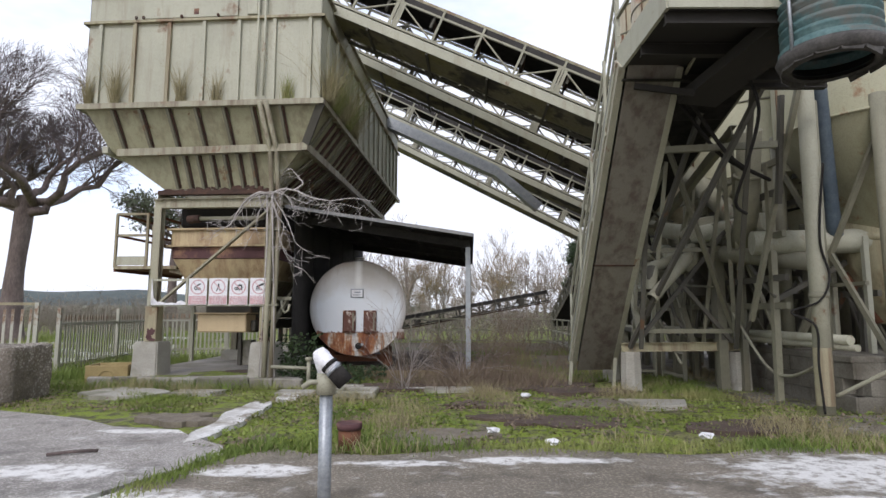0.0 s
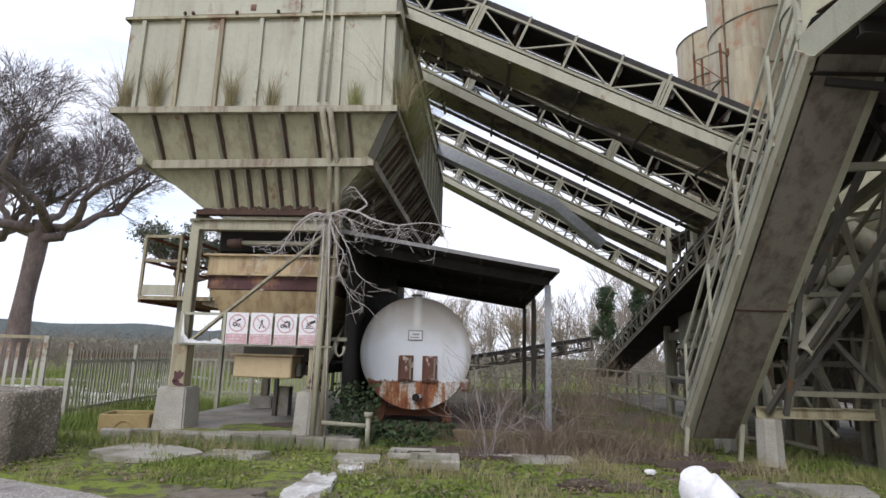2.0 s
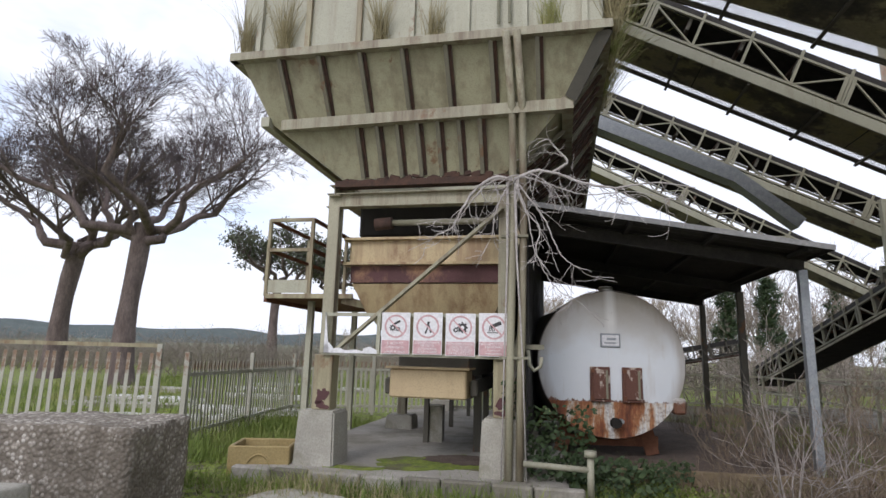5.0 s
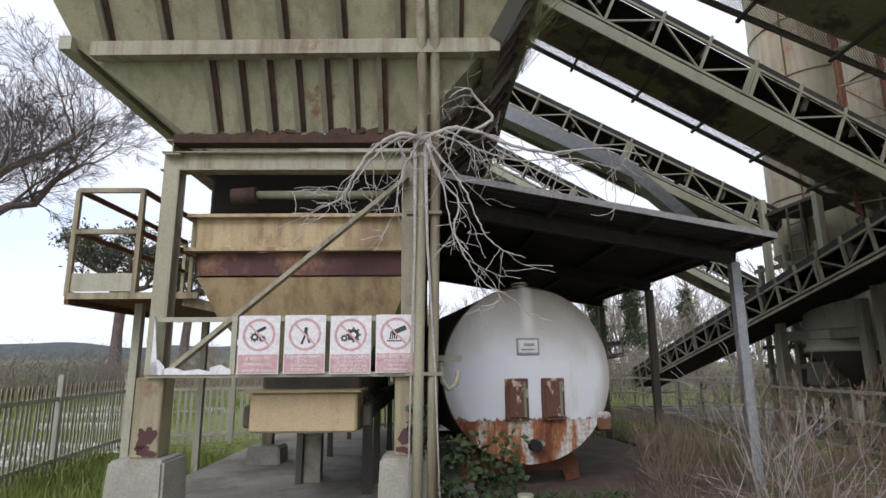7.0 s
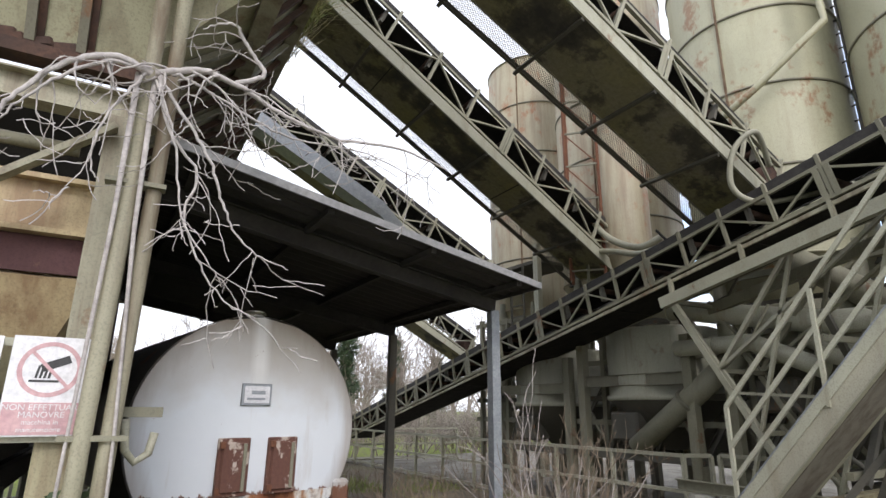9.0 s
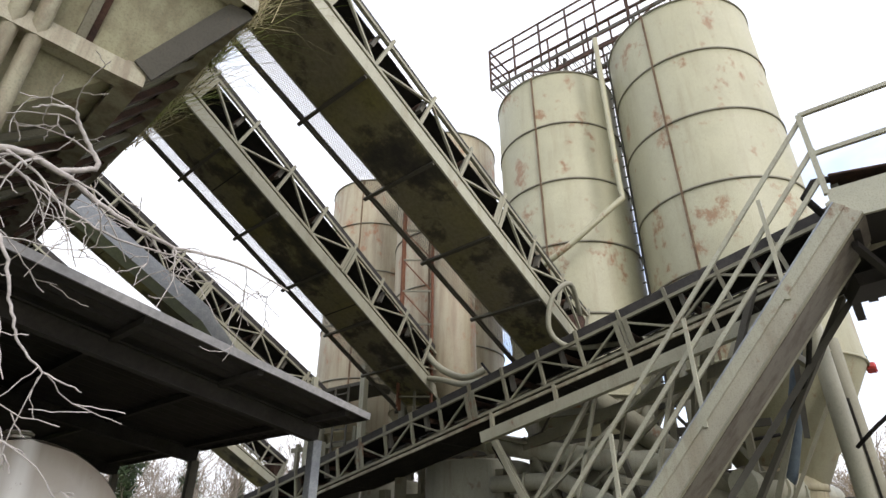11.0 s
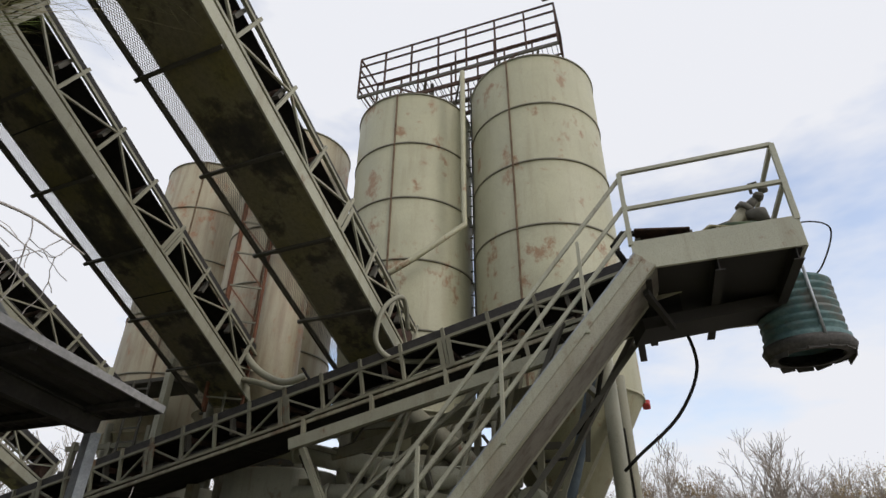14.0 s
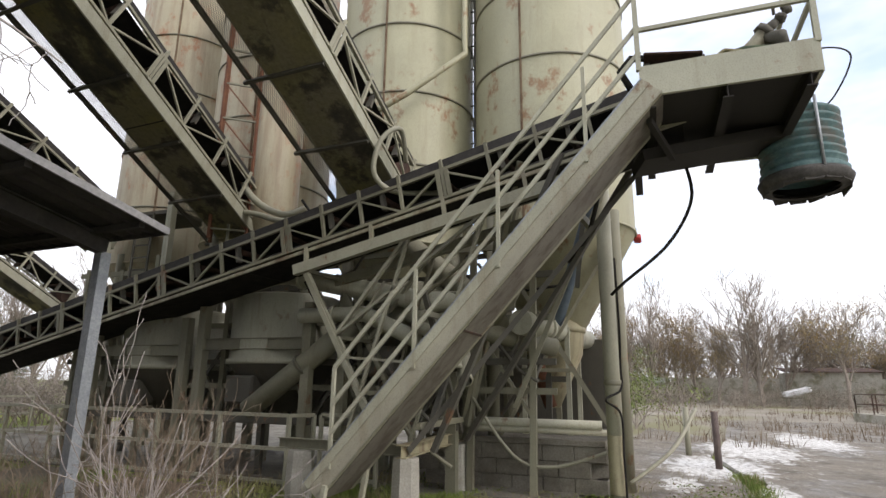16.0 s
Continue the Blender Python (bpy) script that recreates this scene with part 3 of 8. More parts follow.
def build_ground():
    bm = bmesh.new()
    xs = [-900, -500, -250, -120, -70, -45] + [-30 + i * 0.5 for i in range(101)] + [26, 40, 70, 120, 250, 500, 900]
    ys = [-300, -100, -40, -15] + [-6 + i * 0.5 for i in range(73)] + [36, 45, 60, 90, 150, 300, 600, 1200]
    grid = [[bm.verts.new((x, y, ground_height(x, y))) for x in xs] for y in ys]
    for j in range(len(ys) - 1):
        for i in range(len(xs) - 1):
            f = bm.faces.new((grid[j][i], grid[j][i + 1], grid[j + 1][i + 1], grid[j + 1][i]))
            f.smooth = True
    solid("ground", bm, GROUND_M, (0, 0, 0), "mossy weedy earth and gravel yard", "ground", kind="structure")
    bm = bmesh.new()
    rng = random.Random(4)
    edge = [(-2.95, -20), (30, -20), (30, 4.0), (18, 5.4), (12, 6.2)]
    x = 9.5
    while x > -1.9:
        edge.append((x, 5.95 + 0.12 * math.sin(x * 2.1) + rng.uniform(-0.08, 0.08)))
        x -= 0.35
    edge += [(-2.0, 5.8), (-2.35, 5.1), (-2.7, 4.4), (-2.9, 3.6)]
    flat_patch(bm, edge, 0.03)
    solid("apron", bm, APRON_M, (0, 0, 0), "dirty brown concrete apron with white stains", "paving", kind="structure")
    bm = bmesh.new()
    flat_patch(bm, [(5.5, 6.15), (9.3, 6.15), (12.0, 6.35), (17.5, 5.6), (22, 7.8), (14, 8.4), (9.6, 8.3), (6.4, 8.1), (5.0, 7.9), (4.6, 7.2)], 0.024)
    solid("trodden_yard", bm, APRON_M, (0, 0, 0), "trodden brown dirt and concrete beside the column", "paving", kind="structure")
    bm = bmesh.new()
    edge = [(-30, -20), (-3.05, -20), (-3.0, 3.6), (-2.82, 4.4), (-2.5, 5.1), (-2.2, 5.8), (-2.35, 6.2), (-2.85, 6.6), (-3.2, 7.0), (-4.1, 7.2), (-4.8, 7.7), (-5.4, 7.95), (-6.6, 8.4), (-8, 9.2), (-11, 10), (-30, 11)]
    flat_patch(bm, edge, 0.03)
    solid("pavement", bm, PAVING_M, (0, 0, 0), "worn grey gravelly asphalt paving with white stains", "paving", kind="structure")
    for k, (cx, cy, rx, ry) in enumerate(((-5.6, 10.1, 0.75, 0.55), (-4.35, 10.2, 0.4, 0.2), (0.1, 10.6, 0.55, 0.22), (-2.6, 10.2, 0.3, 0.2), (3.3, 9.0, 0.5, 0.3))):
        bm = bmesh.new()
        flat_fan(bm, ragged(cx, cy, rx, ry, 30 + k, 22, 0.35) if k == 0 else [(cx + sx * rx + 0.1 * ((k * 7 + j * 3) % 5 - 2) * rx, cy + sy * ry + 0.1 * ((k * 5 + j) % 5 - 2) * ry) for j, (sx, sy) in enumerate(((-1, -1), (0.9, -0.8), (1, 0.9), (-0.9, 1)))], 0.05)
        solid("concrete_slab", bm, CONCRETE, (cx, cy, 0), "broken grey concrete slab lying in the moss", "slab", "slabs in the yard")


build_ground()
for k, (cx, cy, rx, ry) in enumerate(((-2.8, 7.3, 0.2, 0.75), (-2.86, 8.45, 0.19, 0.75), (-2.6, 9.6, 0.16, 0.35), (-0.5, 10.75, 0.45, 0.1))):
    bm = bmesh.new()
    flat_fan(bm, ragged(cx, cy, rx, ry, 86 + k, 150, 0.5), 0.034 + 0.0015 * k)
    solid("lime_patch", bm, LIME, (cx, cy, 0), "white crust of spilled lime on the ground", "spill", "lime spills")
for k, (cx, cy, rx, ry, mt, lab) in enumerate(((-0.1, 6.75, 0.75, 0.35, GRAVEL_M, "bare brown gravel between the moss"), (1.5, 7.7, 0.9, 0.4, SOIL_M, "wet dark soil between moss and weeds"), (-3.6, 7.85, 0.55, 0.3, GRAVEL_M, "worn bare earth beside the paving"), (2.4, 9.1, 0.6, 0.35, GRAVEL_M, "dusty gravel before the plant"), (0.6, 9.0, 0.5, 0.25, SOIL_M, "bare trodden soil in the moss"), (3.8, 7.3, 0.8, 0.35, SOIL_M, "bare dark soil along the apron"))):
    bm = bmesh.new()
    flat_fan(bm, ragged(cx, cy, rx, ry, 140 + k, 60, 0.6), 0.0215 + 0.0013 * k)
    solid("earth_patch", bm, mt, (cx, cy, 0), lab, "soil", "earth patches")

# ---- storage bins on their frame ----
HYAW = radians(-4)
HU, HV = Vector((math.cos(HYAW), math.sin(HYAW), 0)), Vector((-math.sin(HYAW), math.cos(HYAW), 0))
HO = Vector((-6.0, 11.75, 0))
HROT = Matrix.Rotation(HYAW, 3, "Z")


def H(a, b, z):
    return HO + HU * a + HV * b + Vector((0, 0, z))


def build_bins():
    t = thing("storage_bin", H(1.25, 4, 0), "large cream steel aggregate bin with ribs and rust streaks", "bin")
    A0, A1, B0, B1 = -1.14, 3.68, -0.95, 9.0
    ZB, ZT, ZL = 5.52, 7.86, 7.26
    # walls of the upper box
    front = put("front_wall", sheet, CREAM, t, [H(A0, B0, ZB), H(A1, B0, ZB), H(A1, B0, ZT), H(A0, B0, ZT)], 0.02)
    put("side_wall", sheet, CREAM, t, [H(A1, B0, ZB), H(A1, B1, ZB), H(A1, B1, ZT), H(A1, B0, ZT)], 0.02)
    put("side_wall", sheet, CREAM, t, [H(A0, B1, ZB), H(A0, B0, ZB), H(A0, B0, ZT), H(A0, B1, ZT)], 0.02)
    put("back_wall", sheet, CREAM, t, [H(A1, B1, ZB), H(A0, B1, ZB), H(A0, B1, ZT), H(A1, B1, ZT)], 0.02)
    for i in range(7):
        a = A0 + 0.28 + i * 0.72
        put("rib", bar, CREAM_RUSTY if i in (1, 2) else CREAM, front, H(a, B0 - 0.03, ZB + 0.05), H(a, B0 - 0.03, ZL), 0.07, 0.05, HV)
    for i in range(14):
        b = B0 + 0.4 + i * 0.7
        put("rib", bar, CREAM, t, H(A1 + 0.03, b, ZB + 0.05), H(A1 + 0.03, b, ZL), 0.07, 0.05, HU)
    # ledges and rims
    for z, h, out in ((ZB - 0.02, 0.11, 0.09), (ZL, 0.05, 0.07), (ZT, 0.06, 0.05)):
        m = CREAM_RUSTY if z == ZL else FRAME_M
        put("rim", bar, m, t, H(A0 - out, B0 - out / 2, z), H(A1 + out, B0 - out / 2, z), out + 0.02, h)
        put("rim", bar, m, t, H(A1 + out / 2, B0 - out, z), H(A1 + out / 2, B1, z), out + 0.02, h)
        put("rim", bar, m, t, H(A0 - out / 2, B0 - out, z), H(A0 - out / 2, B1, z), out + 0.02, h)
    put("patch_panel", box, CREAM, front, H(1.0, B0 - 0.03, 7.60), (1.95, 0.02, 0.56), HROT, bevel=0.006)
    put("patch_panel", box, CREAM, front, H(2.28, B0 - 0.04, 7.58), (0.22, 0.05, 0.5), HROT, bevel=0.01)
    put("rust_hole", box, BAND, front, H(1.12, B0 - 0.043, 7.44), (0.10, 0.012, 0.12), HROT, bevel=0.004)
    for a in (-0.1, 0.05, 0.85, 1.6):
        put("bolt_head", box, DARK_RUST, t, H(a, B0 - 0.09, ZL + 0.06), (0.05, 0.05, 0.06), HROT, bevel=0.01)
    # small pipes on the front wall
    for a in (2.42, 2.56):
        put("conduit", tube, CREAM, t, [H(a, B0 - 0.07, ZB + 0.12), H(a, B0 - 0.07, ZT - 0.1)], 0.022, 6)
    # sloping lower walls in two lifts
    M = (-0.86, 3.19, -0.45, 4.76)
    L = (0.1, 2.42, -0.05, 4.02)
    BM_, BL = 8.5, 8.0
    for lo, hi, blo, bhi in (((*M,), (A0, A1, B0, ZB), BM_, B1), ((*L,), M, BL, BM_)):
        put("sloping_wall", sheet, SLOPE, t, [H(lo[0], lo[2], lo[3]), H(lo[1], lo[2], lo[3]), H(hi[1], hi[2], hi[3]), H(hi[0], hi[2], hi[3])], 0.02)
        put("sloping_wall", sheet, SLOPE, t, [H(lo[1], lo[2], lo[3]), H(lo[1], blo, lo[3]), H(hi[1], bhi, hi[3]), H(hi[1], hi[2], hi[3])], 0.02)
        put("sloping_wall", sheet, CREAM_RUSTY, t, [H(lo[0], blo, lo[3]), H(lo[0], lo[2], lo[3]), H(hi[0], hi[2], hi[3]), H(hi[0], bhi, hi[3])], 0.02)
        put("sloping_wall", sheet, CREAM_RUSTY, t, [H(lo[1], blo, lo[3]), H(lo[0], blo, lo[3]), H(hi[0], bhi, hi[3]), H(hi[1], bhi, hi[3])], 0.02)
        up = (H(0, hi[2], hi[3]) - H(0, lo[2], lo[3])).normalized()
        nrm = up.cross(HU)
        nrm = -nrm if nrm.dot(HV) > 0 else nrm
        for i in range(7):
            al = lo[0] + 0.32 + i * (lo[1] - lo[0] - 0.62) / 6
            o = nrm * 0.025
            put("rib", bar, GRIMY, t, H(al, lo[2], lo[3] + 0.02) + o, H(al, hi[2], hi[3] - 0.05) + o, 0.055, 0.07, HV)
            put("rusted_fold", bar, DARK_RUST, t, H(al + 0.05, lo[2], lo[3] + 0.03) + o * 0.35, H(al + 0.05, hi[2], hi[3] - 0.06) + o * 0.35, 0.045, 0.03, HV)
        for i in range(26):
            b = lo[2] + 0.25 + i * (blo - lo[2] - 0.4) / 25
            out = (HU * 0.7 - Vector((0, 0, 0.7))) * 0.035
            put("rib", bar, DARK_RUST if i % 4 else GRIMY, t, H(lo[1], b, lo[3] + 0.03) + out, H(hi[1], b, hi[3] - 0.05) + out, 0.05, 0.06, HV)
    # flaking rust along the lower edge
    scab = random.Random(31)
    for i in range(16):
        a = L[0] + 0.08 + i * (L[1] - L[0] - 0.16) / 15 + scab.uniform(-0.04, 0.04)
        put("rust_scab", box, DARK_RUST, t, H(a, L[2] - 0.03, L[3] + scab.uniform(-0.05, 0.01)), (scab.uniform(0.08, 0.22), 0.035, scab.uniform(0.04, 0.09)), HROT @ Matrix.Rotation(scab.uniform(-0.4, 0.4), 3, "Y"), bevel=0.015)
    put("rim", bar, FRAME_M, t, H(M[0] + 0.2, M[2] - 0.05, M[3] - 0.07), H(M[1] + 0.02, M[2] - 0.05, M[3] - 0.02), 0.12, 0.15)
    put("rim", bar, FRAME_M, t, H(M[1] + 0.06, M[2] - 0.1, M[3]), H(M[1] + 0.06, BM_, M[3]), 0.14, 0.16)
    put("rim", bar, CREAM, t, H(M[0] - 0.06, M[2] - 0.1, M[3]), H(M[0] - 0.06, BM_, M[3]), 0.12, 0.14)
    put("outlet_rim", bar, DARK_RUST, t, H(0.02, -0.07, 3.93), H(2.5, -0.07, 3.93), 0.16, 0.09)
    # corner gussets
    put("corner_plate", bar, STEEL_DARK, t, H(M[1] + 0.1, M[2] - 0.1, M[3] + 0.05), H(A1 + 0.03, B0 - 0.03, ZB - 0.05), 0.16, 0.05, HV)
    # steel frame
    for b in (0.0, 3.9, 7.8):
        for a in (0.0, 2.42):
            z0 = 0.85 if b == 0 else 0.4
            put("post", ibeam, FRAME_M, t, H(a, b, z0), H(a, b, 3.62), 0.16, 0.16, HV)
            if b == 0:
                put("post_casing", box, CREAM_RUSTY, t, H(a, b, 1.2), (0.26, 0.24, 0.72), HROT, bevel=0.01)
                for cz, rx, rz in ((1.02, 0.075, 0.1), (0.9, 0.085, 0.05)):
                    put("rust_patch", sheet, BAND, t, [H(a + 0.01 + u, b - 0.123, cz + v) for u, v in ragged(0, 0, rx, rz, int(90 * cz + 7 * a), 26, 0.7)], 0.003)
        put("cross_beam", ibeam, FRAME_M, t, H(-0.12, b, 3.72), H(2.65, b, 3.72), 0.16, 0.2)
    for a in (0.0, 2.5):
        put("long_beam", ibeam, FRAME_M, t, H(a, -0.1, 3.86), H(a, 8, 3.86), 0.16, 0.16)
    put("brace", bar, FRAME_M, t, H(0.18, -0.14, 1.62), H(2.4, -0.14, 3.52), 0.04, 0.1, HV)
    put("brace", bar, STEEL, t, H(2.5, 0.1, 1.2), H(2.5, 3.8, 3.5), 0.1, 0.05, HU)
    # outlet gates under the bin
    for b0 in (0.5, 4.3):
        # Boxes enlarged and near black, standing for the shaded void around the gates.
        put("gate_box", box, SHADE_STEEL, t, H(1.22, b0 + 1.2, 3.62), (2.15, 2.3, 0.66), HROT, bevel=0.05)
        put("gate_cylinder", tube, STEEL, t, [H(0.8, b0 - 0.35, 3.42), H(2.2, b0 - 0.35, 3.42)], 0.045, 8)
        put("gate_cylinder", tube, DARK_RUST, t, [H(0.55, b0 - 0.35, 3.40), H(0.8, b0 - 0.35, 3.42)], 0.09, 10)
    # pipes up the front post
    for a, off in ((2.50, -0.32), (2.63, -0.28)):
        put("standpipe", tube, FRAME_M, t, [H(a, off, 0.0), H(a + 0.02, off, 1.6), H(a + 0.05, off + 0.04, 3.4), H(a + 0.05, -0.52, 4.72), H(a + 0.02, -1.08, 5.5)], 0.05, 10)
    put("pipe_clamp", bar, STEEL, t, H(2.4, -0.3, 1.58), H(2.74, -0.3, 1.58), 0.1, 0.03)
    put("pipe_clamp", bar, STEEL, t, H(2.4, -0.28, 3.1), H(2.74, -0.28, 3.1), 0.1, 0.03)
    return t


build_bins()


def build_plinths():
    for b in (0.0, 3.9, 7.8):
        for a in (0.0, 2.42):
            bm = bmesh.new()
            z1 = 0.84 if b == 0 else 0.42
            c = [H(a, b, 0) + HU * sx + HV * sy for sx, sy in ((-0.25, -0.25), (0.25, -0.25), (0.25, 0.25), (-0.25, 0.25))]
            lo = [bm.verts.new(p + (p - H(a, b, 0)) * 0.14 + Vector((0, 0, 0.0))) for p in c]
            hi = [bm.verts.new(p + Vector((0, 0, z1))) for p in c]
            bm.faces.new(hi)
            bm.faces.new(lo[::-1])
            for i in range(4):
                bm.faces.new((lo[i], lo[(i + 1) % 4], hi[(i + 1) % 4], hi[i]))
            bmesh.ops.bevel(bm, geom=bm.edges[:], offset=0.025, segments=2, affect="EDGES")
            solid("concrete_plinth", bm, CONCRETE, H(a, b, 0), "chipped pale concrete plinth under a steel post", "plinth", "plinths of the bin frame")
    bm = bmesh.new()
    outline = [H(-0.85, -0.5, 0), H(3.2, -0.55, 0), H(3.2, 8.5, 0), H(-0.85, 8.5, 0)]
    flat_patch(bm, [(p.x, p.y) for p in outline], 0.16)
    bmesh.ops.bevel(bm, geom=[e for e in bm.edges if e.is_manifold and e.calc_face_angle(0) > 0.5], offset=0.03, segments=2, affect="EDGES")
    pad = solid("foundation_pad", bm, PAD_M, H(1, 2, 0), "mossy concrete base slab under the bin", "slab")
    chip = random.Random(8)
    a = -0.9
    while a < 3.1:
        w = chip.uniform(0.45, 0.8)
        put("kerb_stone", box, OLD_BLOCK if chip.random() < 0.4 else PAD_M, pad, H(a + w / 2, -0.60 + chip.uniform(-0.015, 0.015), 0.085), (w - 0.02, 0.13, 0.19 + chip.uniform(-0.02, 0.015)), HROT, bevel=0.02)
        a += w


build_plinths()
for (a, b, ra, rb, mt, nm, lab) in ((1.65, 0.5, 0.85, 0.62, MOSS_M, "moss_patch", "bright green moss on the base slab"), (1.85, 0.75, 0.55, 0.4, SOIL_M, "soil_patch", "dark damp silt on the mossy base slab"), (0.5, -0.2, 0.4, 0.12, MOSS_M, "moss_patch", "green moss along the slab's edge")):
    c = H(a, b, 0)
    bm = bmesh.new()
    flat_fan(bm, ragged(c.x, c.y, ra, rb, int(a * 50), 70, 0.5), 0.168 if mt is MOSS_M else 0.173, 0.15)
    solid(nm, bm, mt, (c.x, c.y, 0.16), lab, "moss" if mt is MOSS_M else "soil")


def build_weigh_hopper():
    t = thing("weigh_hopper", H(1.3, 1.4, 2.2), "ochre weighing hopper with rusted band under the bin", "hopper")
    A0, A1, B0, B1 = 0.16, 2.45, 0.22, 2.6

    def ring(z0, z1, i0, i1, mat, name):
        q = [(A0, B0, 1, 1), (A1, B0, -1, 1), (A1, B1, -1, -1), (A0, B1, 1, -1)]
        for k in range(4):
            a, b = q[k], q[(k + 1) % 4]
            put(name, sheet, mat, t, [H(a[0] + a[2] * i0, a[1] + a[3] * i0, z0), H(b[0] + b[2] * i0, b[1] + b[3] * i0, z0), H(b[0] + b[2] * i1, b[1] + b[3] * i1, z1), H(a[0] + a[2] * i1, a[1] + a[3] * i1, z1)], 0.02)

    ring(2.86, 3.2, 0.0, 0.0, WEIGH, "upper_wall")
    ring(2.58, 2.82, 0.02, 0.02, BAND, "rusted_band")
    ring(2.15, 2.56, 0.22, 0.04, WEIGH, "lower_wall")
    ring(1.5, 2.14, 0.7, 0.24, CREAM_RUSTY, "funnel")
    for z in (3.2, 2.84):
        put("flange", bar, WEIGH, t, H(A0 - 0.06, B0 - 0.03, z), H(A1 + 0.06, B0 - 0.03, z), 0.1, 0.035)
        put("flange", bar, WEIGH, t, H(A1 + 0.03, B0 - 0.06, z), H(A1 + 0.03, B1, z), 0.1, 0.035)
        put("flange", bar, WEIGH, t, H(A0 - 0.03, B0 - 0.06, z), H(A0 - 0.03, B1, z), 0.1, 0.035)
    put("belt_frame", box, STEEL_DARK, t, H(1.4, 2.2, 1.45), (1.0, 3.6, 0.3), HROT, bevel=0.02)
    m = thing("belt_drive_housing", H(1.4, 0.35, 1.0), "cream sheet-metal guard on the belt feeder's end", "machine guard")
    put("guard", box, TAN, m, H(1.38, 0.4, 1.21), (1.05, 0.5, 0.38), HROT, bevel=0.02)
    put("lid", box, TAN, m, H(1.38, 0.38, 1.415), (1.14, 0.58, 0.025), HROT)
    put("bearing", box, STEEL_DARK, m, H(1.98, 0.4, 1.16), (0.1, 0.16, 0.22), HROT, bevel=0.02)
    put("bearing", box, STEEL_DARK, m, H(0.78, 0.4, 1.16), (0.08, 0.16, 0.22), HROT, bevel=0.02)
    put("drum", tube, DARK_RUST, m, [H(0.85, 0.75, 1.2), H(1.9, 0.75, 1.2)], 0.2, 16)
    put("support_leg", bar, CONCRETE, m, H(1.0, 2.4, 0.16), H(1.0, 2.4, 0.75), 0.3, 0.3)
    put("support_leg", bar, STEEL_DARK, m, H(1.85, 1.6, 0.16), H(1.85, 1.6, 1.3), 0.12, 0.12)


build_weigh_hopper()


def build_rear_funnels():
    for b0 in (3.0, 5.6):
        t = thing("rear_weigh_hopper", H(1.3, b0 + 1, 1.5), "dirty rusted weighing hopper behind the first one", "hopper", "rear hoppers")
        q = [(0.1, b0), (2.5, b0), (2.5, b0 + 2.2), (0.1, b0 + 2.2)]
        g = [(0.8, b0 + 0.7), (1.9, b0 + 0.7), (1.9, b0 + 1.5), (0.8, b0 + 1.5)]
        for k in range(4):
            a, b, c, d = q[k], q[(k + 1) % 4], g[(k + 1) % 4], g[k]
            put("upper_wall", sheet, BAND, t, [H(*a, 2.5), H(*b, 2.5), H(*b, 3.5), H(*a, 3.5)], 0.02)
            put("funnel", sheet, STEEL_DARK, t, [H(*d, 1.5), H(*c, 1.5), H(*b, 2.48), H(*a, 2.48)], 0.02)
    t = thing("gathering_belt", H(1.4, 4, 0.2), "low dark gathering belt under the bins", "conveyor")
    put("belt", bar, RUBBER, t, H(1.4, 1.0, 1.22), H(1.4, 8.4, 1.22), 0.9, 0.05)
    for s in (-0.5, 0.5):
        put("side_rail", bar, STEEL_DARK, t, H(1.4 + s, 1.0, 1.15), H(1.4 + s, 8.4, 1.15), 0.06, 0.2)
        for b in (2.2, 4.4, 6.6, 8.2):
            put("leg", bar, STEEL_DARK, t, H(1.4 + s, b, 0.16), H(1.4 + s, b, 1.1), 0.08, 0.08, HV)
    # near-black sheeting along the bin side under the lean-to
    t = thing("side_sheeting", H(2.6, 5, 0.4), "near-black sheet wall under the lean-to roof", "wall panel")
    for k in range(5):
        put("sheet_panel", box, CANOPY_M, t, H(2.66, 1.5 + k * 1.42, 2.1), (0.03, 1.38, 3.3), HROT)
    t = thing("hook_bracket", H(3.0, 0.1, 1.6), "bent grey pipe hook on the post", "bracket")
    put("arm", bar, STEEL, t, H(2.6, -0.05, 1.72), H(2.92, -0.05, 1.72), 0.05, 0.06)
    put("hook", tube, STEEL_PALE, t, [H(2.72, -0.07, 1.68), H(2.74, -0.07, 1.5), H(2.8, -0.07, 1.43), H(2.87, -0.07, 1.48), H(2.89, -0.07, 1.6)], 0.025, 8)


build_rear_funnels()


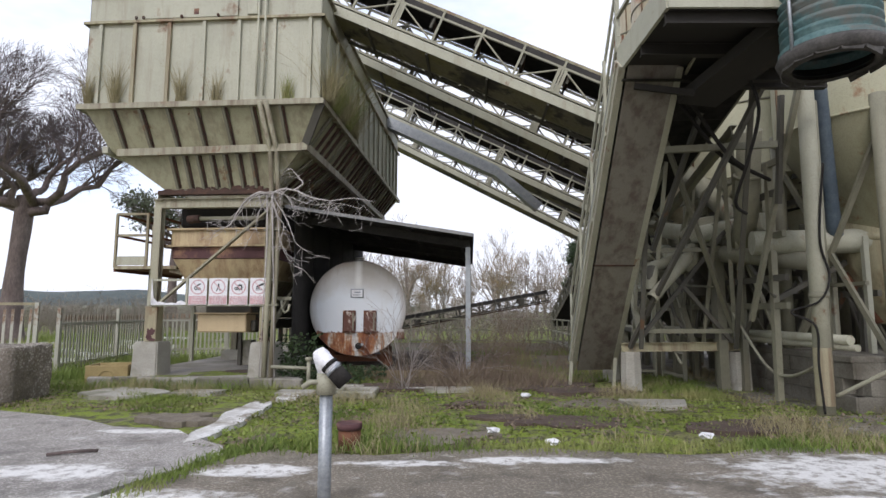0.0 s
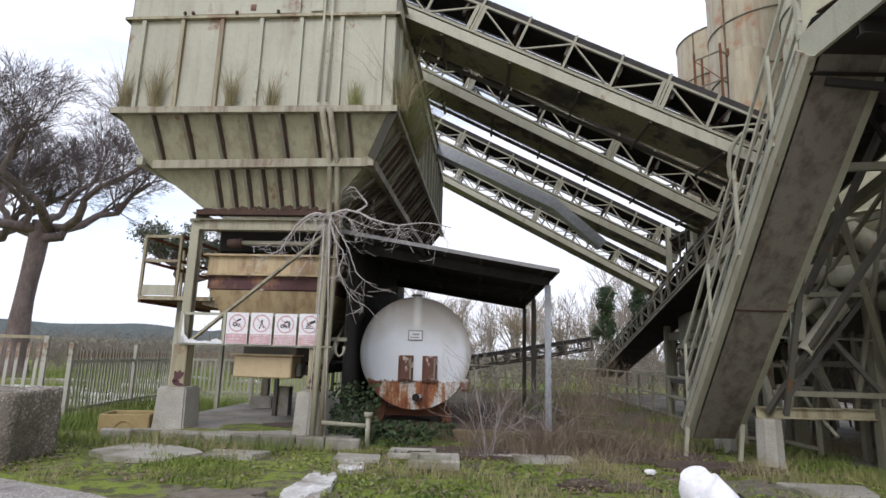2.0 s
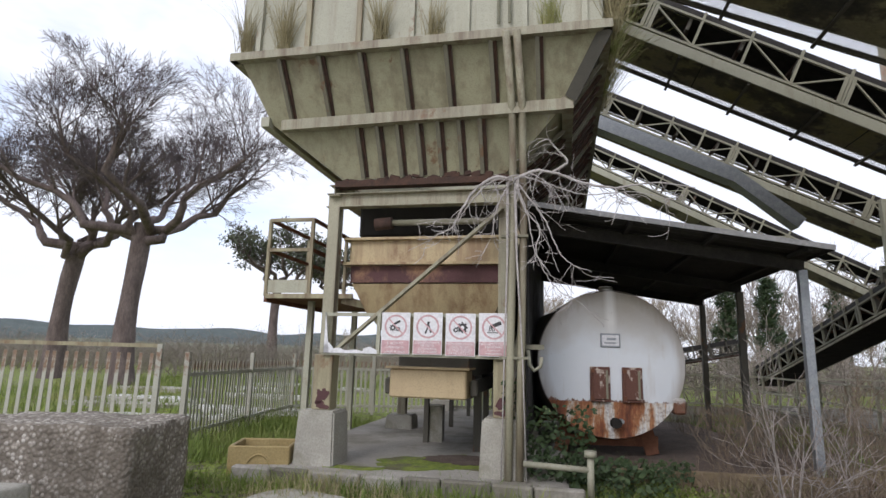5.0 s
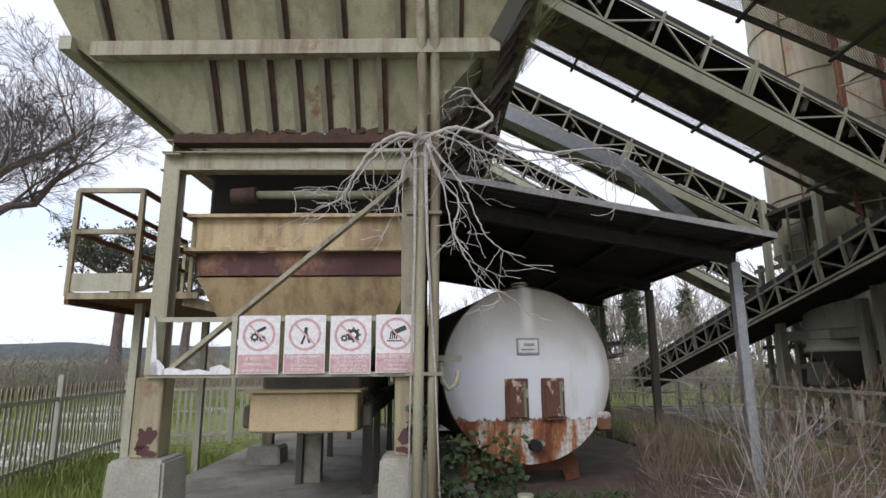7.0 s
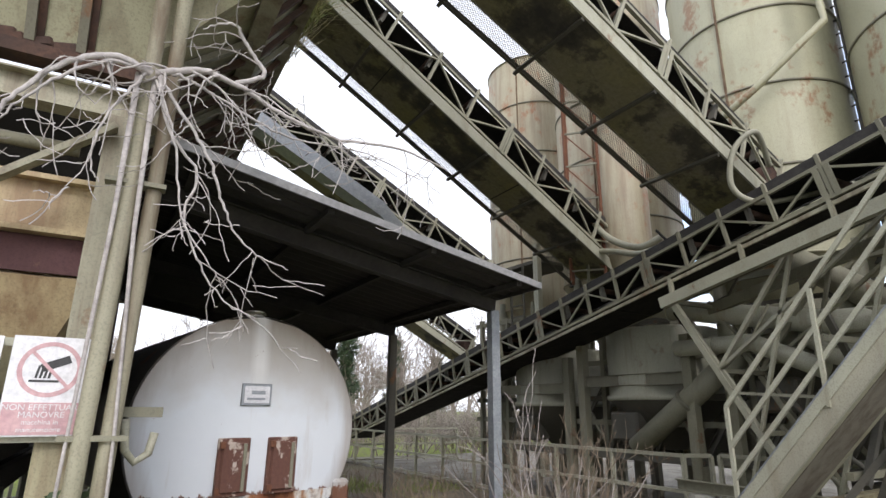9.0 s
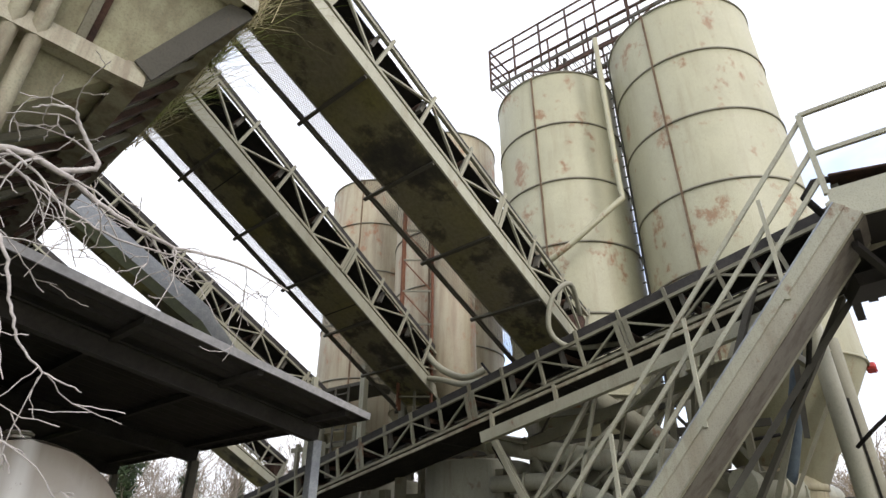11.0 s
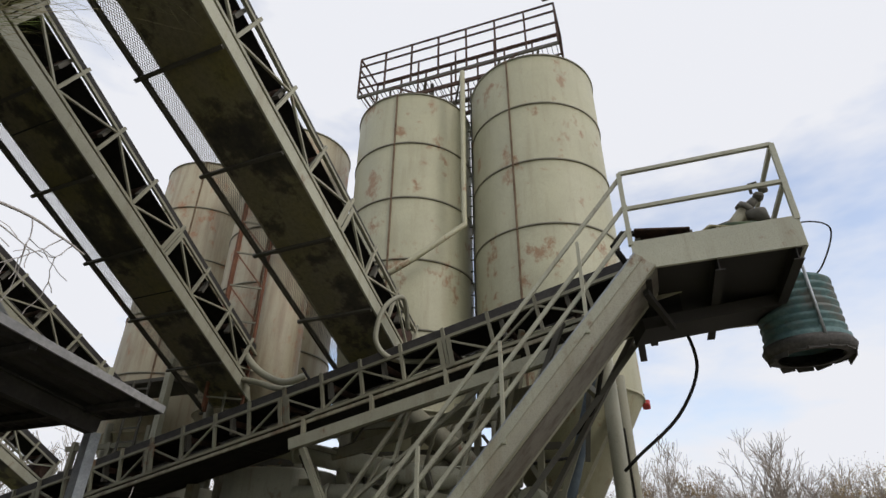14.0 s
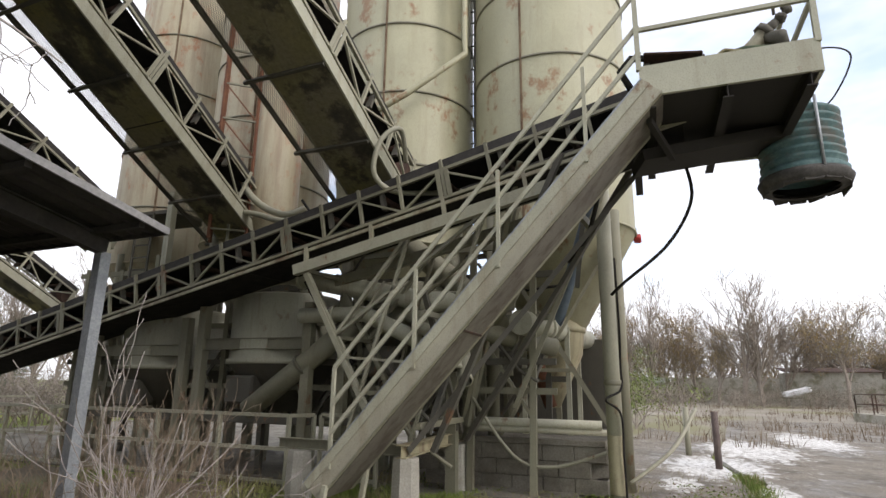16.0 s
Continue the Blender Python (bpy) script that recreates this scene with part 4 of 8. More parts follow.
# ---- tank ----
def build_tank():
    c = Vector((-2.0, 13.35, 1.54))
    ax = Vector((-0.09, 0.996, 0)).normalized()
    across = Vector((ax.y, -ax.x, 0))
    turn = Matrix.Rotation(math.atan2(across.y, across.x), 3, "Z")
    R, LEN = 1.12, 4.6
    t = thing("storage_tank", (c.x, c.y + 2, 0.15), "white steel fuel tank lying down, rusted along the bottom", "tank")
    cut = -0.58
    front = bmesh.new()
    low = bmesh.new()
    rows, seg = 26, 22
    for bm, z0, z1 in ((front, cut, R), (low, -R, cut)):
        grid = []
        for j in range(rows + 1):
            z = z0 + (z1 - z0) * j / rows
            w = math.sqrt(max(R * R - z * z, 0))
            row = []
            for i in range(seg + 1):
                x = -w + 2 * w * i / seg
                dome = 0.10 * (1 - (x * x + z * z) / (R * R))
                row.append(bm.verts.new(c + across * x - ax * dome + Vector((0, 0, z))))
            grid.append(row)
        for j in range(rows):
            for i in range(seg):
                f = bm.faces.new((grid[j][i], grid[j][i + 1], grid[j + 1][i + 1], grid[j + 1][i]))
                f.smooth = True
        bmesh.ops.remove_doubles(bm, verts=bm.verts, dist=0.0005)
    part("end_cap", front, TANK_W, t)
    part("rusted_end", low, TANK_R, t, "rust-streaked lower part of the white end")
    put("shell", lathe, STEEL_DARK, t, [(R * 0.985, 0.02), (R, 0.05), (R, LEN), (R * 0.8, LEN + 0.1), (0, LEN + 0.15)], c, ax, 48)
    put("seam", lathe, TANK_W, t, [(R + 0.003, -0.005), (R + 0.012, 0.02), (R + 0.012, 0.05), (R + 0.002, 0.06)], c, ax, 64)

    def on(x, z, d=0.0):
        return c + across * x + Vector((0, 0, z)) - ax * (0.10 * (1 - (x * x + z * z) / (R * R)) + d)

    for x, w in ((-0.2, 0.24), (0.28, 0.24)):
        put("hatch_frame", box, HATCH_M, t, on(x, -0.32, 0.02), (w + 0.06, 0.05, 0.52), turn, bevel=0.01)
        h = put("hatch", box, HATCH_M, t, on(x, -0.32, 0.05), (w, 0.04, 0.45), turn, bevel=0.015)
        put("hatch_strip", box, STEEL, h, on(x + 0.09, -0.32, 0.075), (0.03, 0.015, 0.42), turn)
        put("hinge", box, RUST, h, on(x - w / 2, -0.12, 0.065), (0.05, 0.03, 0.06), turn)
        put("hinge", box, RUST, h, on(x - w / 2, -0.52, 0.065), (0.05, 0.03, 0.06), turn)
    p = put("plate_frame", box, GALV, t, on(-0.03, 0.34, 0.015), (0.30, 0.025, 0.21), turn, bevel=0.006)
    put("plate_face", box, WHITE_PAINT, p, on(-0.03, 0.34, 0.03), (0.25, 0.012, 0.16), turn)
    put("plate_mark", box, GALV, p, on(-0.02, 0.36, 0.038), (0.14, 0.006, 0.035), turn)
    put("plate_mark", box, GALV, p, on(-0.04, 0.30, 0.038), (0.18, 0.006, 0.02), turn)
    put("filler_cap", tube, TANK_W, t, [c + ax * 0.25 + Vector((0, 0, R - 0.02)), c + ax * 0.25 + Vector((0, 0, R + 0.09))], 0.1, 14)
    put("cap_rim", tube, STEEL, t, [c + ax * 0.25 + Vector((0, 0, R + 0.05)), c + ax * 0.25 + Vector((0, 0, R + 0.075))], 0.12, 14)
    v = put("drain_valve", tube, RUBBER, t, [on(0.02, -0.88, -0.05), on(0.02, -0.88, 0.14)], 0.075, 12)
    put("valve_nut", tube, GALV, v, [on(0.1, -0.85, 0.0), on(0.1, -0.85, 0.12)], 0.035, 8)
    put("outlet_box", box, TANK_W, t, on(1.0, -0.62, -0.02), (0.18, 0.2, 0.24), turn, bevel=0.03)
    for b in (0.5, 3.8):
        for s in (-1, 1):
            put("saddle_leg", bar, RUST, t, c + ax * b + across * s * 0.72 + Vector((0, 0, -1.39)), c + ax * b + across * s * 0.6 + Vector((0, 0, -0.92)), 0.2, 0.2, HV)
        put("saddle", bar, RUST, t, c + ax * b + across * -0.8 + Vector((0, 0, -1.2)), c + ax * b + across * 0.8 + Vector((0, 0, -1.2)), 0.14, 0.16)
    bm = bmesh.new()
    q = [c + across * -1.4 - ax * 0.9, c + across * 3.0 - ax * 1.3, c + across * 3.1 + ax * 5.5, c + across * -1.4 + ax * 5.5]
    flat_patch(bm, [(p.x, p.y) for p in q], 0.13)
    solid("tank_kerb", bm, SOIL_M, (c.x, c.y, 0), "dark oily soil bed around the tank", "soil bed")


build_tank()


# ---- lean-to roof ----
def build_canopy():
    t = thing("lean_to_roof", (-1.0, 15.5, 0), "near-black corrugated lean-to roof on steel posts", "roof")

    def C(s, b, dz=0.0):
        # s: 0 at the bin, 1 at the eaves
        x = -3.35 + s * 4.0 + b * 0.05
        return Vector((x, 12.0 + b - 0.25 * (1 - s), 3.67 - 0.58 * s + dz))

    n = 36
    bm = bmesh.new()
    cols = []
    for j in range(n * 2 + 1):
        b = 7.4 * j / (n * 2)
        lift = 0.022 if j % 2 else -0.0
        cols.append([(bm.verts.new(C(s, b, lift)), bm.verts.new(C(s, b, lift + 0.006))) for s in (0, 1)])
    for p, q in zip(cols, cols[1:]):
        bm.faces.new((p[0][0], p[1][0], q[1][0], q[0][0]))
        bm.faces.new((p[0][1], q[0][1], q[1][1], p[1][1]))
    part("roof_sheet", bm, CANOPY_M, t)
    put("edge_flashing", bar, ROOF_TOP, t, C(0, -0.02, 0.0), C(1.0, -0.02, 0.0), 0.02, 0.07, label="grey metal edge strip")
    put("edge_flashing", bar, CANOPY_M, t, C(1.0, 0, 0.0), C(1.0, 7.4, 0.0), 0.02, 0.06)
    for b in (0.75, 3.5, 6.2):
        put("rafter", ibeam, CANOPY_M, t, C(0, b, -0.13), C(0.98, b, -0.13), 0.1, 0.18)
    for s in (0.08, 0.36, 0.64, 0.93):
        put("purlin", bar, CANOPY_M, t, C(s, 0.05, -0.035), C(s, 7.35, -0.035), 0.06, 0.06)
    for b, m in ((0.75, GALV), (3.5, STEEL_DARK), (6.2, STEEL_DARK)):
        p = C(0.97, b, -0.2)
        put("post", bar, m, t, (p.x, p.y, 0.0), (p.x, p.y, p.z), 0.11, 0.11, HV, label="grey square steel post")


build_canopy()


# ---- conveyors ----
def conveyor(P, Q, across, width, deep, panels, label, strip=0.2, mesh_walk=True, cover=True, light=STEEL_PALE, side_mat=CREAM, pan_mat=None):
    """A belt conveyor in a lattice frame from its upper end P to its lower end Q (the near bottom edge); across points to the far side."""
    P, Q, across = vec(P), vec(Q), vec(across).normalized()
    d = (Q - P).normalized()
    up = across.cross(d)
    up = up if up.z > 0 else -up
    L = (Q - P).length
    t = thing("belt_conveyor", Q, label, "conveyor", "inclined conveyors")

    def K(s, a, h):
        return P + d * s + across * a + up * h

    for a in (0.0, width):
        put("side_plate", bar, side_mat if a == 0 else STEEL, t, K(0, a, strip / 2), K(L, a, strip / 2), 0.03, strip, up)
        put("lower_chord", bar, light, t, K(0, a, strip + 0.05), K(L, a, strip + 0.05), 0.05, 0.045, up)
        put("upper_chord", bar, light, t, K(0, a, strip + deep), K(L, a, strip + deep), 0.045, 0.045, up)
        step = L / panels
        for i in range(panels + 1):
            put("upright", bar, light, t, K(i * step, a, strip + 0.06), K(i * step, a, strip + deep + 0.16), 0.05, 0.045, d)
            if i < panels:
                s0, s1 = (i * step + 0.03, (i + 1) * step - 0.03)
                lo, hi = (s0, s1) if i % 2 else (s1, s0)
                put("diagonal", bar, light, t, K(lo, a, strip + 0.07), K(hi, a, strip + deep - 0.04), 0.035, 0.03, d)
            if i % 4 == 2:
                out = -0.03 if a == 0 else 0.03
                for e in (-0.07, 0.07):
                    put("joint_plate", box, light, t, K(i * step + e, a + out, strip + deep * 0.5), (0.012, 0.07, deep * 0.9), Matrix((across, d, up)).transposed())
    put("belly_plate", bar, pan_mat or PAN, t, K(0, width / 2, 0.02), K(L, width / 2, 0.02), width - 0.03, 0.025, up, label="grimy plate under the belt")
    n = max(3, int(L / 2.6))
    for i in range(1, n):
        put("plate_joint", bar, SHADE_STEEL, t, K(i * L / n, 0.03, 0.003), K(i * L / n, width - 0.03, 0.003), 0.02, 0.008, up)
    put("belt", bar, RUBBER, t, K(0, width / 2, strip + deep + 0.03), K(L, width / 2, strip + deep + 0.03), width * 0.74, 0.03, up, label="black rubber belt")
    put("return_belt", bar, RUBBER, t, K(0, width / 2, strip + deep * 0.2), K(L, width / 2, strip + deep * 0.2), width * 0.70, 0.02, up)
    for a in (0.05, width - 0.05):
        put("belt_edge", bar, CANOPY_M, t, K(0, a, strip + deep + 0.10), K(L, a, strip + deep + 0.10), 0.02, 0.15, up, label="turned-up black edge of the belt")
    n = max(4, int(L / 0.95))
    for i in range(n):
        s = (i + 0.5) * L / n
        put("return_idler", tube, DARK_RUST, t, [K(s, 0.05, strip + deep * 0.2 - 0.05), K(s, width - 0.05, strip + deep * 0.2 - 0.05)], 0.04, 8)
        for a, h in ((0.1, 0.02), (width - 0.1, 0.02)):
            put("idler_bracket", bar, STEEL_DARK, t, K(s, a, strip + deep - 0.26), K(s, a, strip + deep + h), 0.10, 0.05, d)
        put("idler", tube, DARK_RUST, t, [K(s, 0.14, strip + deep - 0.06), K(s, width - 0.14, strip + deep - 0.06)], 0.05, 8)
    if cover:
        for i in range(panels + 1):
            put("wind_post", bar, light, t, K(i * step, width + 0.02, strip + deep), K(i * step, width + 0.02, strip + deep + 0.66), 0.03, 0.03, d)
        put("wind_sheet", bar, CANOPY_M, t, K(0, width + 0.03, strip + deep + 0.38), K(L * 0.985, width + 0.03, strip + deep + 0.38), 0.015, 0.34, up)
        put("wind_board", bar, CREAM_RUSTY, t, K(0, width + 0.03, strip + deep + 0.62), K(L * 0.985, width + 0.03, strip + deep + 0.62), 0.02, 0.15, up, label="rust-stained cream edge board")
    if mesh_walk:
        w0, w1 = width + 0.03, width + 0.36
        put("walkway_edge", bar, STEEL_DARK, t, K(0, w1, 0.05), K(L, w1, 0.05), 0.04, 0.08, up)
        nb = max(4, int(L / 1.3))
        for i in range(nb + 1):
            s = i * L / nb
            put("walkway_bracket", bar, STEEL_DARK, t, K(s, 0.02, -0.015), K(s, w1 + 0.06, -0.015), 0.05, 0.05, up)
        bm = bmesh.new()
        cell = 0.055
        s = 0.0
        while s < L - cell:
            for r in range(9):
                a0 = w0 + r * (w1 - w0) / 9
                a1 = w0 + (r + 1) * (w1 - w0) / 9
                for q0, q1 in (((s, a0), (s + cell / 2, a1)), ((s + cell / 2, a1), (s + cell, a0))):
                    x0, x1 = K(q0[0], q0[1], 0.03), K(q1[0], q1[1], 0.03)
                    v = [bm.verts.new(x) for x in (x0 - d * 0.007, x0 + d * 0.007, x1 + d * 0.007, x1 - d * 0.007)]
                    bm.faces.new(v)
            s += cell
        part("mesh_walkway", bm, STEEL_DARK, t, "expanded-metal walkway mesh")
    bm = bmesh.new()
    tube(bm, [K(L - 0.1, 0.05, strip + deep * 0.6), K(L - 0.1, width - 0.05, strip + deep * 0.6)], 0.2, 16)
    part("tail_drum", bm, DARK_RUST, t)
    return t, K


FAR = (0.05, 1, 0)
conveyor((-2.9, 11.40, 8.02), (4.75, 11.26, 4.65), FAR, 0.95, 0.62, 9, "inclined belt conveyor in a cream lattice frame by the bin")
conveyor((-2.9, 14.15, 8.32), (5.75, 15.05, 4.53), FAR, 0.95, 0.62, 10, "inclined belt conveyor in a cream lattice frame, mossy underneath")
conveyor((-2.9, 18.5, 8.42), (5.6, 18.9, 4.55), FAR, 0.9, 0.55, 11, "inclined belt conveyor with bare lattice sides", mesh_walk=False, cover=False)
conveyor((-2.9, 23.0, 8.85), (7.9, 23.4, 3.45), FAR, 0.9, 0.55, 14, "far inclined belt conveyor with bare lattice sides", mesh_walk=False, cover=False)
duct = thing("drop_chute", (1.7, 18.3, 5.9), "grey sheet-metal chute bending down below a conveyor", "chute")
put("upper_run", bar, GALV, duct, (-1.9, 18.25, 7.75), (1.75, 18.25, 6.05), 0.4, 0.34)
put("lower_run", bar, GALV, duct, (1.7, 18.25, 6.1), (3.15, 18.25, 4.85), 0.36, 0.3)
conveyor((5.2, 27.6, 1.9), (-2.5, 26.8, 0.5), (0, 1, 0), 0.8, 0.4, 12, "low dark conveyor lying among the scrub", strip=0.05, mesh_walk=False, cover=False, light=STEEL_DARK, side_mat=DARK_RUST, pan_mat=DARK_RUST)
main_belt, MK = conveyor((3.16, 5.9, 4.93), (5.1, 26.6, 0.78), (1, -0.08, 0), 0.95, 0.48, 30, "long dark collecting conveyor rising past the silos", strip=0.05, mesh_walk=False, cover=False, light=STEEL, side_mat=FRAME_M, pan_mat=RUBBER)
# pale channel that carries it over the trestle
put("carrier_beam", channel, STEEL_PALE, main_belt, MK(2.5, -0.1, -0.27), MK(6.9, -0.1, -0.27), 0.1, 0.16)
put("carrier_beam", channel, STEEL, main_belt, MK(2.5, 1.0, -0.27), MK(6.9, 1.0, -0.27), 0.1, 0.16)
for k in range(2, 6):
    put("carrier_stub", bar, STEEL, main_belt, MK(0.7 + k * 1.2, -0.06, -0.2), MK(0.7 + k * 1.2, -0.02, 0.06), 0.07, 0.05, (0, 1, 0))


# ---- inclined walkway with platform ----
def build_inclined():
    lo, hi = Vector((2.56, 11.26, 0.34)), Vector((2.40, 7.33, 4.62))
    d = (hi - lo).normalized()
    side = Vector((1, 0, 0))
    up = side.cross(d)
    up = up if up.z > 0 else -up
    t = thing("inclined_conveyor", (lo.x + 0.4, lo.y, 0), "steep covered conveyor with pale sheet sides and a handrail", "conveyor")
    W = 0.78
    L = (hi - lo).length

    def K(s, a, h):
        return lo + d * s + side * a + up * h

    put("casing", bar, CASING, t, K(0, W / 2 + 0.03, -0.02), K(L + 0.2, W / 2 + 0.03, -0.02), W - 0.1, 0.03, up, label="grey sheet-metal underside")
    for a in (0.0, W):
        put("stringer", bar, GREY_SIDE, t, K(0, a, 0.1), K(L + 0.15, a, 0.1), 0.05, 0.24, up)
        put("edge_angle", bar, CREAM, t, K(0, a - 0.035 if a == 0 else a + 0.035, 0.185), K(L + 0.15, a - 0.035 if a == 0 else a + 0.035, 0.175), 0.02, 0.10, up)
        put("stringer_lip", bar, STEEL_PALE, t, K(0, a, -0.03), K(L + 0.15, a, -0.03), 0.09, 0.015, up)
        put("cover_strip", bar, GALV, t, K(0, a + (0.05 if a == 0 else -0.05), 0.235), K(L + 0.15, a + (0.05 if a == 0 else -0.05), 0.235), 0.2, 0.015, up)
    put("seam", bar, DARK_RUST, t, K(2.6, 0.06, -0.04), K(2.6, W - 0.02, -0.04), 0.03, 0.012, up)
    put("cover", bar, GALV, t, K(0, W / 2, 0.21), K(L, W / 2, 0.21), W - 0.2, 0.02, up)
    # handrail beside it
    rail = []
    for s in (0.35, 1.9, 3.4, 4.9):
        p = K(s, -0.03, 0.1)
        q = p + Vector((0, 0, 1.15))
        rail.append(q)
        put("handrail_post", bar, CREAM, t, p, q, 0.04, 0.04, d)
    for dz in (0.0, -0.42, -0.75):
        put("handrail", bar, CREAM, t, rail[0] + Vector((0, 0, dz)), Vector((2.42, 7.4, 6.0 + dz)), 0.035, 0.045, up)
    # two long struts to the ground
    put("strut", bar, CREAM, t, K(0.2, -0.05, 0), Vector((2.48, 11.2, 0.0)), 0.06, 0.06, d)
    put("strut", bar, CREAM, t, K(0.35, W, 0), Vector((3.3, 11.1, 0.0)), 0.06, 0.06, d)

    p = thing("platform", (3.4, 6.5, 4.7), "cream steel platform with railings over the loading point", "platform")
    X0, X1, Y0, Y1, Z = 2.42, 4.7, 5.72, 7.42, 4.72
    put("fascia", bar, CREAM, p, (X0, Y0, Z + 0.16), (X0, Y1, Z + 0.16), 0.04, 0.36)
    put("fascia", bar, CREAM, p, (X0, Y0, Z + 0.16), (X1, Y0, Z + 0.16), 0.04, 0.36)
    put("fascia", bar, CREAM, p, (X1, Y0, Z + 0.16), (X1, Y1, Z + 0.16), 0.04, 0.36)
    # Floor, joists and chute coloured near black for the shade under the platform.
    put("floor_plate", box, SHADE_STEEL, p, ((X0 + X1) / 2, (Y0 + Y1) / 2, Z + 0.02), (X1 - X0 - 0.06, Y1 - Y0, 0.03))
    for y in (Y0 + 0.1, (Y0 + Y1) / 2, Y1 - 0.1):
        put("joist", ibeam, SHADE_STEEL, p, (X0, y, Z - 0.08), (X1, y, Z - 0.08), 0.1, 0.16)
    for x, y in ((X0, Y0), (X0, Y1), (X1, Y0), (X1, Y1)):
        put("rail_post", bar, CREAM, p, (x, y, Z + 0.3), (x, y, Z + 1.32), 0.055, 0.055, (0, 1, 0))
    for z in (Z + 1.32, Z + 0.8):
        put("rail", bar, CREAM, p, (X0, Y0, z), (X0, Y1, z), 0.045, 0.045)
        put("rail", bar, CREAM, p, (X0, Y0, z), (X1, Y0, z), 0.045, 0.045)
        put("rail", bar, CREAM, p, (X1, Y0, z), (X1, Y1, z), 0.045, 0.045)
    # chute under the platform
    put("chute", bar, SHADE_STEEL, p, (3.5, 7.5, 4.35), (3.9, 5.9, 4.62), 0.6, 0.14, label="dusty steel chute under the floor")
    put("hinge_arm", bar, SHADE_STEEL, p, (2.6, 7.35, 4.5), (3.3, 7.1, 4.3), 0.06, 0.08)
    # bellows
    b = thing("loading_bellows", (4.05, 5.6, 4.0), "teal rubber loading bellows hanging under the platform", "bellows")
    prof = [(0.38, 0.0), (0.47, 0.02), (0.48, 0.14), (0.43, 0.18)]
    for i in range(7):
        z = 0.19 + i * 0.1
        prof += [(0.42, z), (0.46, z + 0.035), (0.46, z + 0.065), (0.42, z + 0.095)]
    prof += [(0.40, 0.9), (0.2, 0.96), (0.17, 1.3)]
    put("bellows", lathe, TEAL, b, prof, (4.05, 5.60, 4.05), (0, 0, 1), 40)
    put("base_ring", lathe, TORN_RUBBER, b, [(0.36, -0.06), (0.47, -0.05), (0.51, 0.04), (0.47, 0.11), (0.46, 0.0), (0.36, -0.02)], (4.05, 5.60, 4.05), (0, 0, 1), 40)
    torn = random.Random(12)
    for k in range(14):
        a = math.tau * k / 14
        dz, w = torn.uniform(0.04, 0.13), 0.11
        c0 = Vector((4.05 + 0.45 * math.cos(a), 5.60 + 0.45 * math.sin(a), 4.03))
        s = Vector((-math.sin(a), math.cos(a), 0)) * w
        put("rubber_flap", sheet, TORN_RUBBER, b, [c0 - s, c0 + s, c0 + s * 0.7 + Vector((0, 0, -dz)), c0 - s * 0.9 + Vector((0, 0, -dz * torn.uniform(0.5, 1.1)))], 0.012)
    put("inlet_pipe", tube, STEEL, b, [(4.05, 5.6, 4.9), (4.05, 5.63, 5.5)], 0.17, 14)
    put("lift_rod", tube, GALV, b, [(3.58, 5.5, 4.1), (3.58, 5.5, 5.0)], 0.02, 6)


build_inclined()


# ---- silos ----
def silo(x, y, r, z0, z1, rings, mat, label, cone=2.2, seed=0):
    t = thing("silo", (x, y, 0), label, "silo", "silos")
    barrel = put("barrel", lathe, mat, t, [(r, z0), (r, z1), (r - 0.04, z1 + 0.03), (0.35, z1 + 0.4), (0, z1 + 0.42)], (x, y, 0), (0, 0, 1), 64)
    put("cone", lathe, mat, t, [(0.0, z0 - cone), (0.22, z0 - cone), (0.24, z0 - cone), (r, z0)], (x, y, 0), (0, 0, 1), 48)
    for z in [z0, z1 - 0.02] + list(rings):
        put("ring_seam", lathe, GRIMY if z not in (z0,) else mat, barrel, [(r + 0.002, z - 0.022), (r + 0.025, z - 0.018), (r + 0.025, z + 0.018), (r + 0.002, z + 0.022)], (x, y, 0), (0, 0, 1), 64)
    rng = random.Random(seed)
    a = math.atan2(7.5 - y, -3.6 - x) - 0.33
    for k in range(3):
        th = a + k * math.tau / 3
        put("vertical_seam", bar, SEAM_M, barrel, (x + (r + 0.01) * math.cos(th), y + (r + 0.01) * math.sin(th), z0), (x + (r + 0.01) * math.cos(th), y + (r + 0.01) * math.sin(th), z1), 0.038, 0.03, (math.cos(th), math.sin(th), 0))
    for k in range(4):
        th = a + 1.08 + k * math.tau / 4
        px, py = x + r * 0.98 * math.cos(th), y + r * 0.98 * math.sin(th)
        put("leg", tube, STEEL, t, [(px, py, 0.0), (px, py, z0 + 0.2)], 0.11, 10)
        th2 = th + math.tau / 4
        qx, qy = x + r * 0.98 * math.cos(th2), y + r * 0.98 * math.sin(th2)
        put("leg_brace", bar, STEEL, t, (px, py, 0.6), (qx, qy, z0 - 0.3), 0.08, 0.05)
        put("leg_brace", bar, STEEL, t, (qx, qy, 0.6), (px, py, z0 - 0.3), 0.05, 0.08)
    return t


silo(7.33, 9.16, 1.54, 4.45, 12.3, (10.77, 9.2, 7.62, 6.05), SILO, "tall cream cement silo with rusty seams, beside the platform", 2.3, 1)
silo(6.98, 12.25, 1.46, 4.2, 11.85, (10.3, 8.78, 7.25, 5.72), SILO, "tall cream cement silo with rusty seams and dark ring bands", 2.2, 2)
silo(7.1, 15.9, 1.4, 4.6, 12.0, (10.4, 8.9, 7.4, 5.9), SILO_RUST, "cream silo standing behind the conveyors", 2.2, 3)
silo(7.7, 19.4, 1.42, 4.4, 12.2, (10.6, 9.0, 7.4, 5.8), SILO_RUST, "cream silo with rust bleeding from its ring seams", 2.2, 4)


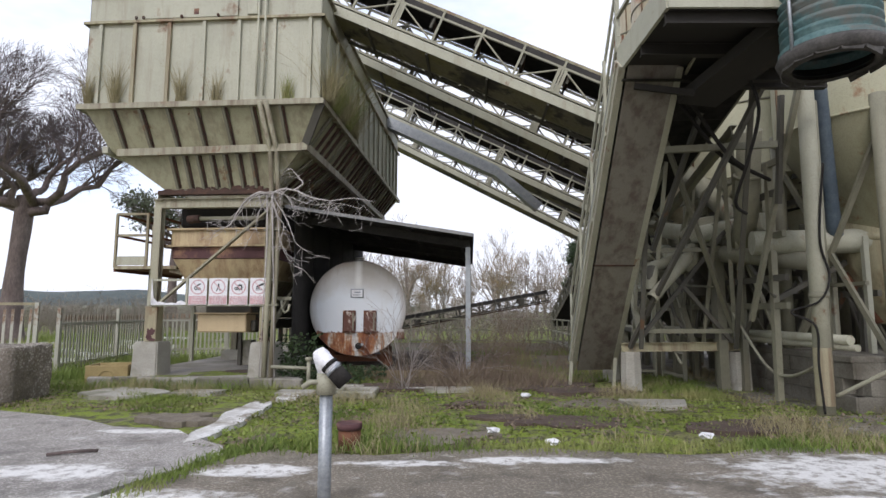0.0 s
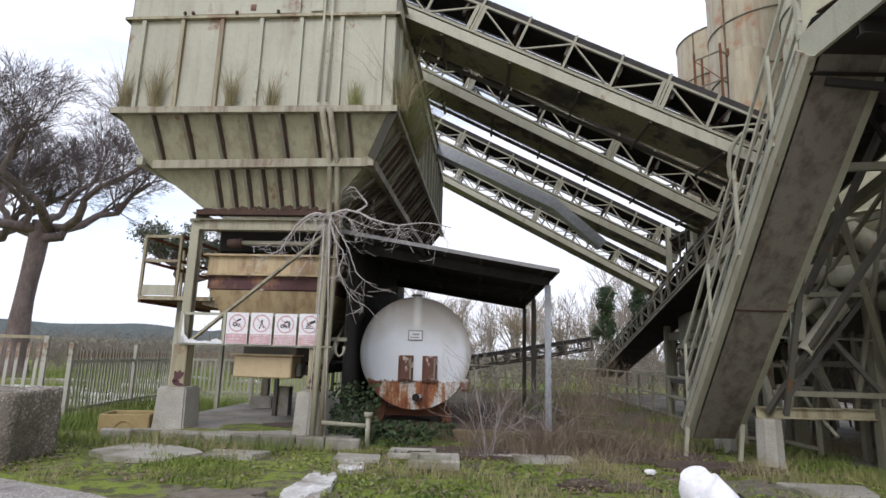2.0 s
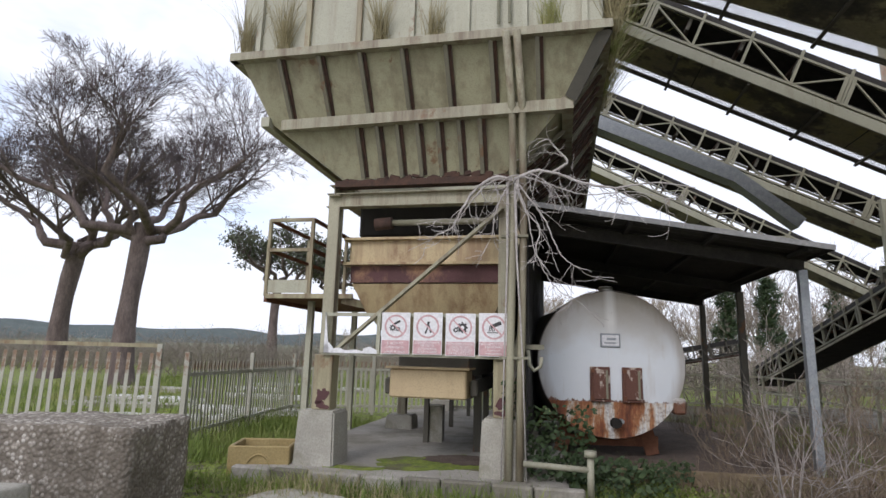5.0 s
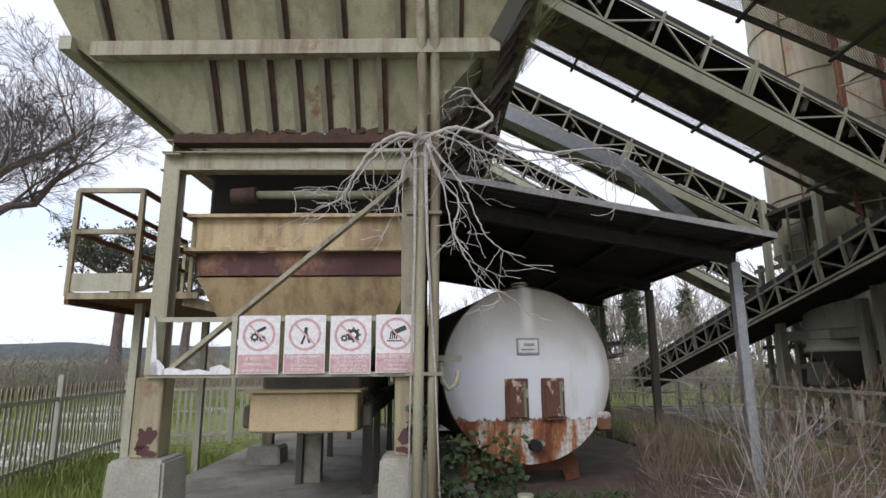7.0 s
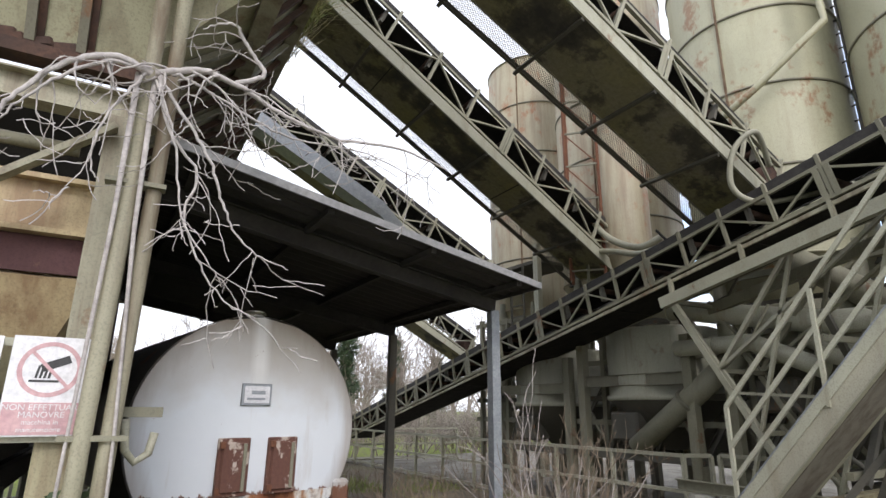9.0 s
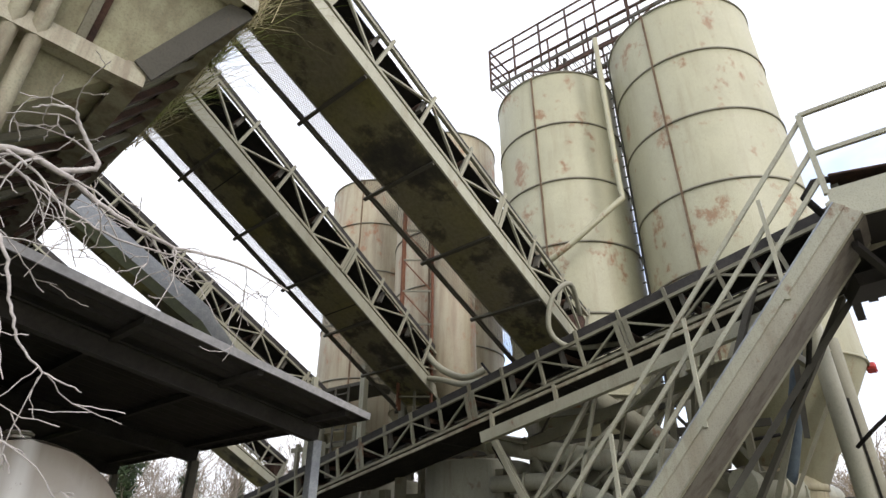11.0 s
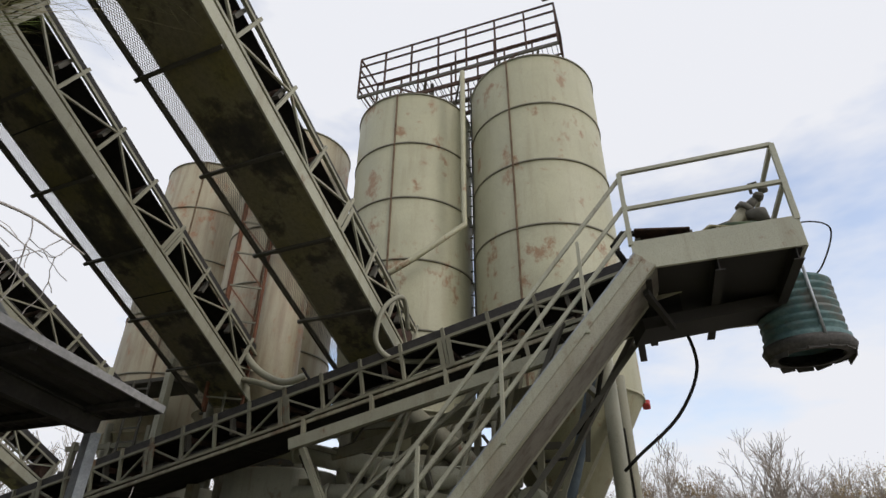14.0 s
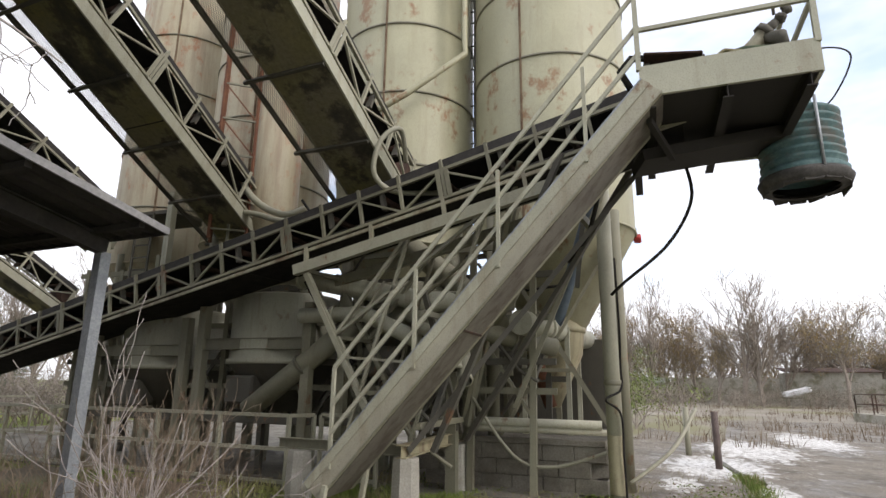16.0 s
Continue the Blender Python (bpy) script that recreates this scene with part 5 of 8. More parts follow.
def build_silo_deck():
    t = thing("silo_top_walkway", (6.6, 11, 12.9), "rusty railed walkway on top of the silos", "walkway")
    X0, X1, Y0, Y1, Z = 6.25, 7.3, 8.2, 13.7, 12.95
    for i in range(46):
        y = Y0 + 0.06 + i * (Y1 - Y0 - 0.12) / 45
        if not 9.9 < y < 11.3:
            put("grating_bar", bar, STEEL_DARK, t, (X0, y, Z), (X1, y, Z), 0.012, 0.03)
    # lower step between the two silo tops
    for x in (X0 - 0.02, X1 + 0.02):
        put("edge_beam", bar, DARK_RUST, t, (x, 9.8, Z - 0.5), (x, 11.9, Z - 0.5), 0.05, 0.08)
        for y in (9.8, 10.85, 11.9):
            put("hanger", bar, DARK_RUST, t, (x, y, Z - 0.5), (x, y, Z + 0.7), 0.04, 0.04, (0, 1, 0))
        put("brace", bar, DARK_RUST, t, (x, 9.8, Z - 0.5), (x, 9.2, Z), 0.04, 0.04)
        put("brace", bar, DARK_RUST, t, (x, 11.9, Z - 0.5), (x, 12.6, Z), 0.04, 0.04)
        put("rail", bar, DARK_RUST, t, (x, 9.8, Z - 0.1), (x, 11.9, Z - 0.1), 0.03, 0.03)
    for i in range(12):
        put("grating_bar", bar, STEEL_DARK, t, (X0, 9.9 + i * 0.17, Z - 0.5), (X1, 9.9 + i * 0.17, Z - 0.5), 0.012, 0.03)
    for x in (X0, X1):
        put("edge_beam", bar, STEEL_DARK, t, (x, Y0, Z - 0.02), (x, Y1, Z - 0.02), 0.05, 0.09)
        for i in range(8):
            y = Y0 + i * (Y1 - Y0) / 7
            put("rail_post", bar, DARK_RUST, t, (x, y, Z), (x, y, Z + 1.45), 0.045, 0.045, (0, 1, 0))
        for h in (0.3, 0.72, 1.15, 1.45):
            put("rail", bar, DARK_RUST, t, (x, Y0, Z + h), (x, Y1, Z + h), 0.04, 0.04)
    for y in (Y0, Y1):
        for h in (0.3, 0.68, 1.05, 1.45):
            put("rail", bar, DARK_RUST, t, (X0, y, Z + h), (X1, y, Z + h), 0.04, 0.04)
    for x, y, z in ((6.6, 8.6, 12.5), (7.1, 10.2, 12.4), (6.5, 11.6, 11.9), (7.1, 13.2, 11.9)):
        put("support", bar, STEEL_DARK, t, (x, y, z), (x, y, Z), 0.08, 0.08, (0, 1, 0))
    for i in range(5):
        y = Y0 + 0.5 + i
        put("under_brace", bar, STEEL_DARK, t, (X0, y, Z - 0.1), (X1, y + 0.6, Z - 0.5), 0.05, 0.05)
    put("floodlight", box, STEEL_DARK, t, (X0 - 0.05, Y0 + 0.1, Z + 1.72), (0.12, 0.34, 0.4), Matrix.Rotation(0.35, 3, "Y"), bevel=0.03, label="dark floodlight on the railing")
    # vertical ladder between the silos
    l = thing("silo_ladder", (6.0, 10.85, 4), "dark caged ladder between two silos", "ladder")
    for y in (10.7, 11.0):
        put("ladder_rail", bar, STEEL_DARK, l, (7.05, y, 3.5), (7.05, y, 13.0), 0.04, 0.05, (0, 1, 0))
    for i in range(32):
        put("rung", bar, STEEL_DARK, l, (7.05, 10.7, 3.7 + i * 0.29), (7.05, 11.0, 3.7 + i * 0.29), 0.025, 0.025)
    p = thing("filler_pipe", (5.8, 10.6, 4), "cream filling pipe climbing the silo", "pipe")
    put("pipe", tube, SILO, p, [(5.86, 10.55, 12.4), (5.84, 10.55, 8.3), (5.75, 10.5, 7.9), (5.3, 11.5, 7.0), (4.9, 12.4, 6.3)], 0.06, 10)
    p = thing("dust_filter", (5.9, 14.9, 4.6), "rust-streaked cylindrical dust filter", "filter")
    put("barrel", lathe, SILO_RUST, p, [(0.52, 4.9), (0.52, 7.7), (0.45, 7.75), (0.42, 9.2), (0.1, 9.4), (0, 9.4)], (6.0, 14.9, 0), (0, 0, 1), 32)
    put("cone", lathe, SILO_RUST, p, [(0.12, 4.0), (0.52, 4.9)], (6.0, 14.9, 0), (0, 0, 1), 32)


def build_silo_frame():
    """Thin rusty access frame on the side of the silo behind the conveyors."""
    t = thing("access_frame", (5.8, 14.9, 4.6), "thin rusty access frame and ladder on the side of a silo", "ladder")
    out, along = Vector((-0.79, -0.61, 0)), Vector((-0.61, 0.79, 0))
    c = Vector((7.1, 15.9, 0))
    for s in (0.35, 1.05):
        for r in (1.45, 1.85):
            p = c + out * r + along * s
            put("upright", bar, RUST, t, p + Vector((0, 0, 4.4)), p + Vector((0, 0, 9.6)), 0.05, 0.05, (0, 1, 0))
    for i in range(7):
        z = Vector((0, 0, 4.6 + i * 0.8))
        a, b = c + out * 1.85 + along * 0.35 + z, c + out * 1.85 + along * 1.05 + z
        put("rail", bar, STEEL, t, a, b, 0.035, 0.035)
        put("rail", bar, STEEL, t, a, c + out * 1.42 + along * 0.35 + z, 0.03, 0.03)
        if i < 6:
            put("brace", bar, RUST, t, a, b + Vector((0, 0, 0.8)), 0.025, 0.025)


build_silo_deck()
build_silo_frame()
t = thing("beacon_box", (7.62, 7.62, 4.4), "small red beacon box fixed under the silo's rim", "beacon")
put("housing", box, BEACON_RED, t, (7.62, 7.60, 4.42), (0.16, 0.14, 0.14), Matrix.Rotation(0.5, 3, "Y"), bevel=0.025)
put("bracket", bar, STEEL_DARK, t, (7.62, 7.65, 4.42), (7.62, 7.62, 4.62), 0.04, 0.03)


# ---- warning signs ----
def words(text, size, at, mat, parent, name="lettering"):
    cu = bpy.data.curves.new(name, "FONT")
    cu.body, cu.size, cu.align_x, cu.align_y, cu.extrude = text, size, "CENTER", "CENTER", 0.0008
    tmp = bpy.data.objects.new(name, cu)
    me = bpy.data.meshes.new_from_object(tmp)
    bpy.data.objects.remove(tmp)
    m = Matrix.Translation(vec(at) - top_of(parent).location) @ HROT.to_4x4() @ Matrix.Rotation(radians(90), 4, "X")
    me.transform(m)
    me.materials.append(mat)
    ob = new(name, me)
    ob.parent = parent
    return ob


SIGN_TEXT = (("È VIETATO", "OPERARE SU", "organi in moto"), ("È SEVERAMENTE", "VIETATO", "OLTREPASSARE", "QUESTO LIMITE"),
             ("NON RIMUOVERE", "I DISPOSITIVI E", "LE PROTEZIONI", "DI SICUREZZA"), ("NON EFFETTUARE", "MANOVRE", "macchina in", "manutenzione"))
SIGN_B, SIGN_Z0, SIGN_Z1 = -0.20, 1.585, 2.125


def ring_plate(bm, c, r0, r1, depth, n=40):
    out = []
    for k in range(n):
        a = math.tau * k / n
        e = HU * math.cos(a) + Vector((0, 0, math.sin(a)))
        out.append([bm.verts.new(c + e * r + HV * o) for r, o in ((r0, 0), (r1, 0), (r1, depth), (r0, depth))])
    for k in range(n):
        p, q = out[k], out[(k + 1) % n]
        for i in range(4):
            j = (i + 1) % 4
            bm.faces.new((p[i], q[i], q[j], p[j]))


def build_signs():
    rack = thing("sign_rack", H(1.2, SIGN_B, 1.6), "pale steel rail holding warning signs, its first panel broken out", "rack")
    for z in (SIGN_Z0 - 0.005, SIGN_Z1 - 0.03):
        put("rail", bar, CREAM, rack, H(-0.02, SIGN_B + 0.04, z), H(2.56, SIGN_B + 0.04, z), 0.03, 0.045)
    for a in (0.0, 0.78):
        put("stile", bar, CREAM, rack, H(a, SIGN_B + 0.02, SIGN_Z0), H(a, SIGN_B + 0.02, SIGN_Z1), 0.05, 0.03, HV)
    rng = random.Random(9)
    for a0, a1, h in ((0.03, 0.16, 0.14), (0.14, 0.34, 0.07), (0.34, 0.6, 0.05), (0.58, 0.77, 0.09)):
        put("torn_board", sheet, WHITE_PAINT, rack, [H(a0, SIGN_B, SIGN_Z0), H(a1, SIGN_B, SIGN_Z0), H(a1, SIGN_B, SIGN_Z0 + h * 0.5), H((a0 + a1) / 2, SIGN_B, SIGN_Z0 + h), H(a0, SIGN_B, SIGN_Z0 + h * 0.7)], 0.01, label="torn white remnant of a missing sign")
    put("torn_board", sheet, WHITE_PAINT, rack, [H(0.03, SIGN_B, SIGN_Z0), H(0.1, SIGN_B, SIGN_Z0), H(0.05, SIGN_B, SIGN_Z0 + 0.4), H(0.03, SIGN_B, SIGN_Z1)], 0.01)
    for i, lines in enumerate(SIGN_TEXT):
        a = 0.83 + i * 0.428
        w = 0.385
        tilt = (0.0, 0.003, -0.004, 0.004)[i]
        c = H(a + w / 2, SIGN_B - 0.012, (SIGN_Z0 + SIGN_Z1) / 2 + tilt)
        what = ("machinery pictogram", "slanting-bar pictogram", "gearwheel pictogram", "wedge pictogram")[i]
        s = thing("warning_sign", c, "white warning sign with red prohibition ring and " + what, "sign", "warning signs")
        put("board", box, WHITE_PAINT, s, c, (w, 0.006, 0.54), HROT, bevel=0.002)
        f = c - HV * 0.005
        panel = put("text_panel", box, SIGN_RED, s, f + Vector((0, 0, -0.175)), (w - 0.02, 0.004, 0.17), HROT)
        bm = bmesh.new()
        ring_plate(bm, f + Vector((0, 0, 0.09)), 0.128, 0.152, 0.003)
        bar(bm, f + Vector((0, 0, 0.09)) - HU * 0.095 + Vector((0, 0, 0.095)), f + Vector((0, 0, 0.09)) + HU * 0.095 - Vector((0, 0, 0.095)), 0.003, 0.018, HU)
        part("prohibition_ring", bm, SIGN_RED, s, "faded red ring with slash")
        g = f + Vector((0, 0, 0.09)) + HV * 0.0015
        bm = bmesh.new()
        if i in (0, 2):
            for dx, dz, r in ((-0.04, -0.02, 0.035), (0.03, -0.035, 0.026)) if i == 0 else ((0.025, 0.0, 0.055), (-0.06, -0.03, 0.028)):
                ring_plate(bm, g + HU * dx + Vector((0, 0, dz)), r * 0.45, r, 0.003, 20)
                for k in range(8):
                    e = HU * math.cos(k * math.tau / 8) + Vector((0, 0, math.sin(k * math.tau / 8)))
                    bar(bm, g + HU * dx + Vector((0, 0, dz)) + e * r, g + HU * dx + Vector((0, 0, dz)) + e * r * 1.3, 0.003, r * 0.35, HV.cross(e))
            if i == 0:
                bar(bm, g + HU * -0.02 + Vector((0, 0, 0.03)), g + HU * 0.06 + Vector((0, 0, 0.07)), 0.003, 0.03)
        elif i == 1:
            for dx0, z0, dx1, z1, wd in ((-0.03, -0.09, 0.01, 0.02, 0.02), (0.01, 0.02, 0.045, -0.08, 0.02), (0.0, 0.0, 0.012, 0.065, 0.03)):
                bar(bm, g + HU * dx0 + Vector((0, 0, z0)), g + HU * dx1 + Vector((0, 0, z1)), 0.003, wd, HU)
        else:
            bar(bm, g + HU * -0.04 + Vector((0, 0, 0.005)), g + HU * 0.09 + Vector((0, 0, 0.06)), 0.003, 0.045)
            for k in range(4):
                bar(bm, g + HU * (-0.06 + k * 0.02) + Vector((0, 0, -0.05)), g + HU * (-0.05 + k * 0.02) + Vector((0, 0, 0.02)), 0.003, 0.012, HU)
            bar(bm, g + HU * -0.09 + Vector((0, 0, -0.065)), g + HU * 0.05 + Vector((0, 0, -0.065)), 0.003, 0.012)
        part("pictogram", bm, SIGN_BLACK, s, "black printed pictogram")
        for k, line in enumerate(lines):
            words(line, 0.045 if len(lines) == 3 or k < 2 or i == 2 else 0.036, f - HV * 0.004 + Vector((0, 0, -0.175 + 0.058 - k * (0.052 if len(lines) == 3 else 0.039) - (0.012 if len(lines) == 3 else 0))), WHITE_PAINT, panel)


build_signs()


# ---- side gallery of the bin ----
def build_gallery():
    t = thing("side_gallery", H(-0.8, 1.3, 2.4), "small rusty cream walkway with railing beside the bin", "walkway")
    A0, A1, B0, B1, Z = -1.35, -0.12, 0.62, 3.4, 2.42
    put("floor", box, RUST, t, H((A0 + A1) / 2, (B0 + B1) / 2, Z), (A1 - A0, B1 - B0, 0.05), HROT)
    put("floor_edge", bar, CREAM_RUSTY, t, H(A0, B0, Z), H(A1 + 0.2, B0, Z), 0.05, 0.07)
    put("floor_edge", bar, RUST, t, H(A0, B0, Z - 0.02), H(A0, B1, Z - 0.02), 0.05, 0.14)
    put("kick_plate", bar, CREAM, t, H(A0, B0, Z + 0.15), H(A0 + 0.72, B0, Z + 0.15), 0.01, 0.2)
    for a, b in ((A0, B0), (A0 + 0.72, B0), (A0, B0 + 1.4), (A0, B1), (A0 + 0.72, B0 + 1.4)):
        put("post", bar, CREAM_RUSTY, t, H(a, b, Z), H(a, b, Z + 1.2), 0.05, 0.05, HV)
    for h in (1.2, 0.72):
        put("rail", bar, CREAM_RUSTY, t, H(A0, B0, Z + h), H(A0 + 0.72, B0, Z + h), 0.05, 0.05)
        put("rail", bar, RUST, t, H(A0, B0, Z + h), H(A0, B1, Z + h), 0.05, 0.05)
        put("rail", bar, RUST, t, H(A0 + 0.72, B0, Z + h), H(A0 + 0.72, B1, Z + h), 0.05, 0.05)
    for b in (B0 + 0.6, B1 - 0.2):
        put("prop", bar, CREAM, t, H(A0 + 0.5, b, 0.0), H(A0 + 0.5, b, Z), 0.09, 0.09, HV)
    put("bracket", bar, CREAM_RUSTY, t, H(A1, B0 + 0.1, Z - 0.05), H(0.6, B0 + 0.1, Z - 0.2), 0.05, 0.1)


build_gallery()


# ---- fence and gate ----
def fence_run(p, q, name, label, step=0.125, height=1.5, post_step=2.4, heavy=False):
    p, q = Vector((*p, 0)), Vector((*q, 0))
    d = (q - p).normalized()
    L = (q - p).length
    t = thing(name, p, label, "fence" if name == "fence" else "gate")
    n = max(1, round(L / post_step))
    for i in range(n + 1):
        c = p + d * (L * i / n)
        put("post", bar, FENCE_M, t, c, c + Vector((0, 0, height + 0.15)), 0.08, 0.08, d)
    for z in (0.22, height - 0.22) if not heavy else (0.15, height + 0.12):
        put("rail", bar, CREAM_RUSTY if heavy else FENCE_M, t, p + Vector((0, 0, z)), q + Vector((0, 0, z)), 0.045, 0.06)
    me = None
    k = int(L / step)
    rng = random.Random(int(L * 10))
    for i in range(1, k):
        c = p + d * (i * step)
        if me is None:
            bm = bmesh.new()
            bar(bm, (0, 0, 0.06), (0, 0, height), 0.055, 0.012, d.cross(Vector((0, 0, 1))))
            me = bpy.data.meshes.new("pale")
            bm.to_mesh(me)
            bm.free()
            me.materials.append(FENCE_M)
        ob = new("pale", me)
        ob.parent = t
        ob.location = c - p
        ob.rotation_euler = (rng.uniform(-0.02, 0.02), rng.uniform(-0.02, 0.02), 0)


fence_run((-8.88, 13.12), (-9.2, 18.4), "fence", "cream steel pale fence with posts, beside the bin", height=1.38)
fence_run((-9.2, 18.4), (-3.4, 20.6), "fence", "cream steel pale fence turning behind the bin", height=1.38)
fence_run((-9.15, 12.75), (-14.6, 11.6), "yard_gate", "old cream steel gate with rusty frame", 0.16, 1.5, 2.7, True)


# ---- blocks and loose things in the yard ----
def block(name, c, s, yaw, mat, label, cat, seed, rough=0.02):
    bm = bmesh.new()
    bmesh.ops.create_cube(bm, size=1.0, matrix=Matrix.Translation((0, 0, 0.5)))
    bmesh.ops.subdivide_edges(bm, edges=bm.edges[:], cuts=14, use_grid_fill=True)
    rot = Matrix.Rotation(radians(yaw), 3, "Z")
    for v in bm.verts:
        p = Vector((v.co.x * s[0], v.co.y * s[1], v.co.z * s[2]))
        e = max(0, abs(v.co.x) * 2 - 0.93) + max(0, abs(v.co.y) * 2 - 0.93) + max(0, (v.co.z - 0.965) * 2)
        n = Vector([noise.noise(p * 5 + Vector((seed, k * 7, 0))) + 0.6 * noise.noise(p * 13 + Vector((seed, k * 5, 3))) for k in range(3)])
        inward = (Vector((0, 0, s[2] / 2)) - p) * (0.25 * e * e)
        v.co = rot @ (p + n * rough + inward) + Vector(c)
    for f in bm.faces:
        f.smooth = True
    return solid(name, bm, mat, c, label, cat)


block("concrete_block", (-7.68, 9.45, -0.05), (1.75, 1.0, 0.94), 4, PEBBLE, "big weathered concrete block with exposed pebbles", "block", 2, 0.03)
block("concrete_block", (-7.85, 7.75, -0.05), (1.9, 0.7, 0.64), 3, CONCRETE, "smooth grey concrete block beside the pebbled one", "block", 5, 0.006)


def build_loose():
    t = thing("trough", (-6.75, 11.4, 0), "ochre open box trough with an arched panel", "trough")
    rot = Matrix.Rotation(radians(12), 3, "Z")
    c = Vector((-6.78, 11.75, 0.19))
    for dx, dy, sx, sy in ((0, -0.33, 0.78, 0.05), (0, 0.33, 0.78, 0.05), (-0.37, 0, 0.05, 0.62), (0.37, 0, 0.05, 0.62)):
        put("side", box, PLANTER_M, t, c + rot @ Vector((dx, dy, 0)), (sx, sy, 0.38), rot, bevel=0.012)
    put("bottom", box, PLANTER_M, t, c + Vector((0, 0, -0.15)), (0.72, 0.6, 0.04), rot)
    bm = bmesh.new()
    pts = []
    for k in range(13):
        a = math.pi * k / 12
        pts.append(c + rot @ Vector((0.17 * math.cos(a), -0.362, -0.15 + 0.24 * math.sin(a))))
    tube(bm, pts, 0.012, 6)
    part("arch", bm, PLANTER_M, t)
    # pipe stand in front of the tank
    t = thing("water_pipe", (-2.6, 11.07, 0), "grey galvanised pipe with a T-joint", "pipe")
    put("riser", tube, STEEL_PALE, t, [(-2.6, 11.07, 0), (-2.6, 11.07, 0.52)], 0.04, 12)
    put("branch", tube, STEEL_PALE, t, [(-2.6, 11.07, 0.36), (-3.35, 11.15, 0.38)], 0.035, 12)
    put("tee_cap", tube, STEEL_PALE, t, [(-2.6, 11.07, 0.5), (-2.6, 11.07, 0.57)], 0.07, 12)
    # hydrant post near the path
    x, y = -0.67, 3.3
    t = thing("standpipe_post", (x, y, 0), "grey steel standpipe with a white elbow and black hose end", "standpipe")
    put("pole", tube, GALV, t, [(x, y, 0.02), (x, y, 1.04)], 0.038, 16)
    put("coupling", tube, STEEL_PALE, t, [(x, y, 0.98), (x, y, 1.10)], 0.056, 12)
    put("tap", tube, STEEL_PALE, t, [(x - 0.02, y - 0.02, 1.05), (x - 0.09, y - 0.03, 1.05), (x - 0.13, y - 0.035, 1.02)], 0.015, 10)
    put("elbow", tube, WHITE_PAINT, t, [(x, y, 1.09), (x - 0.01, y, 1.14), (x - 0.03, y - 0.02, 1.2), (x - 0.045, y - 0.03, 1.23)], [0.045, 0.052, 0.05, 0.034], 14, label="white plastic elbow")
    put("hose_stub", tube, WHITE_PAINT, t, [(x - 0.03, y - 0.05, 1.205), (x + 0.06, y - 0.06, 1.115)], 0.045, 14)
    put("clamp", tube, RUBBER, t, [(x + 0.02, y - 0.057, 1.155), (x + 0.035, y - 0.059, 1.14)], 0.053, 14)
    put("clamp", tube, GALV, t, [(x + 0.045, y - 0.06, 1.13), (x + 0.058, y - 0.06, 1.118)], 0.052, 14)
    put("hose_end", tube, RUBBER, t, [(x + 0.06, y - 0.06, 1.115), (x + 0.12, y - 0.065, 1.05)], 0.05, 14, label="black rubber hose end")
    # old pipe stump with a rusty flange behind it
    t = thing("pipe_stump", (-0.98, 6.1, 0), "rust-brown capped pipe stump in the moss", "stump")
    put("stump", tube, RUST, t, [(-1.0, 6.2, 0.0), (-1.0, 6.2, 0.24)], 0.12, 14)
    put("cap", tube, BAND, t, [(-1.0, 6.2, 0.2), (-1.0, 6.2, 0.27)], 0.135, 14)
    t = thing("manhole_frame", (-1.4, 10.2, 0), "square concrete inspection frame, half buried", "manhole")
    for dx, dy, sx, sy in ((0, -0.28, 0.7, 0.12), (0, 0.28, 0.7, 0.12), (-0.29, 0, 0.12, 0.45), (0.29, 0, 0.12, 0.45)):
        put("kerb", box, CONCRETE, t, (-1.5 + dx, 10.0 + dy, 0.05), (sx, sy, 0.12), bevel=0.015)
    rng = random.Random(12)
    for k, (sx, sy, c1) in enumerate(((1.2, 6.3, WHITE_PAINT), (1.4, 9.7, WHITE_PAINT), (0.6, 6.9, WHITE_PAINT), (4.6, 7.5, BAND), (3.0, 6.6, WHITE_PAINT))):
        bm = bmesh.new()
        bmesh.ops.create_icosphere(bm, subdivisions=2, radius=0.065, matrix=Matrix.Translation((sx, sy, 0.05)) @ Matrix.Diagonal((1.3, 0.7, 0.55, 1)))
        for v in bm.verts:
            v.co += Vector((rng.uniform(-1, 1), rng.uniform(-1, 1), rng.uniform(-0.6, 0.6))) * 0.018
        solid("litter_bag", bm, c1, (sx, sy, 0.0), "crumpled plastic litter lying in the grass", "litter", "litter")
    bm = bmesh.new()
    tube(bm, [(-3.9, 5.72, 0.05), (-3.7, 5.8, 0.06), (-3.5, 5.9, 0.05)], 0.018, 6)
    solid("stick", bm, BARK, (-3.7, 5.8, 0.03), "dark fallen stick on the paving", "stick")


build_loose()


# ---- mixing plant under the silos ----
def lattice(t, pts, pairs, mat, w=0.07):
    for i, j in pairs:
        put("brace", bar, mat, t, pts[i], pts[j], w, w * 0.6)


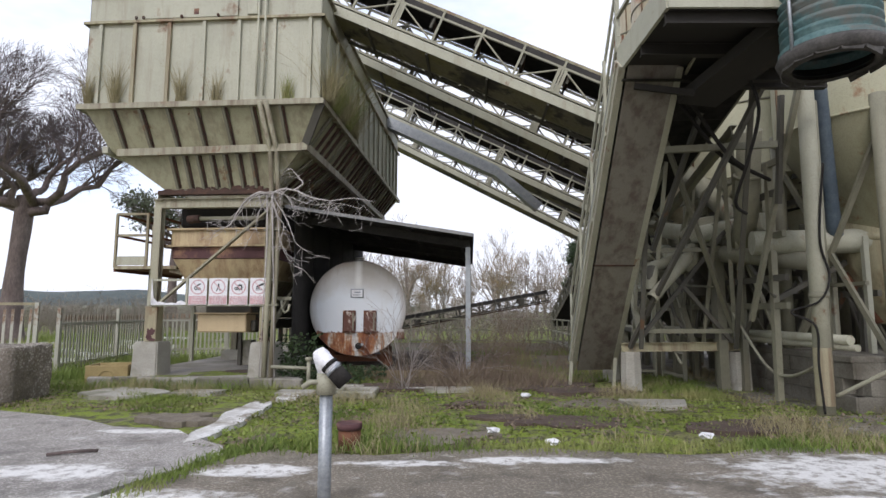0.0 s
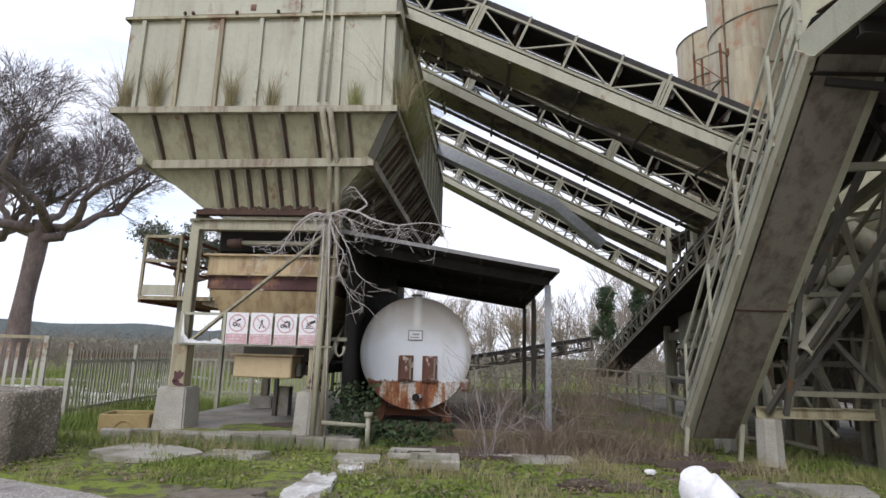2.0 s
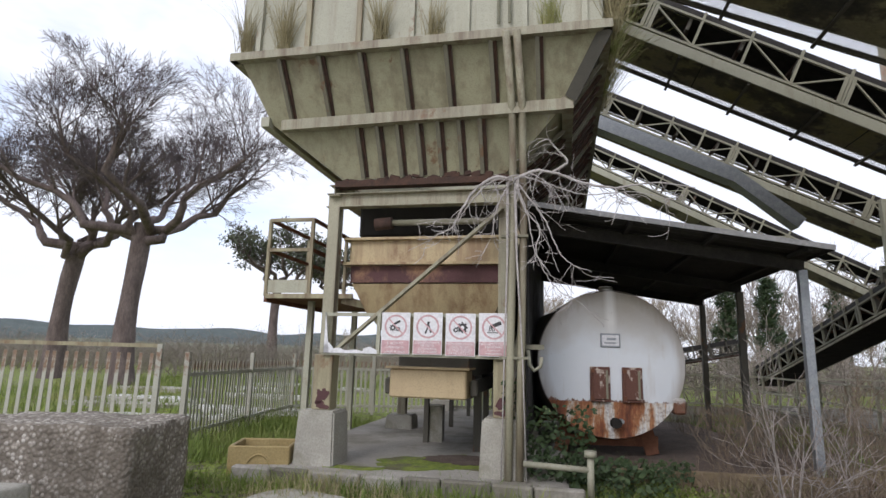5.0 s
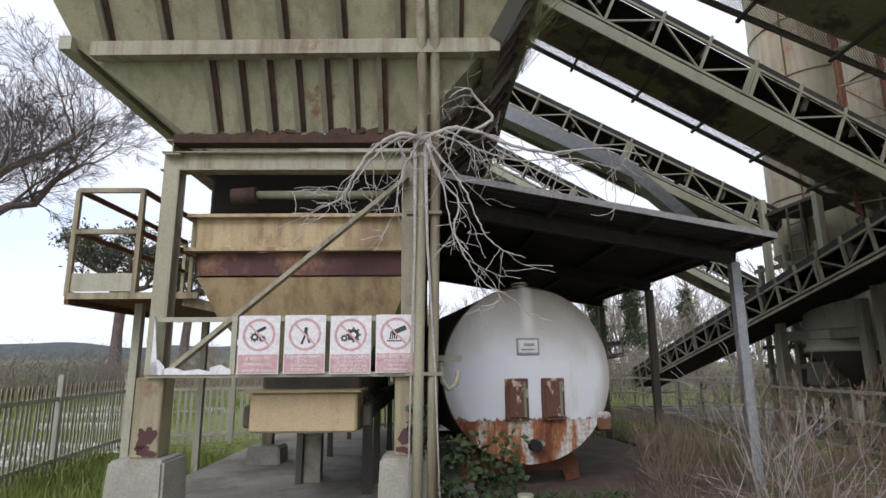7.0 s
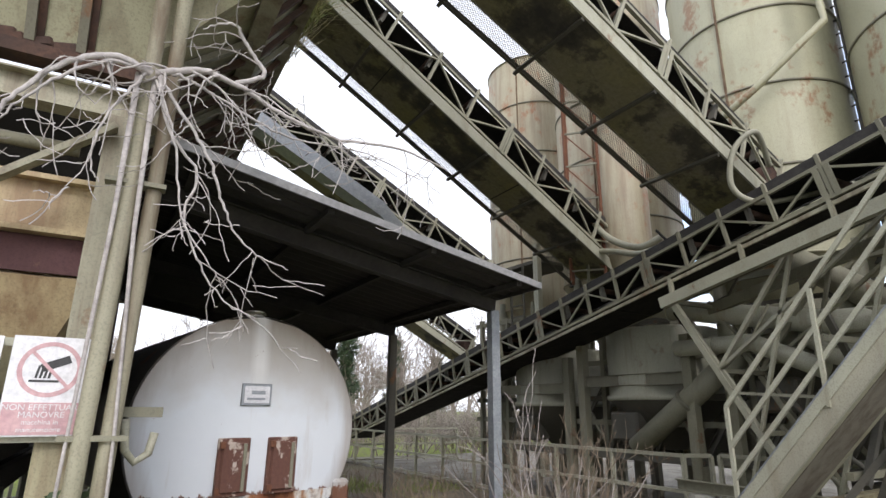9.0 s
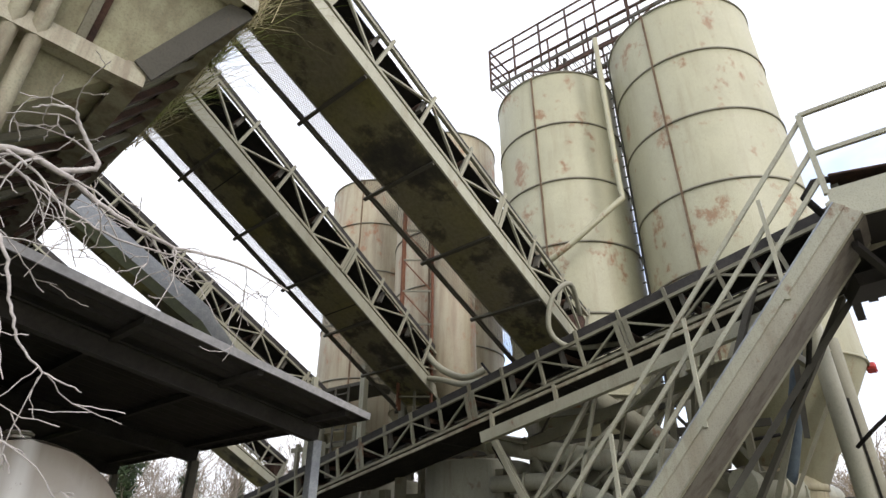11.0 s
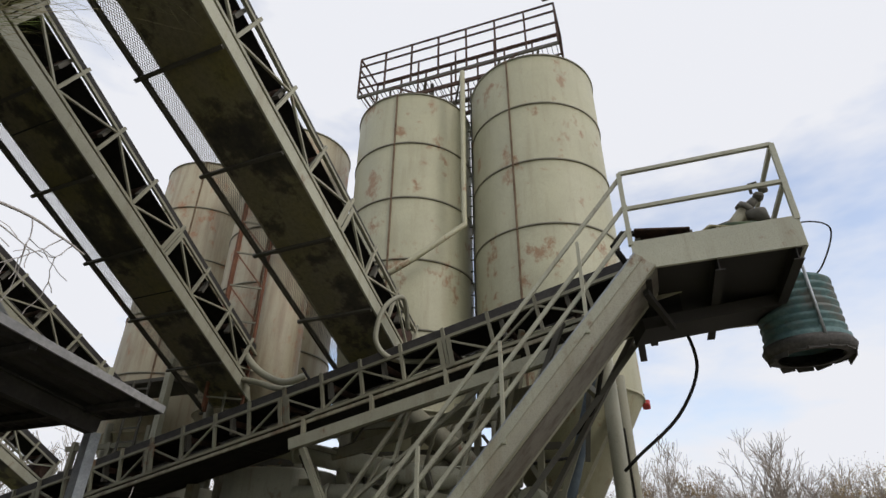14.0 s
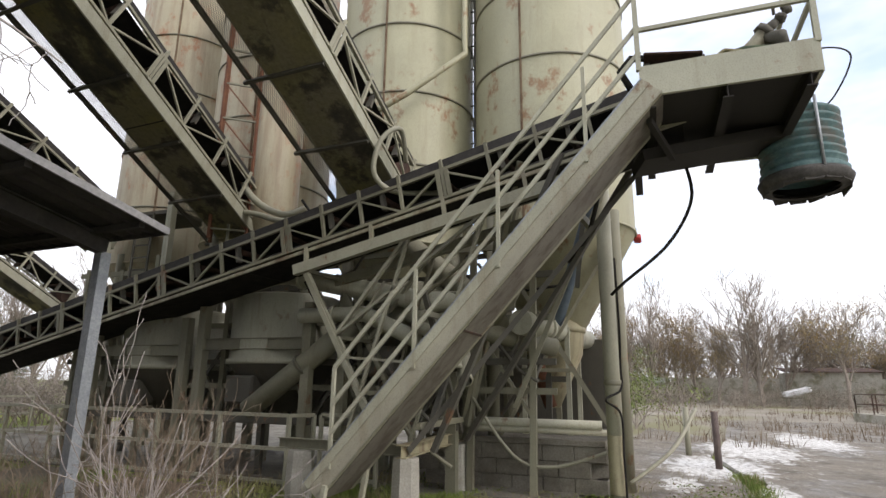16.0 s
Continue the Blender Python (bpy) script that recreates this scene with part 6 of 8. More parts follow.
def build_plant():
    # concrete wall and pipes along it
    bm = bmesh.new()
    flat_patch(bm, [(4.75, 12.6), (5.2, 9.4), (6.2, 8.45), (10.5, 8.5), (20, 9.5), (20, 28), (5.0, 28)], 0.029)
    solid("plant_floor", bm, OLD_BLOCK, (7, 14, 0), "dark stained concrete floor under the plant", "floor", kind="structure")
    w = thing("plant_foundation", (6, 10, 0), "stained concrete block foundation with a slab on top", "foundation")
    put("slab", box, OLD_BLOCK, w, (7.75, 9.75, 0.76), (3.7, 3.0, 0.1), bevel=0.015)
    put("core", box, OLD_BLOCK, w, (7.8, 9.75, 0.3), (3.3, 2.7, 0.8))
    for row in range(3):
        for i in range(6):
            put("wall_block", box, OLD_BLOCK, w, (6.03, 8.5 + i * 0.5 + (0.25 if row % 2 else 0.0), 0.115 + row * 0.24), (0.2 + 0.008 * ((i * 3 + row) % 3), 0.492, 0.234), bevel=0.008)
        for i in range(7):
            put("wall_block", box, OLD_BLOCK, w, (6.2 + i * 0.5 + (0.2 if row % 2 else 0.0), 8.34, 0.115 + row * 0.24), (0.493, 0.2, 0.234), bevel=0.008)
    # two piers carrying the frame
    for x, y in ((3.47, 10.54), (5.48, 10.54), (3.6, 12.2)):
        bm = bmesh.new()
        lathe(bm, [(0.0, -0.1), (0.2, -0.1), (0.18, 0.68), (0.17, 0.72), (0.0, 0.72)], (x, y, 0), (0, 0, 1), 8)
        for f in bm.faces:
            f.smooth = False
        solid("concrete_pier", bm, CONCRETE, (x, y, 0), "pale concrete pier carrying the plant's frame", "pier", "piers")
    t = thing("conveyor_trestle", (4.5, 11.2, 0.72), "dusty steel frame of beams and cross braces under the conveyor", "steel frame")
    put("sill_beam", ibeam, CREAM_RUSTY, t, (3.3, 10.54, 0.80), (5.65, 10.54, 0.82), 0.14, 0.16)
    put("sill_beam", bar, STEEL, t, (3.5, 10.4, 1.1), (5.5, 10.4, 1.1), 0.08, 0.08)
    put("sill_beam", ibeam, STEEL, t, (3.5, 10.5, 0.80), (3.65, 12.6, 0.80), 0.12, 0.14)
    # A-shaped trestle that carries the long conveyor
    q = [Vector(p) for p in ((3.9, 12.6, 3.45), (3.9, 11.1, 0.8), (3.9, 10.75, 3.85), (3.9, 11.95, 2.3), (3.9, 9.6, 4.05), (3.9, 11.7, 0.8), (3.9, 10.2, 1.9), (3.9, 10.7, 0.8), (3.9, 11.7, 2.0))]
    for i, j, w in ((0, 1, 0.11), (2, 3, 0.07), (2, 5, 0.06), (4, 7, 0.06), (3, 4, 0.06), (8, 6, 0.05), (0, 8, 0.06)):
        put("trestle_leg", bar, STEEL_PALE, t, q[i], q[j], w, w * 0.7)
        put("trestle_leg", bar, STEEL, t, q[i] + Vector((0.95, -0.07, 0)), q[j] + Vector((0.95, -0.07, 0)), w, w * 0.7)
    for z, y in ((3.35, 12.5), (1.5, 11.4), (2.3, 11.9)):
        put("trestle_tie", bar, STEEL, t, (3.9, y, z), (4.85, y - 0.07, z), 0.06, 0.06)
    # crossed struts towards the platform
    S = [((5.48, 10.5, 0.8), (3.55, 9.0, 4.6)), ((5.3, 10.3, 0.8), (4.35, 7.6, 4.6)), ((3.45, 10.5, 0.8), (4.45, 7.5, 4.6)), ((5.5, 10.4, 0.8), (4.9, 9.3, 4.6)), ((3.6, 10.4, 2.9), (5.3, 10.4, 0.9)), ((3.6, 10.3, 1.0), (5.4, 10.2, 3.2)), ((4.9, 9.6, 4.4), (5.3, 10.3, 1.0)), ((3.55, 10.2, 0.8), (3.2, 8.4, 4.5)), ((4.0, 8.0, 4.9), (3.6, 9.6, 2.5)), ((5.25, 8.0, 4.75), (5.18, 9.5, 1.3)), ((5.18, 8.3, 4.75), (5.15, 8.5, 3.1))]
    for k, (a, b) in enumerate(S):
        put("strut", bar, STEEL if k % 3 == 0 else STEEL_DARK, t, a, b, 0.07, 0.07)
    put("tie_beam", bar, STEEL, t, (3.3, 10.3, 2.55), (5.6, 10.2, 2.6), 0.06, 0.07)
    put("tie_beam", bar, STEEL, t, (3.1, 8.4, 3.9), (5.0, 8.2, 3.95), 0.07, 0.1)
    put("tie_beam", bar, SHADE_STEEL, t, (2.5, 7.5, 4.6), (5.3, 7.5, 4.6), 0.1, 0.14)
    # the tall round column with its hose
    c = thing("round_column", (5.37, 8.07, 0), "tall round grey column with peeled rust patches", "column")
    put("shaft", tube, STEEL_PALE, c, [(5.37, 8.07, 0), (5.4, 8.08, 4.75)], 0.115, 18)
    put("rust_patch", lathe, CREAM_RUSTY, c, [(0.117, 0.15), (0.1185, 0.3), (0.1185, 0.8), (0.117, 0.95)], (5.37, 8.07, 0), (0, 0, 1), 18, label="rusted band where paint has peeled")
    put("clamp", lathe, STEEL, c, [(0.117, 1.65), (0.13, 1.66), (0.13, 1.72), (0.117, 1.73)], (5.38, 8.07, 0), (0, 0, 1), 18)
    put("conduit", tube, STEEL, c, [(5.55, 8.15, 0.9), (5.57, 8.15, 4.6)], 0.04, 8)
    h = thing("suction_hose", (6.3, 8.5, 2.1), "blue-grey ribbed hose curving down to a vessel", "hose")
    bm = bmesh.new()
    pts = []
    for k in range(300):
        u = k / 299
        a = Vector((5.62, 8.1, 5.05)).lerp(Vector((6.45, 9.15, 2.3)), u)
        bend = max(0, u - 0.8) / 0.2
        pts.append(a + Vector((0.4, 0.25, 0.22)) * (bend * bend))
    tube(bm, pts, [0.108 if k % 2 else 0.102 for k in range(300)], 14)
    part("hose", bm, BLUE_HOSE, h)
    put("hose_collar", tube, STEEL, h, [pts[-1], pts[-1] + Vector((0.12, 0.15, -0.1))], 0.14, 12)
    # conical vessel beside it
    v = thing("weighing_vessel", (7.25, 9.25, 0.8), "cream cone-bottomed vessel with rust and torn plate", "vessel")
    put("barrel", lathe, CREAM_RUSTY, v, [(0.0, 4.35), (0.59, 4.3), (0.60, 2.7), (0.63, 2.69), (0.63, 2.6), (0.60, 2.59)], (7.25, 9.25, 0), (0, 0, 1), 32)
    put("rusted_skirt", lathe, CREAM_RUSTY, v, [(0.60, 2.59), (0.56, 2.2), (0.12, 1.25), (0.0, 1.25)], (7.25, 9.25, 0), (0, 0, 1), 32)
    for dx, dy in ((-0.45, -0.3), (0.4, -0.35), (-0.45, 0.35), (0.4, 0.4)):
        put("leg", bar, CREAM, v, (7.25 + dx * 1.2, 9.25 + dy * 1.2, 0.8), (7.25 + dx * 1.2, 9.25 + dy * 1.2, 2.65), 0.08, 0.08, (0, 1, 0))
    put("spout", tube, RUST, v, [(6.85, 9.42, 2.15), (7.2, 9.3, 1.3)], 0.15, 12)
    put("ring_beam", bar, STEEL, v, (6.6, 8.75, 1.9), (6.6, 9.75, 1.9), 0.06, 0.06)
    # mixers
    for k, (x, y, r, z0, z1) in enumerate(((5.9, 14.2, 1.05, 1.1, 3.2), (5.9, 16.9, 1.05, 1.0, 3.0), (6.0, 11.5, 0.9, 1.6, 3.3))):
        m = thing("mixer_vessel", (x, y, 0.85), "dusty grey-cream mixing vessel in a steel frame", "vessel", "mixing vessels")
        put("drum", lathe, CREAM if k < 2 else STEEL, m, [(0.0, z1 + 0.12), (r * 0.9, z1 + 0.05), (r, z1), (r, z0 + 0.95), (r + 0.05, z0 + 0.94), (r + 0.05, z0 + 0.86), (r, z0 + 0.85)], (x, y, 0), (0, 0, 1), 36)
        put("hopper", lathe, STEEL_DARK, m, [(r, z0 + 0.85), (0.25, z0), (0, z0)], (x, y, 0), (0, 0, 1), 36)
        for dx in (-1, 1):
            for dy in (-1, 1):
                put("post", bar, STEEL, m, (x + dx * r * 0.95, y + dy * (r + 0.1), 0.0), (x + dx * r * 0.95, y + dy * (r + 0.1), z1 - 0.2), 0.16, 0.16, (0, 1, 0))
            put("beam", ibeam, STEEL, m, (x + dx * r * 0.95, y - r - 0.2, z0 + 1.2), (x + dx * r * 0.95, y + r + 0.2, z0 + 1.2), 0.12, 0.2)
            put("beam", bar, STEEL_DARK, m, (x + dx * r * 0.95, y - r - 0.2, 1.0), (x + dx * r * 0.95, y + r + 0.2, 1.0), 0.08, 0.12)
        put("motor_box", box, STEEL_DARK, m, (x - 0.7, y + 0.3, z0 + 0.4), (0.5, 0.6, 0.5), bevel=0.04)
    # dust and screw pipes
    P = (([(4.9, 14.2, 1.15), (5.0, 12.2, 2.65)], 0.18, STEEL), ([(5.0, 14.0, 3.62), (4.9, 12.6, 3.3), (5.0, 10.9, 2.95), (5.6, 9.6, 3.0)], 0.17, CREAM),
         ([(4.7, 13.1, 2.75), (4.75, 11.9, 2.75), (4.6, 10.9, 2.3)], 0.13, CREAM), ([(5.3, 11.3, 2.95), (5.0, 11.2, 2.75), (4.55, 10.3, 2.3)], 0.13, STEEL_PALE),
         ([(3.62, 9.8, 1.68), (4.4, 10.1, 2.4), (4.9, 11.0, 2.7)], 0.1, STEEL_PALE), ([(3.66, 9.95, 1.82), (3.75, 10.05, 2.25), (4.6, 10.9, 2.5)], 0.1, STEEL_PALE),
         ([(5.1, 10.2, 2.5), (6.0, 9.0, 2.25)], 0.15, STEEL), ([(5.3, 11.9, 4.4), (5.5, 10.4, 3.2), (5.6, 9.6, 2.5)], 0.2, STEEL), ([(5.2, 9.4, 2.6), (7.0, 9.0, 2.6), (9.0, 8.8, 2.6)], 0.2, CREAM), ([(5.0, 8.9, 4.4), (5.25, 9.6, 3.1), (5.4, 10.2, 2.4)], 0.19, STEEL),
         ([(5.45, 13.0, 1.06), (5.75, 10.9, 1.06), (5.95, 8.3, 1.04)], 0.07, CREAM), ([(5.4, 13.0, 0.95), (5.72, 10.9, 0.95), (5.98, 8.2, 0.93)], 0.05, STEEL_PALE))
    for k, (pts, r, mat) in enumerate(P):
        p = thing("duct_pipe", pts[0], "dusty steel duct running through the plant", "pipe", "ducts of the plant")
        put("pipe", tube, mat, p, pts, r, 16, cap=k not in (4, 5))
        if k in (4, 5):
            put("inner_wall", tube, STEEL_DARK, p, pts[:2], r * 0.9, 16, cap=False)
            put("lip", lathe, mat, p, [(r * 0.9, 0), (r * 1.05, 0), (r * 1.05, 0.04), (r, 0.05)], pts[0], vec(pts[1]) - vec(pts[0]), 16)
        elif r > 0.1:
            mid = (vec(pts[0]) + vec(pts[1])) / 2
            put("flange", tube, mat, p, [mid, mid + (vec(pts[1]) - vec(pts[0])).normalized() * 0.05], r * 1.2, 16)
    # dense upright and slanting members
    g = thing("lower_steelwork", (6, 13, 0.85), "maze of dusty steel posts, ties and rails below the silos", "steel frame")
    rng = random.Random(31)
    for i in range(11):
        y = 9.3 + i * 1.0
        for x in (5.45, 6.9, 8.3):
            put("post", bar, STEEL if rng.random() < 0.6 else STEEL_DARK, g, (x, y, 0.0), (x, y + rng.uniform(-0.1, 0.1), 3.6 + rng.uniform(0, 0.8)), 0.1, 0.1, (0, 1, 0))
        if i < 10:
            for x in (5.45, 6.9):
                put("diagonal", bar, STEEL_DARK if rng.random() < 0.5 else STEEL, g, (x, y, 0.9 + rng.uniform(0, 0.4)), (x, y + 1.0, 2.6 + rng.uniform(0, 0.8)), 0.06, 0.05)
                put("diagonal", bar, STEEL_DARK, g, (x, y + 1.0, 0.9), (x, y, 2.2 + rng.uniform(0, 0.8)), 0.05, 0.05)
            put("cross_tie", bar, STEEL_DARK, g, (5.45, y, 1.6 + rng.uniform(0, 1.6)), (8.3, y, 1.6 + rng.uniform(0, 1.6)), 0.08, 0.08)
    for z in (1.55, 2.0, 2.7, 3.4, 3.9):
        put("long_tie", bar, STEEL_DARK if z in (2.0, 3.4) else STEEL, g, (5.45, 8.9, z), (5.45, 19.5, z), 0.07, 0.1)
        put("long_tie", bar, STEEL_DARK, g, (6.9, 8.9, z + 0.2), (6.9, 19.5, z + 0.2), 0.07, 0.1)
    # Added dark sheet, standing for the shade deep inside the plant.
    put("back_sheet", box, STEEL_DARK, g, (8.9, 14.2, 1.6), (0.03, 11.5, 2.0), label="dark sheet added for the shade behind the steelwork")
    for x, y in ((5.3, 17.0), (5.3, 15.4)):
        put("ladder_rail", bar, STEEL, g, (x, y, 3.0), (x, y, 5.2), 0.04, 0.05, (0, 1, 0))
    # small landing behind conveyor two
    n = thing("silo_landing", (5.8, 18.2, 5.2), "small dark steel landing with a ladder on the silo", "walkway")
    put("deck", box, STEEL_DARK, n, (5.9, 17.9, 5.2), (1.1, 1.9, 0.08))
    for y in (17.0, 18.8):
        put("post", bar, CREAM, n, (5.35, y, 0.4), (5.35, y, 5.6), 0.14, 0.14, (0, 1, 0))
    for i in range(7):
        put("rung", bar, STEEL_DARK, n, (5.34, 17.5, 3.4 + i * 0.27), (5.34, 17.95, 3.4 + i * 0.27), 0.03, 0.03)
    for y in (17.5, 17.95):
        put("ladder_rail", bar, STEEL_DARK, n, (5.34, y, 3.2), (5.34, y, 5.2), 0.04, 0.04, (0, 1, 0))


build_plant()


# ---- guard rails along the long conveyor ----
def guard(p, q, posts, label, h=1.12):
    p, q = vec(p), vec(q)
    t = thing("guard_rail", p, label, "railing", "guard rails")
    for z in (h, h * 0.55, h * 0.12):
        put("rail", bar, STEEL_PALE, t, p + Vector((0, 0, z)), q + Vector((0, 0, z)), 0.045, 0.055)
    for i in range(posts):
        c = p.lerp(q, i / (posts - 1))
        put("post", bar, STEEL_PALE, t, c, c + Vector((0, 0, h)), 0.07, 0.05, q - p)


guard((4.35, 12.95, 0), (5.0, 27.0, 0), 11, "grey square-tube guard rail along the long conveyor")
guard((4.35, 12.95, 0), (4.75, 12.75, 0), 2, "short grey guard rail return")
guard((4.9, 12.7, 0), (4.95, 11.7, 0), 2, "grey guard rail before the mixer")
guard((9.0, 25.5, 0), (-1.5, 26.5, 0), 9, "grey guard rail in front of the scrub")


# ---- cables and hoses ----
def cable(pts, r, mat, label, name="cable"):
    out = []
    P = [vec(p) for p in pts]
    for i in range(len(P) - 1):
        p0, p1, p2, p3 = P[max(i - 1, 0)], P[i], P[i + 1], P[min(i + 2, len(P) - 1)]
        for k in range(8):
            u = k / 8
            out.append(0.5 * ((2 * p1) + (p2 - p0) * u + (2 * p0 - 5 * p1 + 4 * p2 - p3) * u * u + (3 * p1 - p0 - 3 * p2 + p3) * u ** 3))
    out.append(P[-1])
    bm = bmesh.new()
    tube(bm, out, r, 8)
    return solid(name, bm, mat, P[0], label, "cable")


cable([(3.9, 6.95, 4.55), (4.0, 6.88, 4.0), (4.0, 7.2, 3.42), (4.1, 7.75, 2.98), (4.35, 7.95, 2.85)], 0.022, RUBBER, "black cable hanging in a loop below the platform")
cable([(3.5, 8.0, 4.5), (4.2, 8.4, 3.9), (4.9, 8.9, 3.7), (5.2, 9.6, 3.6)], 0.03, RUBBER, "black cable slung below the platform")
cable([(3.6, 7.9, 4.5), (4.3, 8.2, 3.75), (5.1, 8.6, 3.5)], 0.03, RUBBER, "second black cable slung below the platform")
cable([(5.5, 7.95, 3.6), (5.36, 7.93, 2.5), (5.47, 7.95, 1.95), (5.3, 7.95, 1.6), (5.02, 8.15, 1.45), (5.24, 7.97, 1.25), (5.24, 7.96, 0.7), (5.27, 7.95, 0.05)], 0.016, RUBBER, "black cable drooping from the column to the ground")
cable([(4.2, 11.0, 5.1), (3.75, 10.9, 5.45), (3.5, 11.1, 5.2), (3.5, 11.2, 4.7), (3.7, 11.0, 4.45), (4.1, 10.6, 4.5), (4.6, 10.0, 4.65)], 0.04, STEEL_PALE, "pale hose looped over the conveyor", "hose")
cable([(5.3, 13.6, 4.9), (5.1, 13.9, 4.75), (5.2, 14.5, 5.0), (5.3, 15.0, 5.4), (5.5, 15.4, 5.9)], 0.07, STEEL_PALE, "pale hoses bundled beside the filter", "hose")
cable([(5.25, 13.5, 4.7), (5.0, 13.9, 4.6), (5.1, 14.5, 4.8), (5.3, 15.2, 5.0)], 0.06, STEEL_PALE, "pale hose drooping beside the filter", "hose")
cable([(5.2, 10.3, 1.6), (5.4, 9.6, 0.6), (5.45, 9.0, 0.45), (5.4, 8.2, 0.7)], 0.025, STEEL_PALE, "pale rope sagging between pier and column", "rope")
cable([(5.42, 7.9, 0.3), (5.8, 7.3, 0.75), (6.6, 6.9, 1.3)], 0.03, STEEL_PALE, "twisted pale rope tied to the column", "rope")
cable([(3.6, 5.6, 5.45), (3.7, 5.3, 5.65), (3.8, 5.0, 5.55), (3.9, 5.2, 5.1), (3.95, 5.45, 4.9)], 0.01, RUBBER, "thin wire looping from platform to bellows")


def build_machine_on_platform():
    t = thing("pump_unit", (3.2, 6.6, 5.0), "dirty pump motor with hoses on the platform", "machine")
    put("housing", box, DARK_RUST, t, (2.95, 7.05, 5.27), (0.75, 0.62, 0.03), Matrix.Rotation(0.16, 3, "X"), bevel=0.01, label="rusty tilted cover sheet")
    for y in (6.8, 6.72, 7.3):
        put("leg", bar, STEEL_DARK, t, (2.75, y, 4.76), (2.75, y + 0.03, 5.26), 0.09, 0.07, (0, 1, 0))
    put("frame", bar, STEEL_DARK, t, (2.7, 7.35, 4.98), (2.7, 6.6, 5.06), 0.07, 0.05)
    put("motor", tube, STEEL, t, [(2.95, 6.66, 5.1), (2.95, 6.45, 5.14)], [0.19, 0.16], 16)
    put("cowl", tube, STEEL, t, [(2.95, 6.45, 5.12), (2.95, 6.3, 5.1)], [0.13, 0.2], 16)
    put("bracket", bar, STEEL_PALE, t, (2.72, 6.62, 4.95), (2.72, 6.42, 5.22), 0.04, 0.07)
    put("bracket", bar, STEEL_PALE, t, (2.72, 6.42, 5.22), (2.72, 6.32, 4.95), 0.04, 0.07)
    put("tank", tube, STEEL, t, [(3.0, 6.42, 5.0), (3.0, 5.86, 5.04)], [0.24, 0.2], 18)
    put("valve_body", tube, FRAME_M, t, [(3.0, 6.42, 5.16), (3.0, 6.28, 5.30), (3.0, 6.16, 5.43), (3.0, 6.06, 5.55)], [0.12, 0.10, 0.085, 0.08], 14)
    put("valve_flange", tube, STEEL_DARK, t, [(3.0, 6.07, 5.545), (3.0, 6.02, 5.59)], 0.12, 8)
    put("valve_neck", tube, STEEL_DARK, t, [(3.0, 6.02, 5.59), (3.0, 5.92, 5.68)], [0.06, 0.05], 10)
    put("valve_outlet", tube, STEEL_DARK, t, [(3.0, 6.05, 5.5), (2.9, 5.92, 5.42), (2.88, 5.9, 5.3)], [0.07, 0.09, 0.06], 10)
    put("valve_head", box, STEEL_DARK, t, (3.0, 5.87, 5.72), (0.14, 0.12, 0.09), Matrix.Rotation(0.4, 3, "X"), bevel=0.03)
    put("valve_grip", tube, STEEL_DARK, t, [(3.0, 5.93, 5.78), (3.0, 5.93, 5.92), (3.0, 5.85, 5.93), (3.0, 5.84, 5.83)], 0.018, 7)
    put("valve_knob", tube, STEEL_DARK, t, [(3.0, 5.83, 5.8), (3.0, 5.76, 5.82)], 0.05, 10)
    put("hose", tube, IVY, t, [(2.85, 6.55, 5.24), (2.8, 6.3, 5.27), (2.78, 6.05, 5.22), (2.85, 5.84, 5.12), (2.95, 5.8, 5.0)], 0.055, 10, label="dusty green hose")
    for k in range(3):
        put("hose", tube, STRAW, t, [(2.8 + 0.1 * k, 6.7, 5.2 + 0.04 * k), (2.72 + 0.05 * k, 6.5, 5.27 + 0.03 * k), (2.72, 6.25, 5.2 - 0.02 * k), (2.74, 6.0, 5.16 - 0.02 * k), (2.85, 5.82, 5.06)], 0.02, 7, label="yellowed hose")
    put("hose", tube, RUBBER, t, [(2.65, 7.5, 4.9), (2.6, 7.62, 5.15), (2.65, 7.5, 5.32), (2.8, 7.2, 5.36), (2.9, 6.8, 5.33)], 0.04, 8, label="black hose")


build_machine_on_platform()

# square concrete frame of a covered pit, lying in the grass
t = thing("pit_frame", (-1.85, 10.58, 0), "low square concrete pit frame in the grass", "frame")
for x0, y0, x1, y1 in ((-2.2, 10.42, -1.5, 10.42), (-2.2, 10.9, -1.5, 10.9), (-2.16, 10.46, -2.16, 10.86), (-1.54, 10.46, -1.54, 10.86)):
    put("curb", bar, CONCRETE, t, (x0, y0, 0.03), (x1, y1, 0.03), 0.09, 0.08, bevel=0.012)

# loose pipework inside the plant's frame
rng = random.Random(52)
for k in range(18):
    x, y, z = rng.uniform(3.9, 6.6), rng.uniform(9.3, 12.8), rng.uniform(0.6, 3.8)
    e = Vector((rng.choice((0.2, 1.6, 0.1)) * rng.uniform(-1, 1), rng.uniform(-1.4, 1.4), rng.uniform(-1.6, 1.6)))
    p = Vector((x, y, z))
    m = p + e * 0.5 + Vector((rng.uniform(-0.1, 0.1), 0, rng.uniform(-0.25, 0.05)))
    q = p + e
    q.z = max(q.z, 0.3)
    c = thing("conduit", (x, y, z), "thin dusty conduit strung through the plant's frame", "pipe", "conduits in the plant")
    put("tube", tube, (STEEL_DARK, STEEL, RUBBER, STEEL_DARK)[k % 4], c, [p, p.lerp(m, 0.6), m, m.lerp(q, 0.5), q], rng.uniform(0.015, 0.04), 7)


